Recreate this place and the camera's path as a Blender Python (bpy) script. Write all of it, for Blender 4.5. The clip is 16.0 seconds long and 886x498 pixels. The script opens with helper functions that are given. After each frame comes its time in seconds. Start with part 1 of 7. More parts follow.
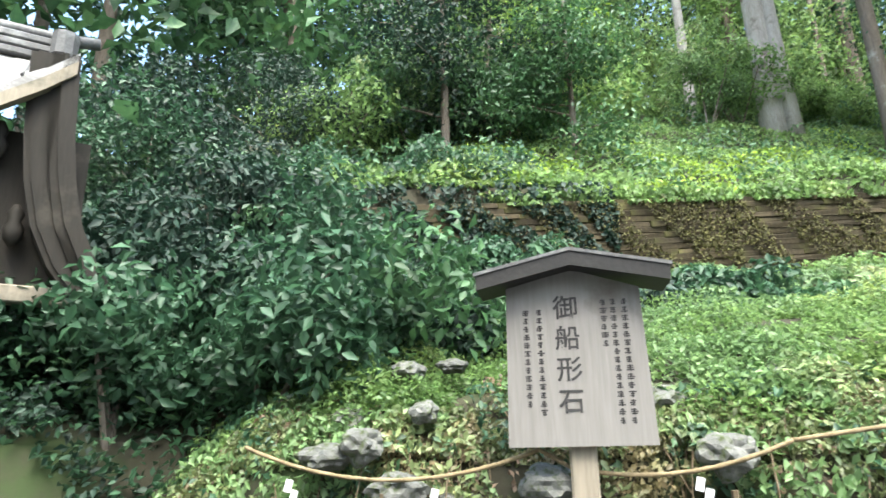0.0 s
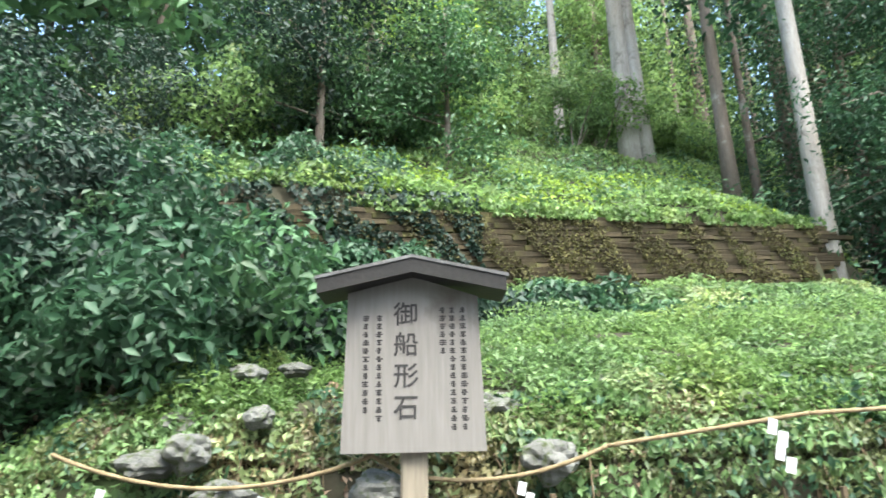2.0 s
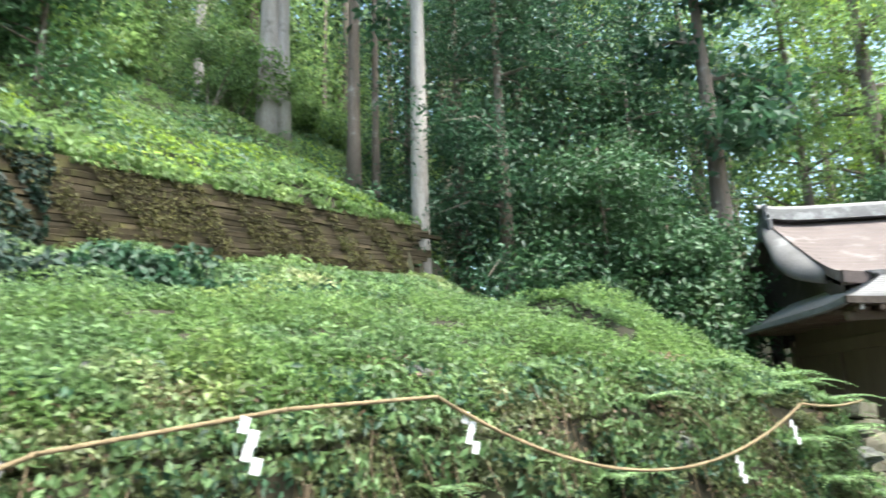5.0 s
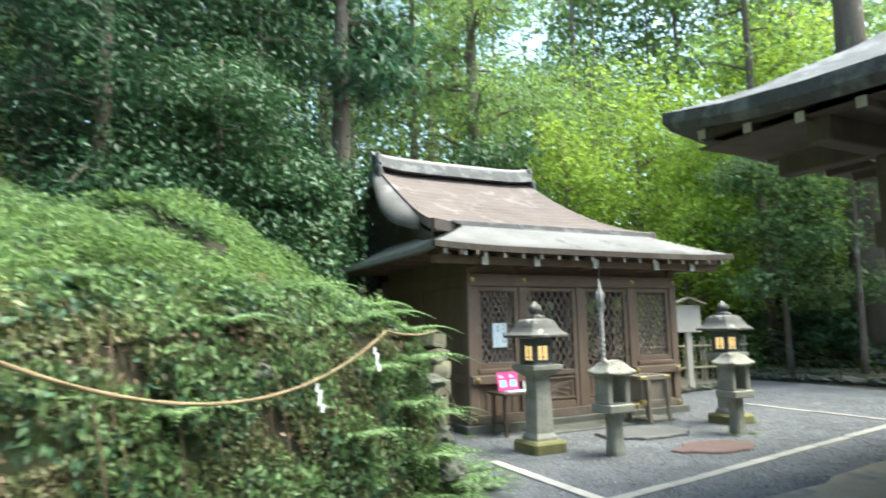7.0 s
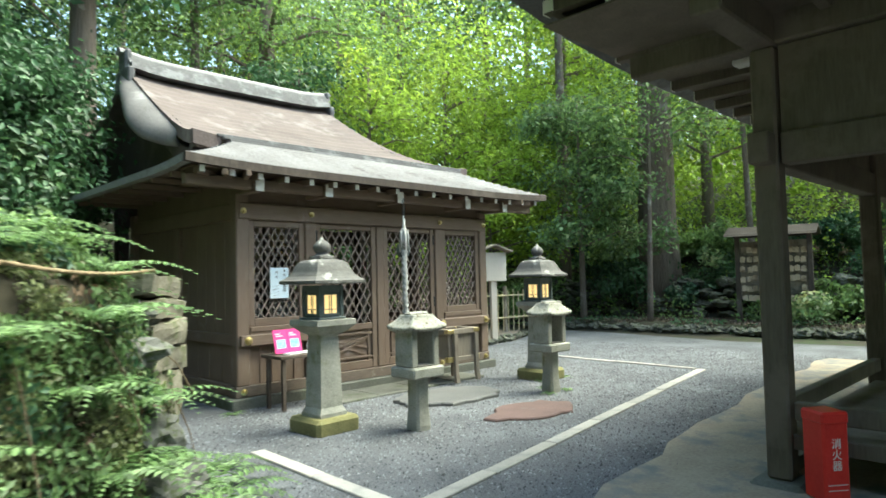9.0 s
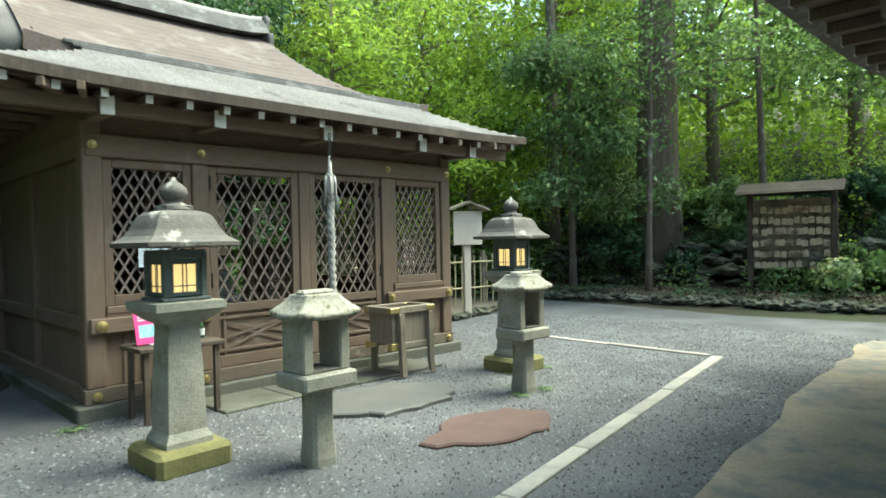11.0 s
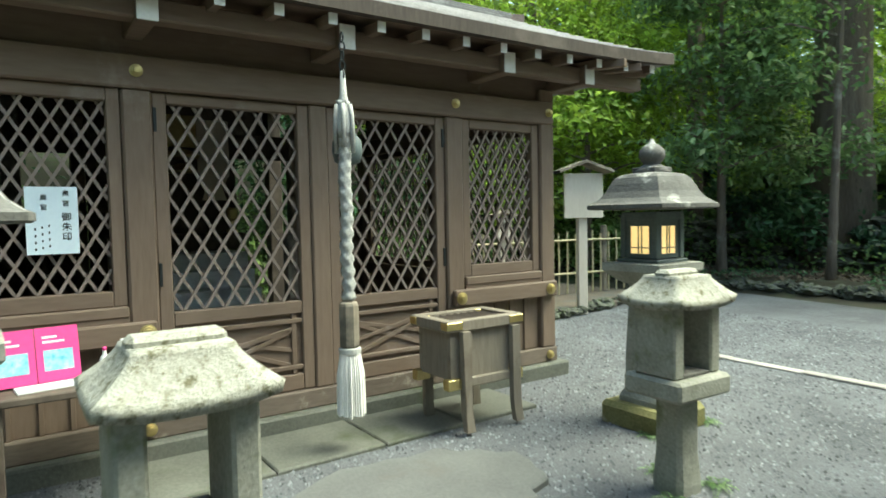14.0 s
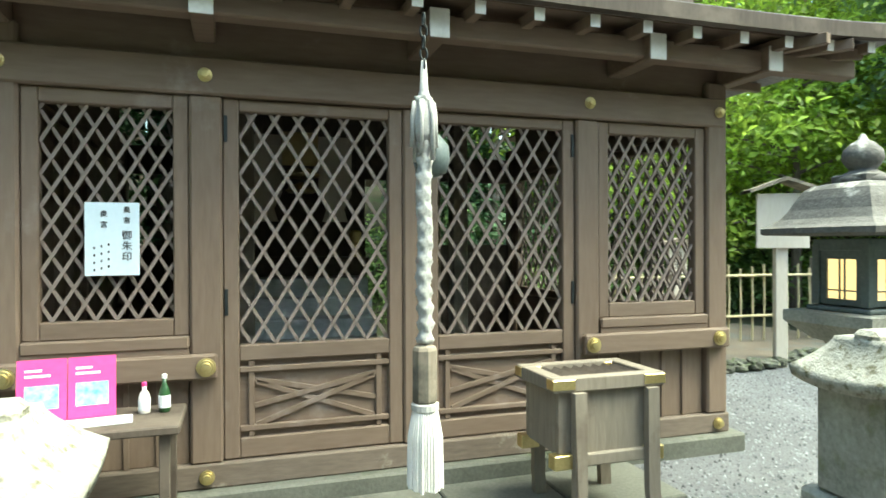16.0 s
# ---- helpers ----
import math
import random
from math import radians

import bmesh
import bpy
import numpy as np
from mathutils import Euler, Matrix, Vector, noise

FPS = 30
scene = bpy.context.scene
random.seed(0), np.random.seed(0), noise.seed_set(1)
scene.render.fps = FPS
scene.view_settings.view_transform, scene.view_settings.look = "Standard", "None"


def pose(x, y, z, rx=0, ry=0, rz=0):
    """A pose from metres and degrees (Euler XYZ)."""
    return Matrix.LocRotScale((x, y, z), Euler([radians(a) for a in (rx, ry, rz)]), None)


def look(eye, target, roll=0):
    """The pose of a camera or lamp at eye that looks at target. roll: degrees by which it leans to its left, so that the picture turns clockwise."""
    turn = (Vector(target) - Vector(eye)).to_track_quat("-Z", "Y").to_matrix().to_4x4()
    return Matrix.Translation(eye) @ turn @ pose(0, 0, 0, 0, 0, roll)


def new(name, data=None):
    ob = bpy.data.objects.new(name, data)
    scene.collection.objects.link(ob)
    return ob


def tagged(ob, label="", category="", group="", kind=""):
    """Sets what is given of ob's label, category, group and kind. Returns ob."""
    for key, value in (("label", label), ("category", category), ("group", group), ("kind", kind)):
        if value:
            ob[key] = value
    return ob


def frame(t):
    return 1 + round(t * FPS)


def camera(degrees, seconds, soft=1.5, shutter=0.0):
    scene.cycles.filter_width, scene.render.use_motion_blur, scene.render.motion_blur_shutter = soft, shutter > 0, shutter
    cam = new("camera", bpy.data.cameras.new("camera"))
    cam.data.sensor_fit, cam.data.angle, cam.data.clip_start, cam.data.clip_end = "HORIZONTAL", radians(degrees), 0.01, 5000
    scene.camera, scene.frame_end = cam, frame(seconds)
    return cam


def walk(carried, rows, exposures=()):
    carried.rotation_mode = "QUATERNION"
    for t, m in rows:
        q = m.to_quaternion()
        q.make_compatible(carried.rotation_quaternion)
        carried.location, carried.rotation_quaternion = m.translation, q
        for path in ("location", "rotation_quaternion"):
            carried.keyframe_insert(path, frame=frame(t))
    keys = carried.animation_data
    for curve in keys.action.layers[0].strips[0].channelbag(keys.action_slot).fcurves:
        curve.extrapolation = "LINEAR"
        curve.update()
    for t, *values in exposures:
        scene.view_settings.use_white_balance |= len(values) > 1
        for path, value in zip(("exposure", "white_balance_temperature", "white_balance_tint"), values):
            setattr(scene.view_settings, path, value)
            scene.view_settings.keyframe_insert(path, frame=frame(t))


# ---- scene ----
cam = camera(69.0, 16.0, 1.6, 0.5)
PATH = [
    (0.0, look((-6.095, -9.230, 1.450), (-7.549, -7.975, 2.008), -1.2)),
    (0.5, look((-6.074, -9.205, 1.450), (-7.475, -7.894, 2.015), -1.4)),
    (1.0, look((-6.053, -9.180, 1.450), (-7.396, -7.809, 2.015), -1.4)),
    (1.5, look((-6.032, -9.155, 1.450), (-7.297, -7.711, 2.011), -1.3)),
    (2.0, look((-6.012, -9.130, 1.450), (-7.185, -7.612, 2.015), -1.2)),
    (2.5, look((-5.991, -9.105, 1.450), (-7.053, -7.507, 2.015), -1.2)),
    (3.0, look((-5.970, -9.080, 1.450), (-6.896, -7.396, 2.005), -0.9)),
    (5.5, look((-5.542, -8.429, 1.541), (-5.488, -6.476, 1.969), -1.8)),
    (6.0, look((-5.495, -8.303, 1.524), (-5.152, -6.369, 1.901), -1.2)),
    (6.5, look((-5.532, -8.143, 1.501), (-4.867, -6.284, 1.819), -1.3)),
    (7.0, look((-5.368, -7.89, 1.44), (-4.452, -6.129, 1.684), -1.2)),
    (7.5, look((-5.117, -7.565, 1.419), (-4.001, -5.914, 1.586), -1.4)),
    (8.0, look((-4.857, -7.113, 1.399), (-3.587, -5.572, 1.51), -1.5)),
    (8.5, look((-4.552, -6.807, 1.364), (-3.203, -5.334, 1.464), -1.5)),
    (9.0, look((-4.195, -6.484, 1.342), (-2.788, -5.065, 1.431), -1.3)),
    (9.5, look((-3.764, -6.227, 1.323), (-2.329, -4.836, 1.389), -1.7)),
    (12.0, look((-1.768, -4.908, 1.31), (-0.395, -3.457, 1.216), -1.4)),
    (12.5, look((-1.459, -4.662, 1.305), (-0.141, -3.162, 1.191), -1.4)),
    (13.0, look((-1.157, -4.434, 1.319), (0.093, -2.879, 1.183), -1.4)),
    (13.5, look((-0.884, -4.098, 1.321), (0.318, -2.506, 1.185), -1.2)),
    (14.0, look((-0.649, -3.847, 1.31), (0.489, -2.206, 1.208), -1.1)),
    (14.5, look((-0.415, -3.635, 1.313), (0.622, -1.927, 1.233), -0.9)),
    (15.0, look((-0.245, -3.473, 1.317), (0.681, -1.702, 1.254), -0.6)),
    (15.5, look((-0.033, -3.381, 1.292), (0.731, -1.533, 1.265), -0.5)),
    (16.0, look((0.135, -3.38, 1.288), (0.748, -1.476, 1.278), -0.2)),
]
EXPO = [(0.0, 2.5, 6350, 2), (5.5, 2.25, 6350, 2), (7.0, 2.15, 6450, -3), (9.0, 2.2, 6600, -8), (12.0, 1.95, 6700, -13), (14.0, 2.0, 6700, -13), (16.0, 2.62, 6700, -13)]
walk(cam, PATH, EXPO)

# ---- world, sun ----
world = bpy.data.worlds.new("sky")
scene.world = world
world.use_nodes = True
wn = world.node_tree
sky = wn.nodes.new("ShaderNodeTexSky")
sky.sky_type = "NISHITA"
sky.sun_disc = False
sky.sun_elevation = radians(58)
sky.sun_rotation = radians(120)
sky.air_density = 1.2
sky.dust_density = 3.0
bg = wn.nodes["Background"]
bg.inputs["Strength"].default_value = 0.15
wn.links.new(sky.outputs[0], bg.inputs[0])
sun = new("sun", bpy.data.lights.new("sun", "SUN"))
sun.data.energy = 2.0
sun.data.angle = radians(40)
sun.data.color = (1.0, 0.97, 0.9)
sun.matrix_world = look((2.4, -1.3, 6), (0, 0, 0))


# ---- materials ----
def mat(name, c1, c2, c3=None, rough=0.8, scale=6.0, fine=60.0, bump=0.3, metal=0.0, stretch=(1, 1, 1), translucent=0.0, spec=0.3,
        rand=0.0, island=False, patch=0.5, space="Object", dist=0.01):
    """Two-scale noise colour between c1 and c2, patches of c3, bump from the fine noise."""
    m = bpy.data.materials.new(name)
    m.use_nodes = True
    n, l = m.node_tree.nodes, m.node_tree.links
    b = n["Principled BSDF"]
    b.inputs["Roughness"].default_value = rough
    b.inputs["Metallic"].default_value = metal
    b.inputs["Specular IOR Level"].default_value = spec
    tc = n.new("ShaderNodeTexCoord")
    mp = n.new("ShaderNodeMapping")
    mp.inputs["Scale"].default_value = stretch
    l.new(tc.outputs[space], mp.inputs[0])
    big = n.new("ShaderNodeTexNoise")
    big.inputs["Scale"].default_value = scale
    big.inputs["Detail"].default_value = 5
    small = n.new("ShaderNodeTexNoise")
    small.inputs["Scale"].default_value = fine
    small.inputs["Detail"].default_value = 4
    l.new(mp.outputs[0], big.inputs[0])
    l.new(mp.outputs[0], small.inputs[0])
    r1 = n.new("ShaderNodeMapRange")
    r1.inputs[1].default_value, r1.inputs[2].default_value = 0.3, 0.7
    add = n.new("ShaderNodeMath")
    add.operation = "ADD"
    half = n.new("ShaderNodeMath")
    half.operation = "MULTIPLY"
    half.inputs[1].default_value = 0.5
    l.new(big.outputs[0], add.inputs[0])
    l.new(small.outputs[0], add.inputs[1])
    l.new(add.outputs[0], half.inputs[0])
    l.new(half.outputs[0], r1.inputs[0])
    mix = n.new("ShaderNodeMix")
    mix.data_type = "RGBA"
    mix.inputs[6].default_value, mix.inputs[7].default_value = (*c1, 1), (*c2, 1)
    l.new(r1.outputs[0], mix.inputs[0])
    col = mix.outputs[2]
    if c3:
        pt = n.new("ShaderNodeTexNoise")
        pt.inputs["Scale"].default_value = scale * 0.7
        pt.inputs["Detail"].default_value = 7
        pt.inputs["Roughness"].default_value = 0.65
        off = n.new("ShaderNodeMapping")
        off.inputs["Location"].default_value = (7, 3, 5)
        l.new(tc.outputs[space], off.inputs[0])
        l.new(off.outputs[0], pt.inputs[0])
        r2 = n.new("ShaderNodeMapRange")
        r2.inputs[1].default_value, r2.inputs[2].default_value = patch, patch + 0.12
        l.new(pt.outputs[0], r2.inputs[0])
        mx = n.new("ShaderNodeMix")
        mx.data_type = "RGBA"
        mx.inputs[7].default_value = (*c3, 1)
        l.new(r2.outputs[0], mx.inputs[0])
        l.new(col, mx.inputs[6])
        col = mx.outputs[2]
    if rand:
        if island:
            g = n.new("ShaderNodeNewGeometry")
            src = g.outputs["Random Per Island"]
        else:
            g = n.new("ShaderNodeObjectInfo")
            src = g.outputs["Random"]
        r3 = n.new("ShaderNodeMapRange")
        r3.inputs[3].default_value, r3.inputs[4].default_value = 1 - rand, 1 + rand
        l.new(src, r3.inputs[0])
        hs = n.new("ShaderNodeHueSaturation")
        l.new(r3.outputs[0], hs.inputs["Value"])
        l.new(col, hs.inputs["Color"])
        col = hs.outputs[0]
    l.new(col, b.inputs["Base Color"])
    if bump:
        bp = n.new("ShaderNodeBump")
        bp.inputs["Strength"].default_value = bump
        bp.inputs["Distance"].default_value = dist
        l.new(half.outputs[0], bp.inputs["Height"])
        l.new(bp.outputs[0], b.inputs["Normal"])
    if translucent:
        tr = n.new("ShaderNodeBsdfTranslucent")
        l.new(col, tr.inputs[0])
        ms = n.new("ShaderNodeMixShader")
        ms.inputs[0].default_value = translucent
        l.new(b.outputs[0], ms.inputs[1])
        l.new(tr.outputs[0], ms.inputs[2])
        l.new(ms.outputs[0], n["Material Output"].inputs[0])
    return m


def leafmat(name, dark, light, yellow, translucent=0.35, rough=0.48):
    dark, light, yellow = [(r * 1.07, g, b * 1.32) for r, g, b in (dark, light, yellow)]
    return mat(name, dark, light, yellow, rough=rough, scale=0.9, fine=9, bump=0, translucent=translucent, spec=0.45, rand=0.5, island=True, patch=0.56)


WOOD = mat("painted_wood", (0.138, 0.096, 0.069), (0.198, 0.144, 0.108), (0.225, 0.178, 0.15), 0.62, 3, 45, 0.25, stretch=(1, 1, 0.15), patch=0.62)
WOOD_H = mat("painted_wood_level", (0.138, 0.096, 0.069), (0.198, 0.144, 0.108), (0.235, 0.185, 0.16), 0.62, 3, 45, 0.25, stretch=(0.15, 1, 1), patch=0.6)
SILLWOOD = mat("worn_sill_wood", (0.11, 0.085, 0.068), (0.19, 0.15, 0.12), (0.40, 0.36, 0.30), 0.75, 5, 55, 0.35, stretch=(0.22, 1, 1), patch=0.57)
BOXWOOD = mat("pale_worn_wood", (0.15, 0.125, 0.098), (0.245, 0.212, 0.17), (0.125, 0.10, 0.078), 0.8, 3, 50, 0.35, stretch=(1, 1, 0.15), patch=0.62)
SLAT = mat("lattice_wood", (0.17, 0.13, 0.11), (0.26, 0.21, 0.18), None, 0.7, 5, 60, 0.2)
OLDWOOD = mat("weathered_wood", (0.18, 0.15, 0.115), (0.31, 0.265, 0.205), (0.10, 0.09, 0.07), 0.8, 3, 50, 0.4, stretch=(1, 1, 0.12))
GREYWOOD = mat("grey_weathered_board", (0.155, 0.142, 0.13), (0.225, 0.21, 0.198), (0.12, 0.10, 0.085), 0.85, 2.2, 55, 0.35, stretch=(1, 1, 0.08), patch=0.6)
PLAQUEWOOD = mat("plaque_wood", (0.42, 0.32, 0.2), (0.62, 0.5, 0.36), (0.2, 0.15, 0.1), 0.8, 4, 60, 0.2, stretch=(1, 1, 0.15))
PALEWOOD = mat("pale_board", (0.5, 0.44, 0.36), (0.62, 0.56, 0.48), None, 0.8, 4, 60, 0.2, stretch=(1, 1, 0.15))
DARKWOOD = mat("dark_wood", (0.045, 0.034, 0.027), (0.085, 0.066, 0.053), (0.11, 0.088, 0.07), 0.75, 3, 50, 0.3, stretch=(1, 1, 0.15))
OLDDARK = mat("aged_dark_wood", (0.01, 0.008, 0.006), (0.025, 0.02, 0.015), (0.05, 0.043, 0.033), 0.8, 3, 50, 0.4, stretch=(1, 1, 0.15), patch=0.58)
CAPWOOD = mat("dark_cap_wood", (0.01, 0.009, 0.009), (0.024, 0.021, 0.02), None, 0.6, 4, 50, 0.3)
PAVWOOD = mat("pavilion_wood", (0.08, 0.066, 0.048), (0.15, 0.125, 0.095), (0.15, 0.12, 0.095), 0.75, 3, 50, 0.3, stretch=(1, 1, 0.15))
BARK = mat("bark_roof", (0.085, 0.066, 0.06), (0.165, 0.13, 0.12), (0.24, 0.21, 0.20), 0.8, 1.6, 40, 0.6, patch=0.55)
SKIRT = mat("skirt_roof", (0.17, 0.16, 0.155), (0.34, 0.325, 0.32), (0.12, 0.105, 0.10), 0.6, 1.8, 45, 0.6, patch=0.6)
ROLL = mat("pale_bark_roll", (0.10, 0.092, 0.088), (0.2, 0.19, 0.185), (0.28, 0.27, 0.265), 0.8, 1.6, 40, 0.5, patch=0.58)
TILE = mat("dark_ridge", (0.06, 0.058, 0.06), (0.13, 0.125, 0.125), (0.2, 0.2, 0.2), 0.55, 5, 50, 0.3)
STONE = mat("lantern_stone", (0.17, 0.17, 0.145), (0.36, 0.355, 0.31), (0.14, 0.15, 0.07), 0.9, 6, 70, 0.6, patch=0.57)
STONE_ROOF = mat("lichen_stone", (0.075, 0.072, 0.066), (0.16, 0.153, 0.142), (0.46, 0.45, 0.41), 0.9, 9, 80, 0.6, patch=0.56)
PALE_ROOF = mat("lichen_cap_stone", (0.24, 0.235, 0.195), (0.38, 0.37, 0.325), (0.13, 0.12, 0.075), 0.9, 44, 140, 0.8, patch=0.53)
MOSS = mat("mossy_stone", (0.10, 0.10, 0.04), (0.24, 0.22, 0.10), (0.36, 0.34, 0.27), 0.95, 6, 70, 0.6, patch=0.6)
GREYSTONE = mat("grey_slab", (0.075, 0.076, 0.076), (0.13, 0.13, 0.126), (0.10, 0.09, 0.08), 0.6, 3, 60, 0.3, patch=0.6)
REDSTONE = mat("red_slab", (0.085, 0.055, 0.05), (0.135, 0.085, 0.076), (0.12, 0.095, 0.09), 0.8, 4, 60, 0.3, patch=0.6)
KERB = mat("kerb_stone", (0.27, 0.255, 0.23), (0.38, 0.36, 0.325), (0.24, 0.235, 0.22), 0.85, 4, 60, 0.3, rand=0.15)
STEPSTONE = mat("step_stone", (0.075, 0.078, 0.065), (0.15, 0.15, 0.128), (0.065, 0.075, 0.045), 0.75, 3, 60, 0.4)
ROCK = mat("rock", (0.07, 0.07, 0.064), (0.19, 0.188, 0.175), (0.06, 0.075, 0.03), 0.9, 4, 30, 0.7, rand=0.25)
TANSTONE = mat("tan_stone", (0.10, 0.09, 0.065), (0.23, 0.21, 0.165), (0.09, 0.10, 0.045), 0.95, 5, 50, 0.7, rand=0.2, patch=0.56)
DARKROCK = mat("mossy_dark_rock", (0.05, 0.052, 0.042), (0.13, 0.13, 0.11), (0.06, 0.08, 0.03), 0.95, 4, 30, 0.8, rand=0.4)
ALTARSTEP = mat("altar_step", (0.42, 0.42, 0.41), (0.6, 0.6, 0.59), (0.3, 0.3, 0.29), 0.55, 4, 60, 0.2, stretch=(0.3, 1, 1))
GOLD = mat("brass", (0.5, 0.4, 0.18), (0.66, 0.55, 0.28), None, 0.42, 12, 80, 0.1, metal=1.0)
WHITE = mat("white_paint", (0.62, 0.6, 0.56), (0.75, 0.73, 0.69), None, 0.7, 8, 60, 0.1)
PAPER = mat("white_paper", (0.78, 0.8, 0.82), (0.86, 0.87, 0.88), None, 0.8, 3, 40, 0.05, translucent=0.25)
NOTICE = mat("notice_paper", (0.62, 0.72, 0.78), (0.7, 0.79, 0.84), None, 0.7, 3, 40, 0.05)
ROPE = mat("white_rope", (0.3, 0.295, 0.275), (0.48, 0.47, 0.44), None, 0.9, 10, 90, 0.4)
STRAW = mat("straw_rope", (0.15, 0.11, 0.06), (0.3, 0.23, 0.135), None, 0.9, 14, 90, 0.5)
INK = mat("ink", (0.02, 0.02, 0.02), (0.05, 0.045, 0.045), None, 0.8, 20, 90, 0)
PINK = mat("pink_print", (0.68, 0.05, 0.22), (0.74, 0.07, 0.27), None, 0.5, 3, 40, 0.0)
CYAN = mat("blue_print", (0.03, 0.30, 0.42), (0.55, 0.78, 0.83), None, 0.5, 14, 40, 0.0)
RED = mat("red_metal", (0.58, 0.025, 0.02), (0.68, 0.045, 0.035), None, 0.4, 3, 40, 0.05)
IRON = mat("dark_iron", (0.02, 0.024, 0.025), (0.05, 0.055, 0.055), None, 0.5, 8, 60, 0.2, metal=0.6)
BRONZE = mat("weathered_bronze", (0.075, 0.095, 0.095), (0.14, 0.165, 0.162), None, 0.5, 8, 60, 0.2)
TRUNK = mat("cedar_bark", (0.10, 0.075, 0.06), (0.22, 0.18, 0.15), (0.33, 0.31, 0.28), 0.95, 3, 25, 1.0, stretch=(2.5, 2.5, 0.25), patch=0.6, dist=0.05)
PALETRUNK = mat("pale_bark", (0.23, 0.20, 0.18), (0.5, 0.455, 0.42), (0.13, 0.11, 0.085), 0.95, 2, 22, 1.0, stretch=(3, 3, 0.3), patch=0.55, dist=0.05)
SOIL = mat("forest_soil", (0.02, 0.021, 0.012), (0.05, 0.042, 0.028), (0.028, 0.042, 0.014), 0.95, 1.5, 25, 0.6, patch=0.5)
LITTER = mat("leaf_litter", (0.07, 0.055, 0.04), (0.15, 0.115, 0.08), None, 0.95, 2, 25, 0.6, rand=0.4, island=True)
MOSSWALL = mat("mossy_wall", (0.018, 0.015, 0.01), (0.062, 0.046, 0.024), (0.07, 0.068, 0.02), 0.95, 1.3, 26, 1.0, patch=0.47, rand=0.3)
LITTERBED = mat("litter_bed", (0.07, 0.055, 0.042), (0.17, 0.14, 0.11), (0.10, 0.10, 0.09), 0.95, 2.5, 60, 1.0)
EARTH = mat("pavilion_earth", (0.21, 0.17, 0.125), (0.34, 0.29, 0.22), (0.16, 0.16, 0.15), 0.9, 2.5, 40, 0.4)
GRAVEL = mat("gravel", (0.035, 0.037, 0.041), (0.15, 0.154, 0.165), (0.17, 0.175, 0.18), 0.9, 1.2, 95, 1.0, patch=0.62)
PEBBLE = mat("gravel_stones", (0.04, 0.043, 0.048), (0.19, 0.195, 0.205), None, 0.85, 4, 60, 0.2, rand=0.7, island=True)
CANE = mat("bamboo", (0.38, 0.33, 0.2), (0.52, 0.45, 0.28), None, 0.6, 8, 60, 0.1)
GLASSY = mat("bottle_green", (0.02, 0.05, 0.02), (0.03, 0.08, 0.03), None, 0.15, 4, 40, 0.0, spec=0.6)

LEAF_DARK = leafmat("leaf_dark", (0.024, 0.065, 0.026), (0.06, 0.135, 0.052), (0.10, 0.18, 0.055), 0.4)
# darker leaf copy: canopy shade on the west slope is put into its colour
LEAF_PAINTED_SHADE = leafmat("leaf_painted_shade", (0.008, 0.024, 0.012), (0.024, 0.056, 0.026), (0.038, 0.08, 0.03), 0.25, 0.6)
LEAF_MID = leafmat("leaf_mid", (0.035, 0.09, 0.03), (0.085, 0.18, 0.055), (0.13, 0.22, 0.06))
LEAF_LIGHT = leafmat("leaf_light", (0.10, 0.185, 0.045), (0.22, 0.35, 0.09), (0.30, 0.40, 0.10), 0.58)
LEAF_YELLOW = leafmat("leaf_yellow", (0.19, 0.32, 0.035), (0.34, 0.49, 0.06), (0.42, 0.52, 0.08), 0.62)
LEAF_MOUND = leafmat("leaf_mound", (0.065, 0.092, 0.028), (0.19, 0.235, 0.075), (0.29, 0.22, 0.10), 0.4)
LEAF_MOSS = leafmat("leaf_moss", (0.04, 0.037, 0.009), (0.09, 0.09, 0.018), (0.085, 0.11, 0.022), 0.1, 0.8)
LEAF_DRY = leafmat("leaf_dry", (0.14, 0.09, 0.045), (0.28, 0.21, 0.11), (0.36, 0.31, 0.19), 0.3)
STEM = mat("dry_stem", (0.07, 0.05, 0.03), (0.16, 0.12, 0.075), None, 0.9, 6, 60, 0.2)
LEAF_FERN = leafmat("leaf_fern", (0.085, 0.165, 0.05), (0.2, 0.32, 0.095), (0.36, 0.41, 0.15), 0.45)


def lampmat(name, colour, power):
    m = bpy.data.materials.new(name)
    m.use_nodes = True
    b = m.node_tree.nodes["Principled BSDF"]
    b.inputs["Base Color"].default_value = (*colour, 1)
    b.inputs["Emission Color"].default_value = (*colour, 1)
    b.inputs["Emission Strength"].default_value = power
    return m


GLOW = lampmat("lit_paper", (1.0, 0.66, 0.3), 0.25)


# ---- building helpers ----
def part(name, bm, material, parent=None, label="", smooth=False):
    me = bpy.data.meshes.new(name)
    if isinstance(bm, bmesh.types.BMesh):
        bmesh.ops.recalc_face_normals(bm, faces=bm.faces)
        bm.to_mesh(me)
        bm.free()
    else:
        me.from_pydata(*bm)
    me.materials.append(material)
    if smooth:
        me.shade_smooth()
    ob = new(name, me)
    ob.parent = parent
    if label:
        ob["label"] = label
    return ob


def thing(name, loc, label, category, group="", kind="", rz=0.0):
    ob = new(name)
    ob.empty_display_size = 0.1
    ob.matrix_basis = pose(*loc, 0, 0, rz)
    return tagged(ob, label, category, group, kind)


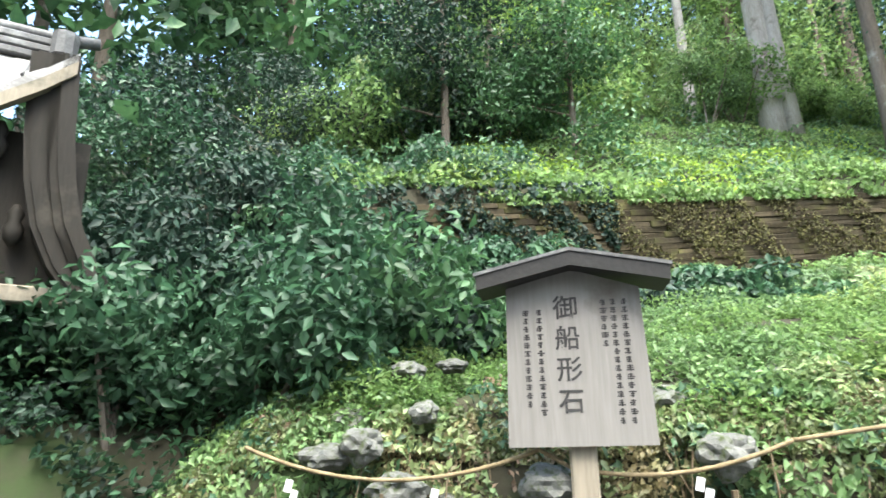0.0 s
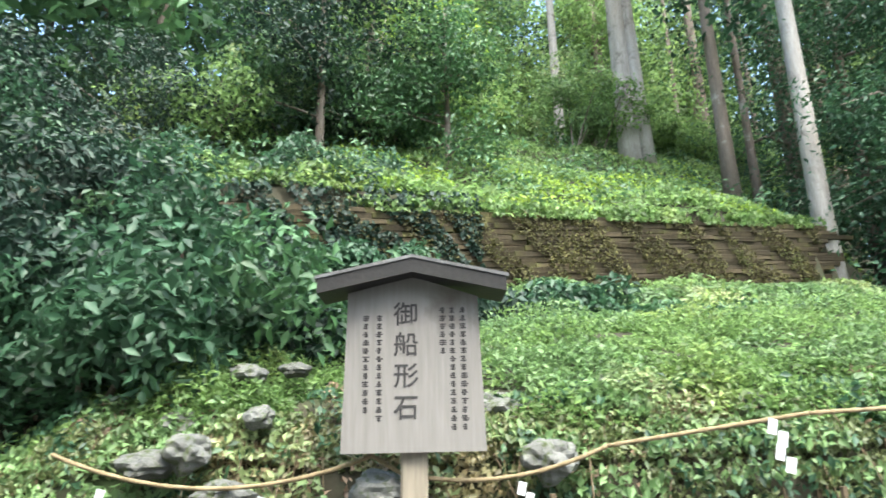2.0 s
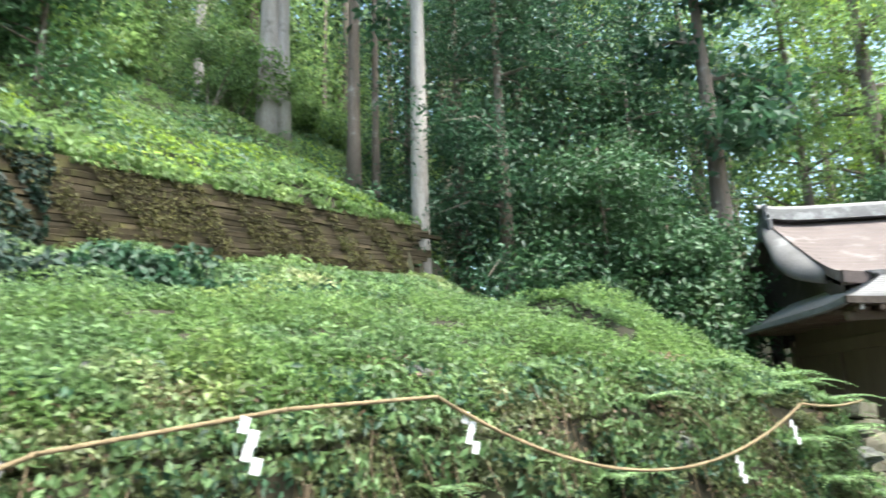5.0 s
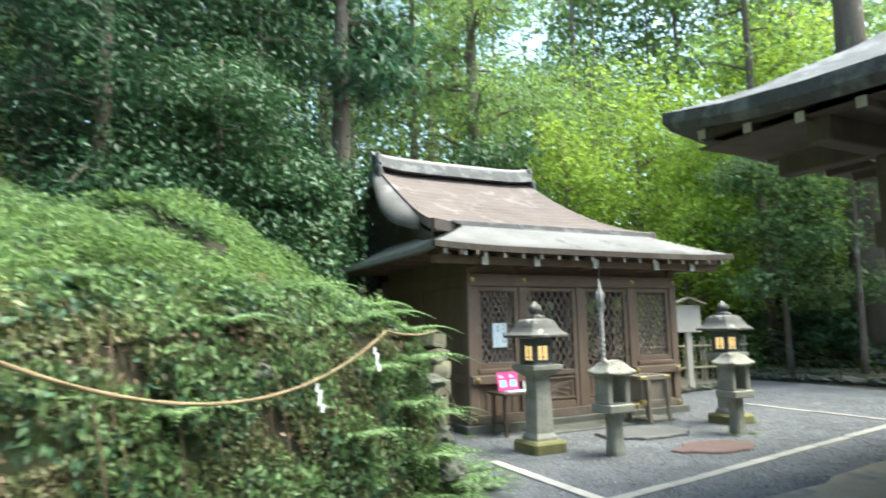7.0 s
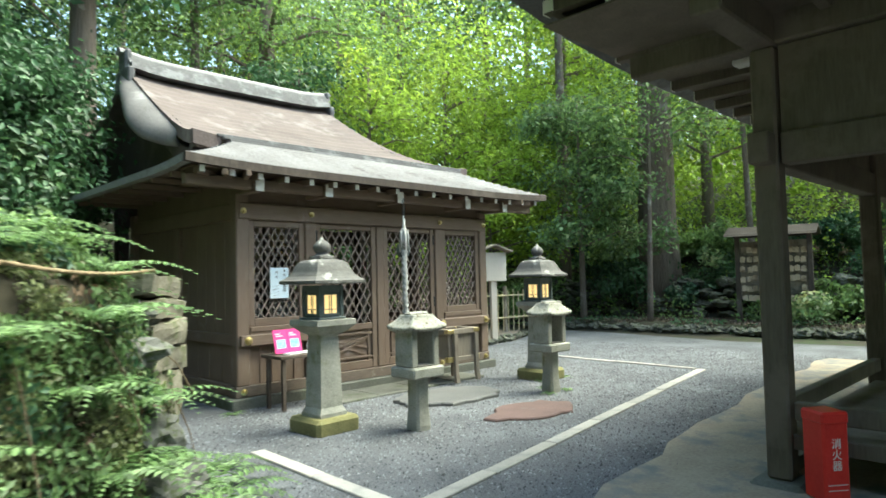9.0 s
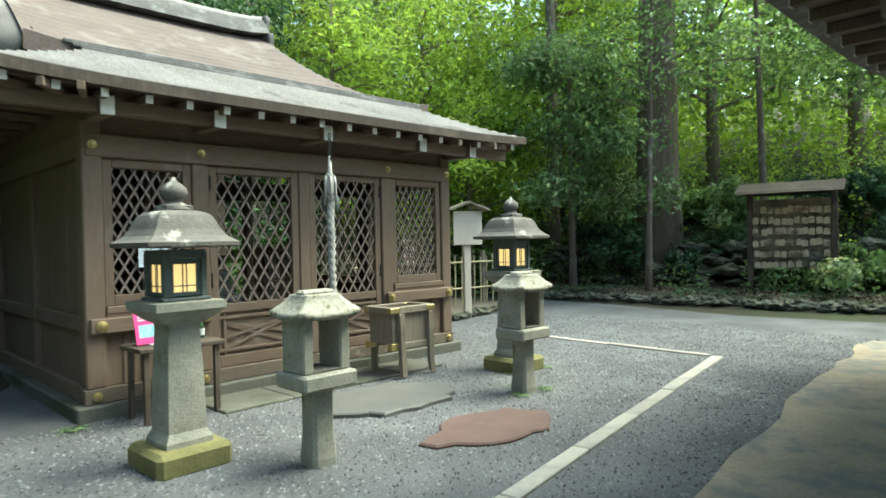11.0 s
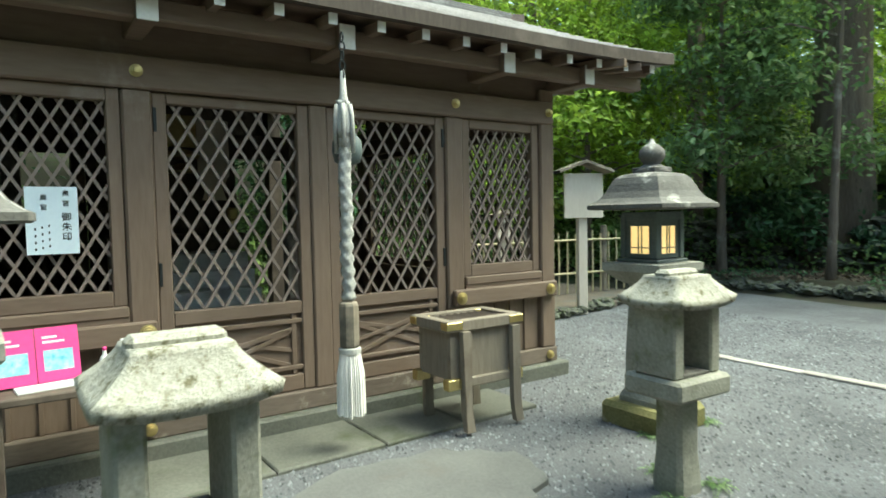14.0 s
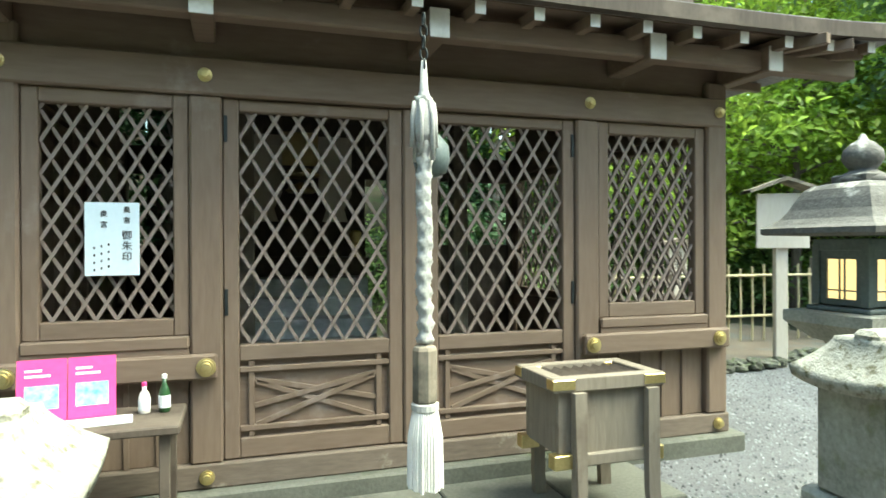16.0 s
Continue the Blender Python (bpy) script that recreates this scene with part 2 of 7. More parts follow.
def box(bm, x0, x1, y0, y1, z0, z1, bev=0.0, m=None):
    v = [bm.verts.new((x, y, z)) for z in (z0, z1) for y in (y0, y1) for x in (x0, x1)]
    fs = [bm.faces.new([v[i] for i in f]) for f in ((0, 2, 3, 1), (4, 5, 7, 6), (0, 1, 5, 4), (2, 6, 7, 3), (0, 4, 6, 2), (1, 3, 7, 5))]
    out = v
    if bev:
        es = list({e for f in fs for e in f.edges})
        r = bmesh.ops.bevel(bm, geom=es, offset=bev, segments=1, affect="EDGES")
        out = list({w for f in r["faces"] for w in f.verts} | {w for w in v if w.is_valid})
    if m is not None:
        bmesh.ops.transform(bm, matrix=m, verts=out)
    return out


def boxm(x0, x1, y0, y1, z0, z1, bev=0.006, m=None):
    bm = bmesh.new()
    box(bm, x0, x1, y0, y1, z0, z1, bev, m)
    return bm


def lathe(bm, prof, n=24, square=0.0, rot=0.0, cx=0.0, cy=0.0):
    """Rings of (radius, z); square > 0 pulls the ring towards a square."""
    rings = []
    for r, z in prof:
        ring = []
        for k in range(n):
            a = 2 * math.pi * k / n + rot
            c, s = math.cos(a), math.sin(a)
            q = r * ((1 - square) + square / max(abs(math.cos(a - rot)), abs(math.sin(a - rot))))
            ring.append(bm.verts.new((cx + q * c, cy + q * s, z)))
        rings.append(ring)
    for a, b in zip(rings, rings[1:]):
        for k in range(n):
            bm.faces.new((a[k], a[(k + 1) % n], b[(k + 1) % n], b[k]))
    bm.faces.new(rings[0][::-1])
    bm.faces.new(rings[-1])
    return bm


def tube(bm, pts, radii, n=8, twist=0.0, lobes=0):
    """A tube along pts; lobes give it the ridges of a twisted rope."""
    rings = []
    up = Vector((0, 0, 1))
    for i, p in enumerate(pts):
        d = (Vector(pts[min(i + 1, len(pts) - 1)]) - Vector(pts[max(i - 1, 0)])).normalized()
        ref = up if abs(d.z) < 0.9 else Vector((1, 0, 0))
        a = d.cross(ref).normalized()
        b = d.cross(a).normalized()
        r = radii[i] if isinstance(radii, (list, tuple)) else radii
        ring = []
        for k in range(n):
            t = 2 * math.pi * k / n
            q = r * (1 + 0.22 * math.cos(lobes * (t + twist * i))) if lobes else r
            ring.append(bm.verts.new(Vector(p) + a * (q * math.cos(t)) + b * (q * math.sin(t))))
        rings.append(ring)
    for a, b in zip(rings, rings[1:]):
        for k in range(n):
            bm.faces.new((a[k], a[(k + 1) % n], b[(k + 1) % n], b[k]))
    bm.faces.new(rings[0][::-1])
    bm.faces.new(rings[-1])
    return bm


def loft(bm, rows, closed=True):
    """Quads between rows of points; closed joins the last row to the first."""
    vs = [[bm.verts.new(p) for p in r] for r in rows]
    pairs = list(zip(vs, vs[1:])) + ([(vs[-1], vs[0])] if closed else [])
    for a, b in pairs:
        for k in range(len(a) - 1):
            bm.faces.new((a[k], a[k + 1], b[k + 1], b[k]))
    if closed:
        bm.faces.new([r[0] for r in vs])
        bm.faces.new([r[-1] for r in vs][::-1])
    return bm


RNG = np.random.default_rng(5)


def leaves(pos, nrm, size, aspect=0.5, droop=0.35, jitter=0.7):
    """Folded leaves of two triangles each: places, facing normals and lengths as arrays; gives (verts, edges, faces)."""
    n = len(pos)
    nrm = nrm + RNG.normal(0, jitter, (n, 3))
    nrm /= np.linalg.norm(nrm, axis=1)[:, None] + 1e-9
    r = RNG.normal(0, 1, (n, 3))
    r[:, 2] -= droop
    t = r - nrm * np.sum(r * nrm, axis=1)[:, None]
    t /= np.linalg.norm(t, axis=1)[:, None] + 1e-9
    s = np.cross(nrm, t)
    L = (np.asarray(size) * np.ones(n))[:, None]
    base = pos - t * L * 0.5
    tip = pos + t * L * 0.5 - nrm * L * 0.12
    mid = pos - t * L * 0.05
    a = mid + s * L * aspect * 0.5 + nrm * L * 0.1
    b = mid - s * L * aspect * 0.5 + nrm * L * 0.1
    v = np.stack([base, a, tip, b], axis=1).reshape(-1, 3)
    i = np.arange(n) * 4
    f = np.stack([np.stack([i, i + 1, i + 2], 1), np.stack([i, i + 2, i + 3], 1)], axis=1).reshape(-1, 3)
    return v, f


def leafpart(name, sets, material, parent=None, label=""):
    v = np.concatenate([s[0] for s in sets])
    k, fs = 0, []
    for s in sets:
        fs.append(s[1] + k)
        k += len(s[0])
    f = np.concatenate(fs)
    me = bpy.data.meshes.new(name)
    me.vertices.add(len(v))
    me.vertices.foreach_set("co", v.astype(np.float32).ravel())
    me.loops.add(f.size)
    me.loops.foreach_set("vertex_index", f.astype(np.int32).ravel())
    me.polygons.add(len(f))
    me.polygons.foreach_set("loop_start", np.arange(0, f.size, 3, dtype=np.int32))
    me.update(calc_edges=True)
    me.materials.append(material)
    ob = new(name, me)
    ob.parent = parent
    if label:
        ob["label"] = label
    return ob


def sstep(a, b, x):
    t = np.clip((x - a) / (b - a), 0, 1)
    return t * t * (3 - 2 * t)


# ---- ground ----
WALL_A, WALL_U, WALL_N = np.array([-13.7, -6.6]), np.array([0.513, 0.858]), np.array([-0.858, 0.513])
FACE = np.array([[-9.9, -8.1], [-9.0, -7.35], [-6.75, -5.75], [-5.75, -4.75], [-4.2, -3.7], [-2.75, -2.3]])


def wob(x, y, s, seed=0.0):
    return (np.sin(x * s + 1.3 * seed + 1.7 * np.sin(y * s * 0.7 + seed)) + np.sin(y * s * 1.3 + 2.1 * seed + 1.3 * np.sin(x * s * 0.9))) * 0.5


def face_gap(x, y):
    """How far a place lies behind the front of the mound (positive: on it)."""
    best = np.full(np.shape(x), -1e9)
    d = np.full(np.shape(x), 1e9)
    for a, b in zip(FACE, FACE[1:]):
        u = (b - a) / np.linalg.norm(b - a)
        nn = np.array([-u[1], u[0]])
        t = np.clip((x - a[0]) * u[0] + (y - a[1]) * u[1], 0, np.linalg.norm(b - a))
        qx, qy = x - (a[0] + u[0] * t), y - (a[1] + u[1] * t)
        dist = np.hypot(qx, qy)
        side = np.where(qx * nn[0] + qy * nn[1] >= 0, 1.0, -1.0)
        best = np.where(dist < d, side * dist, best)
        d = np.minimum(d, dist)
    return best


def ground_z(x, y):
    x, y = np.asarray(x, float), np.asarray(y, float)
    s = (x - WALL_A[0]) * WALL_N[0] + (y - WALL_A[1]) * WALL_N[1]
    a = (x - WALL_A[0]) * WALL_U[0] + (y - WALL_A[1]) * WALL_U[1]
    crest = 4.15 + 0.07 * np.clip(a, -3, 14)
    up = crest + 0.61 * np.clip(s, 0, 30) + 0.25 * wob(x, y, 0.8)
    low = 1.4 + (crest - 2.62) * sstep(-3.8, -0.3, s) + 0.08 * wob(x, y, 2.1)
    low = np.where(s < -4.6, 1.4 * sstep(-6.6, -5.0, s) * 1.0, low)
    hill = np.where(s > -0.02, up, low)
    far = sstep(2, 8, s)
    fade = 1 - sstep(0, 1, (a - 11.6 - 8 * far) / (5.4 + 10 * far))
    left = 1 - sstep(0.0, 3.5, -a) * 0.25
    hill = hill * fade * left
    # dip between mound and path
    hill = hill * sstep(-0.6, 0.9, face_gap(x, y) + 0.0)
    back = 3.6 * sstep(5.0, 22.0, y) * sstep(-12, -2, x) + 0.25 * np.clip(y - 22, 0, 40) * sstep(-12, -2, x)
    k = x * 0.94 + y * 0.1
    right = 0.22 * sstep(8.85, 9.15, k) + 1.7 * sstep(10.4, 13.5, k) + 0.30 * np.clip(k - 13.5, 0, 40)
    g = np.maximum(np.maximum(hill, back * sstep(2.6, 5.5, y)), right)
    flat = (np.hypot(x + 6, y + 9) < 2.2) | ((x > -7) & (x < 8.3) & (y < -0.2) & (y > -12) & (face_gap(x, y) < -0.05))
    return np.where(flat, 0.0, g + 0.04 * wob(x, y, 1.1) * np.clip(g, 0, 1))


def build_ground():
    xs = np.concatenate([[-600, -200, -80, -50], np.arange(-36, -14, 0.8), np.arange(-14, 14, 0.2), np.arange(14, 36, 0.8), [50, 80, 200, 600]])
    ys = np.concatenate([[-600, -200, -80, -40], np.arange(-30, -14, 0.8), np.arange(-14, 12, 0.2), np.arange(12, 40, 0.8), [50, 80, 200, 600]])
    X, Y = np.meshgrid(xs, ys)
    Z = ground_z(X, Y)
    Z = np.minimum(Z, 26)
    nx, ny = len(xs), len(ys)
    v = np.stack([X.ravel(), Y.ravel(), Z.ravel() - 0.01], 1)
    i = (np.arange(ny - 1)[:, None] * nx + np.arange(nx - 1)[None, :]).ravel()
    q = np.stack([i, i + 1, i + nx + 1, i + nx], 1)
    ob = part("ground", (v.tolist(), [], q.tolist()), SOIL, None, "", True)
    tagged(ob, "dark forest soil with moss under the plants", "ground", kind="structure")


build_ground()


def build_court():
    """Gravel court as a sheet of its own just above the soil."""
    rnd = random.Random(3)
    bm = bmesh.new()
    ring = [(-7.5, -13), (9.0, -13), (8.9, -5), (8.45, -1.5), (9.0, 1.6), (8.9, 3.1), (6.9, 3.7), (4.4, 3.6), (4.4, 6.0), (-1.6, 6.0), (-2.0, 1.0), (-2.3, -2.0),
            (-3.9, -3.65), (-5.5, -5.0), (-6.6, -6.0), (-8.0, -7.6), (-8.7, -9.2), (-8.6, -13)]
    vs = [bm.verts.new((x + rnd.uniform(-0.05, 0.05), y + rnd.uniform(-0.05, 0.05), 0.004)) for x, y in ring]
    bm.faces.new(vs)
    ob = part("gravel_court", bm, GRAVEL)
    tagged(ob, "grey crushed gravel court with scattered white specks", "gravel", kind="structure")
    # loose stones
    n = 60000
    x = RNG.uniform(-2.2, 7.0, n)
    y = RNG.uniform(-5.0, 2.4, n)
    keep = (y < -0.15) | ((x > 3.2) & (y < 1.9))
    x, y = x[keep], y[keep]
    n = len(x)
    s = RNG.uniform(0.005, 0.013, n)
    d = RNG.normal(0, 1, (n, 5, 3))
    base = np.array([[1, 0, 0], [0, 1, 0], [-1, 0, 0], [0, -1, 0], [0, 0, 1.0]])
    v = base[None] * s[:, None, None] * (1 + 0.25 * d) + np.stack([x, y, np.full(n, 0.005)], 1)[:, None, :]
    v[:, :4, 2] = 0.003
    i = np.arange(n)[:, None] * 5
    f = np.concatenate([i + np.array([[0, 1, 4]]), i + np.array([[1, 2, 4]]), i + np.array([[2, 3, 4]]), i + np.array([[3, 0, 4]])])
    ob = leafpart("loose_gravel", [(v.reshape(-1, 3), f)], PEBBLE)
    tagged(ob, "loose grey and pale gravel stones on the court", "gravel", kind="stuff")


build_court()


def slab(name, outline, z0, z1, material, label, category, kind="", bev=0.012):
    bm = bmesh.new()
    f = bm.faces.new([bm.verts.new((x, y, z0)) for x, y in outline])
    r = bmesh.ops.extrude_face_region(bm, geom=[f])
    top = [g for g in r["geom"] if isinstance(g, bmesh.types.BMVert)]
    bmesh.ops.translate(bm, vec=(0, 0, z1 - z0), verts=top)
    es = [e for e in bm.edges if e.verts[0] in top and e.verts[1] in top]
    bmesh.ops.bevel(bm, geom=es, offset=bev, segments=1, affect="EDGES")
    ob = part(name, bm, material)
    return tagged(ob, label, category, kind=kind)


def rough_outline(pts, amp, seed, sub=4):
    rnd = random.Random(seed)
    out = []
    for (x0, y0), (x1, y1) in zip(pts, pts[1:] + pts[:1]):
        for k in range(sub):
            t = k / sub
            out.append((x0 + (x1 - x0) * t + rnd.uniform(-amp, amp), y0 + (y1 - y0) * t + rnd.uniform(-amp, amp)))
    return out


# ---- paving in the court ----
slab("flagstone", rough_outline([(0.28, -1.42), (0.62, -1.72), (1.2, -1.78), (1.55, -1.55), (1.62, -1.25), (1.25, -0.98), (0.7, -0.92), (0.35, -1.1)], 0.035, 1),
     -0.02, 0.045, GREYSTONE, "large flat dark grey flagstone with a ragged edge", "flagstone")
slab("flagstone", rough_outline([(0.28, -2.45), (0.62, -2.78), (1.1, -2.86), (1.5, -2.6), (1.35, -2.3), (0.85, -2.18)], 0.03, 2),
     -0.02, 0.03, REDSTONE, "flat reddish brown flagstone set in the gravel", "flagstone")


def kerb_run(x0, y0, x1, y1, width, n, label):
    """A row of kerb stones between two places."""
    L = math.hypot(x1 - x0, y1 - y0)
    ang = math.degrees(math.atan2(y1 - y0, x1 - x0))
    run = thing("stone_edging", (x0, y0, 0), label, "kerb", kind="structure", rz=ang)
    me = None
    for k in range(n):
        step = L / n
        if me is None:
            ob = part("kerb_stone", boxm(0.003, step - 0.003, -width / 2, width / 2, -0.03, 0.022, 0.006), KERB, run)
            me = ob.data
        else:
            ob = new("kerb_stone", me)
            ob.parent = run
        ob.matrix_basis = pose(k * step, 0, 0.003 * math.sin(k * 2.3), 0, 0, 0.25 * math.sin(k * 5.1))


kerb_run(4.52, -2.65, -1.76, -3.67, 0.115, 7, "pale stone edging strip across the gravel")
kerb_run(4.55, -2.55, 4.62, -0.05, 0.10, 4, "narrow pale stone edging strip in the gravel")
kerb_run(-1.71, -3.58, -1.66, -1.8, 0.12, 2, "short pale stone edging strip beside the mound")
for a, b in ((-0.15, 0.47), (0.48, 1.12), (1.13, 1.7), (1.71, 2.3)):
    slab("paving_stone", [(a, -0.72 + 0.024 * a), (b, -0.72 + 0.024 * b), (b, -0.145), (a, -0.145)], -0.02, 0.03 + 0.003 * math.sin(9 * a), STEPSTONE,
         "low damp grey paving stone before the shrine hall", "paving stone", bev=0.008)

# ---- shrine hall ----
X0, X1, X2, X3, X4 = -0.86, 0.0, 1.045, 2.09, 3.0
HALL_D = 3.0
hall = thing("shrine_hall", (0, 0, 0), "small brown painted wooden shrine hall with lattice doors and bark roof", "shrine")


def hall_frame():
    # stone plinth and wooden ground sill
    part("plinth", boxm(X0 - 0.16, X4 + 0.16, -0.14, HALL_D + 0.1, -0.02, 0.115, 0.012), STEPSTONE, hall, "damp grey stone plinth")
    part("ground_sill", boxm(X0 - 0.09, X4 + 0.09, -0.075, 0.075, 0.115, 0.235, 0.008), SILLWOOD, hall, "worn wooden ground sill")
    for x in (X0, X4):
        part("ground_sill", boxm(x - 0.07, x + 0.07, 0.075, HALL_D, 0.115, 0.235, 0.008), WOOD_H, hall)
    for x in (X0, X4):
        part("post", boxm(x - 0.075, x + 0.075, -0.075, 0.075, 0.235, 2.3, 0.012), WOOD, hall)
        part("post", boxm(x - 0.075, x + 0.075, HALL_D - 0.075, HALL_D + 0.075, 0.115, 2.3, 0.012), WOOD, hall)
    for x in (X1, X3):
        part("post", boxm(x - 0.075, x + 0.075, -0.07, 0.075, 0.235, 2.02, 0.012), WOOD, hall)
        part("post", boxm(x - 0.06, x + 0.06, HALL_D - 0.06, HALL_D + 0.06, 0.115, 2.3, 0.012), OLDWOOD, hall)
    part("post", boxm(X2 - 0.06, X2 + 0.06, -0.06, 0.05, 0.235, 2.02, 0.01), WOOD, hall)
    part("head_beam", boxm(X0 - 0.05, X4 + 0.05, -0.088, 0.07, 2.02, 2.2, 0.01), WOOD_H, hall)
    part("wall_board", boxm(X0 - 0.04, X4 + 0.04, -0.03, 0.05, 2.2, 2.62, 0.004), WOOD_H, hall)
    part("eave_beam", boxm(X0 - 0.75, X4 + 0.75, -0.40, -0.29, 2.30, 2.41, 0.01), WOOD_H, hall)
    # sides
    for x in (X0, X4):
        part("side_beam", boxm(x - 0.06, x + 0.06, 0.078, HALL_D, 2.02, 2.2, 0.01), WOOD_H, hall)
        part("side_wall_board", boxm(x - 0.025, x + 0.025, 0.078, HALL_D - 0.078, 2.2, 2.62, 0.004), WOOD_H, hall)
        part("side_rail", boxm(x - 0.055, x + 0.055, 0.078, HALL_D - 0.078, 0.66, 0.78, 0.008), WOOD_H, hall)
        part("side_rail", boxm(x - 0.06, x + 0.06, HALL_D / 2 - 0.06, HALL_D / 2 + 0.06, 0.235, 2.02, 0.008), WOOD, hall)
        for k in range(9):
            y = 0.09 + k * (HALL_D - 0.18) / 9
            part("side_board", boxm(x - 0.015, x + 0.015, y, y + (HALL_D - 0.18) / 9 - 0.006, 0.235, 0.66, 0.003), WOOD, hall)
    for k in range(12):
        y = 0.09 + k * (HALL_D - 0.18) / 12
        part("side_board", boxm(X0 - 0.013, X0 + 0.013, y, y + (HALL_D - 0.18) / 12 - 0.006, 0.78, 2.02, 0.003), WOOD, hall)
    part("floor_board", boxm(X0 + 0.08, X4 - 0.08, 0.08, HALL_D - 0.06, 0.1, 0.2, 0.0), OLDWOOD, hall)
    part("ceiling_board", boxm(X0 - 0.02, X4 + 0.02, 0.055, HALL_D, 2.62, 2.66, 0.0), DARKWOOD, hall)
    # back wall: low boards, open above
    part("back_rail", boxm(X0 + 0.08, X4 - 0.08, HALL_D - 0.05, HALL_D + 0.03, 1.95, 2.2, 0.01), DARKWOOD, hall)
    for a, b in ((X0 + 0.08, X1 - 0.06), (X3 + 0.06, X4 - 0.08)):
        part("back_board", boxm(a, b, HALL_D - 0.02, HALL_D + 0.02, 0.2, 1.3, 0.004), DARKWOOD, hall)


hall_frame()


def slat_set(x0, x1, z0, z1, y, pitch, rise, width, parent, depth=0.012):
    """Crossing lattice slats clipped to a window, each a mesh of its own."""
    H, slope = z1 - z0, rise / pitch
    for sgn in (1, -1):
        k = -int(H / slope / pitch) - 2
        while True:
            bx = x0 + k * pitch + pitch * 0.5
            k += 1
            if bx > x1 + H / slope + pitch:
                break
            # line x = bx + sgn * (z - z0) / slope
            za, zb = z0, z1
            if sgn > 0:
                za, zb = max(za, z0 + (x0 - bx) * slope), min(zb, z0 + (x1 - bx) * slope)
            else:
                za, zb = max(za, z0 + (bx - x1) * slope), min(zb, z0 + (bx - x0) * slope)
            if zb - za < 0.015:
                continue
            xa, xb = bx + sgn * (za - z0) / slope, bx + sgn * (zb - z0) / slope
            L = math.hypot(xb - xa, zb - za)
            ang = math.atan2(zb - za, xb - xa)
            m = Matrix.Translation(((xa + xb) / 2, y + (0.0 if sgn > 0 else depth + 0.001), (za + zb) / 2)) @ Matrix.Rotation(-ang, 4, "Y")
            bm = bmesh.new()
            box(bm, -L / 2, L / 2, -depth / 2, depth / 2, -width / 2, width / 2, 0, m)
            part("slat", bm, SLAT, parent)


def frame_parts(parent, x0, x1, z0, z1, w, y0, y1, name, material=None):
    material = material or WOOD
    part(name, boxm(x0, x0 + w, y0, y1, z0, z1, 0.006), material, parent)
    part(name, boxm(x1 - w, x1, y0, y1, z0, z1, 0.006), material, parent)
    part(name, boxm(x0 + w, x1 - w, y0, y1, z1 - w, z1, 0.006), WOOD_H, parent)
    part(name, boxm(x0 + w, x1 - w, y0, y1, z0, z0 + w * 1.2, 0.006), WOOD_H, parent)


def door_leaf(x0, x1):
    d = new("lattice_door")
    d.parent = hall
    d["label"] = "closed lattice door leaf with crossed braces below"
    w = 0.075
    part("stile", boxm(x0, x0 + w, -0.045, 0.015, 0.24, 2.015, 0.006), WOOD, d)
    part("stile", boxm(x1 - w, x1, -0.045, 0.015, 0.24, 2.015, 0.006), WOOD, d)
    for z0, z1 in ((0.24, 0.34), (0.72, 0.80), (1.955, 2.015)):
        part("rail", boxm(x0 + w, x1 - w, -0.043, 0.013, z0, z1, 0.006), WOOD_H, d)
    slat_set(x0 + w, x1 - w, 0.80, 1.955, -0.02, 0.116, 0.186, 0.017, d)
    part("panel", boxm(x0 + w, x1 - w, -0.012, 0.006, 0.34, 0.72, 0.0), WOOD_H, d)
    # inner frame and crossed braces
    a, b, lo, hi = x0 + w + 0.02, x1 - w - 0.02, 0.37, 0.69
    for z0, z1 in ((lo, lo + 0.028), (hi - 0.028, hi)):
        part("brace_rail", boxm(a - 0.02, b + 0.02, -0.04, -0.012, z0, z1, 0.004), WOOD_H, d)
    for xa in (a + 0.02, b - 0.05):
        part("brace_post", boxm(xa, xa + 0.03, -0.034, -0.012, lo - 0.03, hi + 0.03, 0.004), WOOD, d)
    aa, bb = a + 0.05, b - 0.05
    for off in (0.0, 0.045):
        for sgn in (1, -1):
            L = math.hypot(bb - aa, hi - lo - 0.1)
            ang = sgn * math.atan2(hi - lo - 0.1 - off * 2, bb - aa)
            m = Matrix.Translation(((aa + bb) / 2, -0.024 if sgn > 0 else -0.018, (lo + hi) / 2 + sgn * 0.0 + (off - 0.022) * 1.2)) @ Matrix.Rotation(-ang, 4, "Y")
            part("brace", boxm(-L / 2 + 0.01, L / 2 - 0.01, -0.009, 0.009, -0.013, 0.013, 0.002, m), WOOD_H, d)
    for z in (0.95, 1.8):
        hx = x0 + 0.004 if x0 < 0.5 else x1 - 0.022
        part("hinge", boxm(hx, hx + 0.018, -0.054, -0.043, z, z + 0.13, 0.002), IRON, d, "dark iron hinge")


door_leaf(X1 + 0.078, X2 - 0.062)
door_leaf(X2 + 0.062, X3 - 0.078)


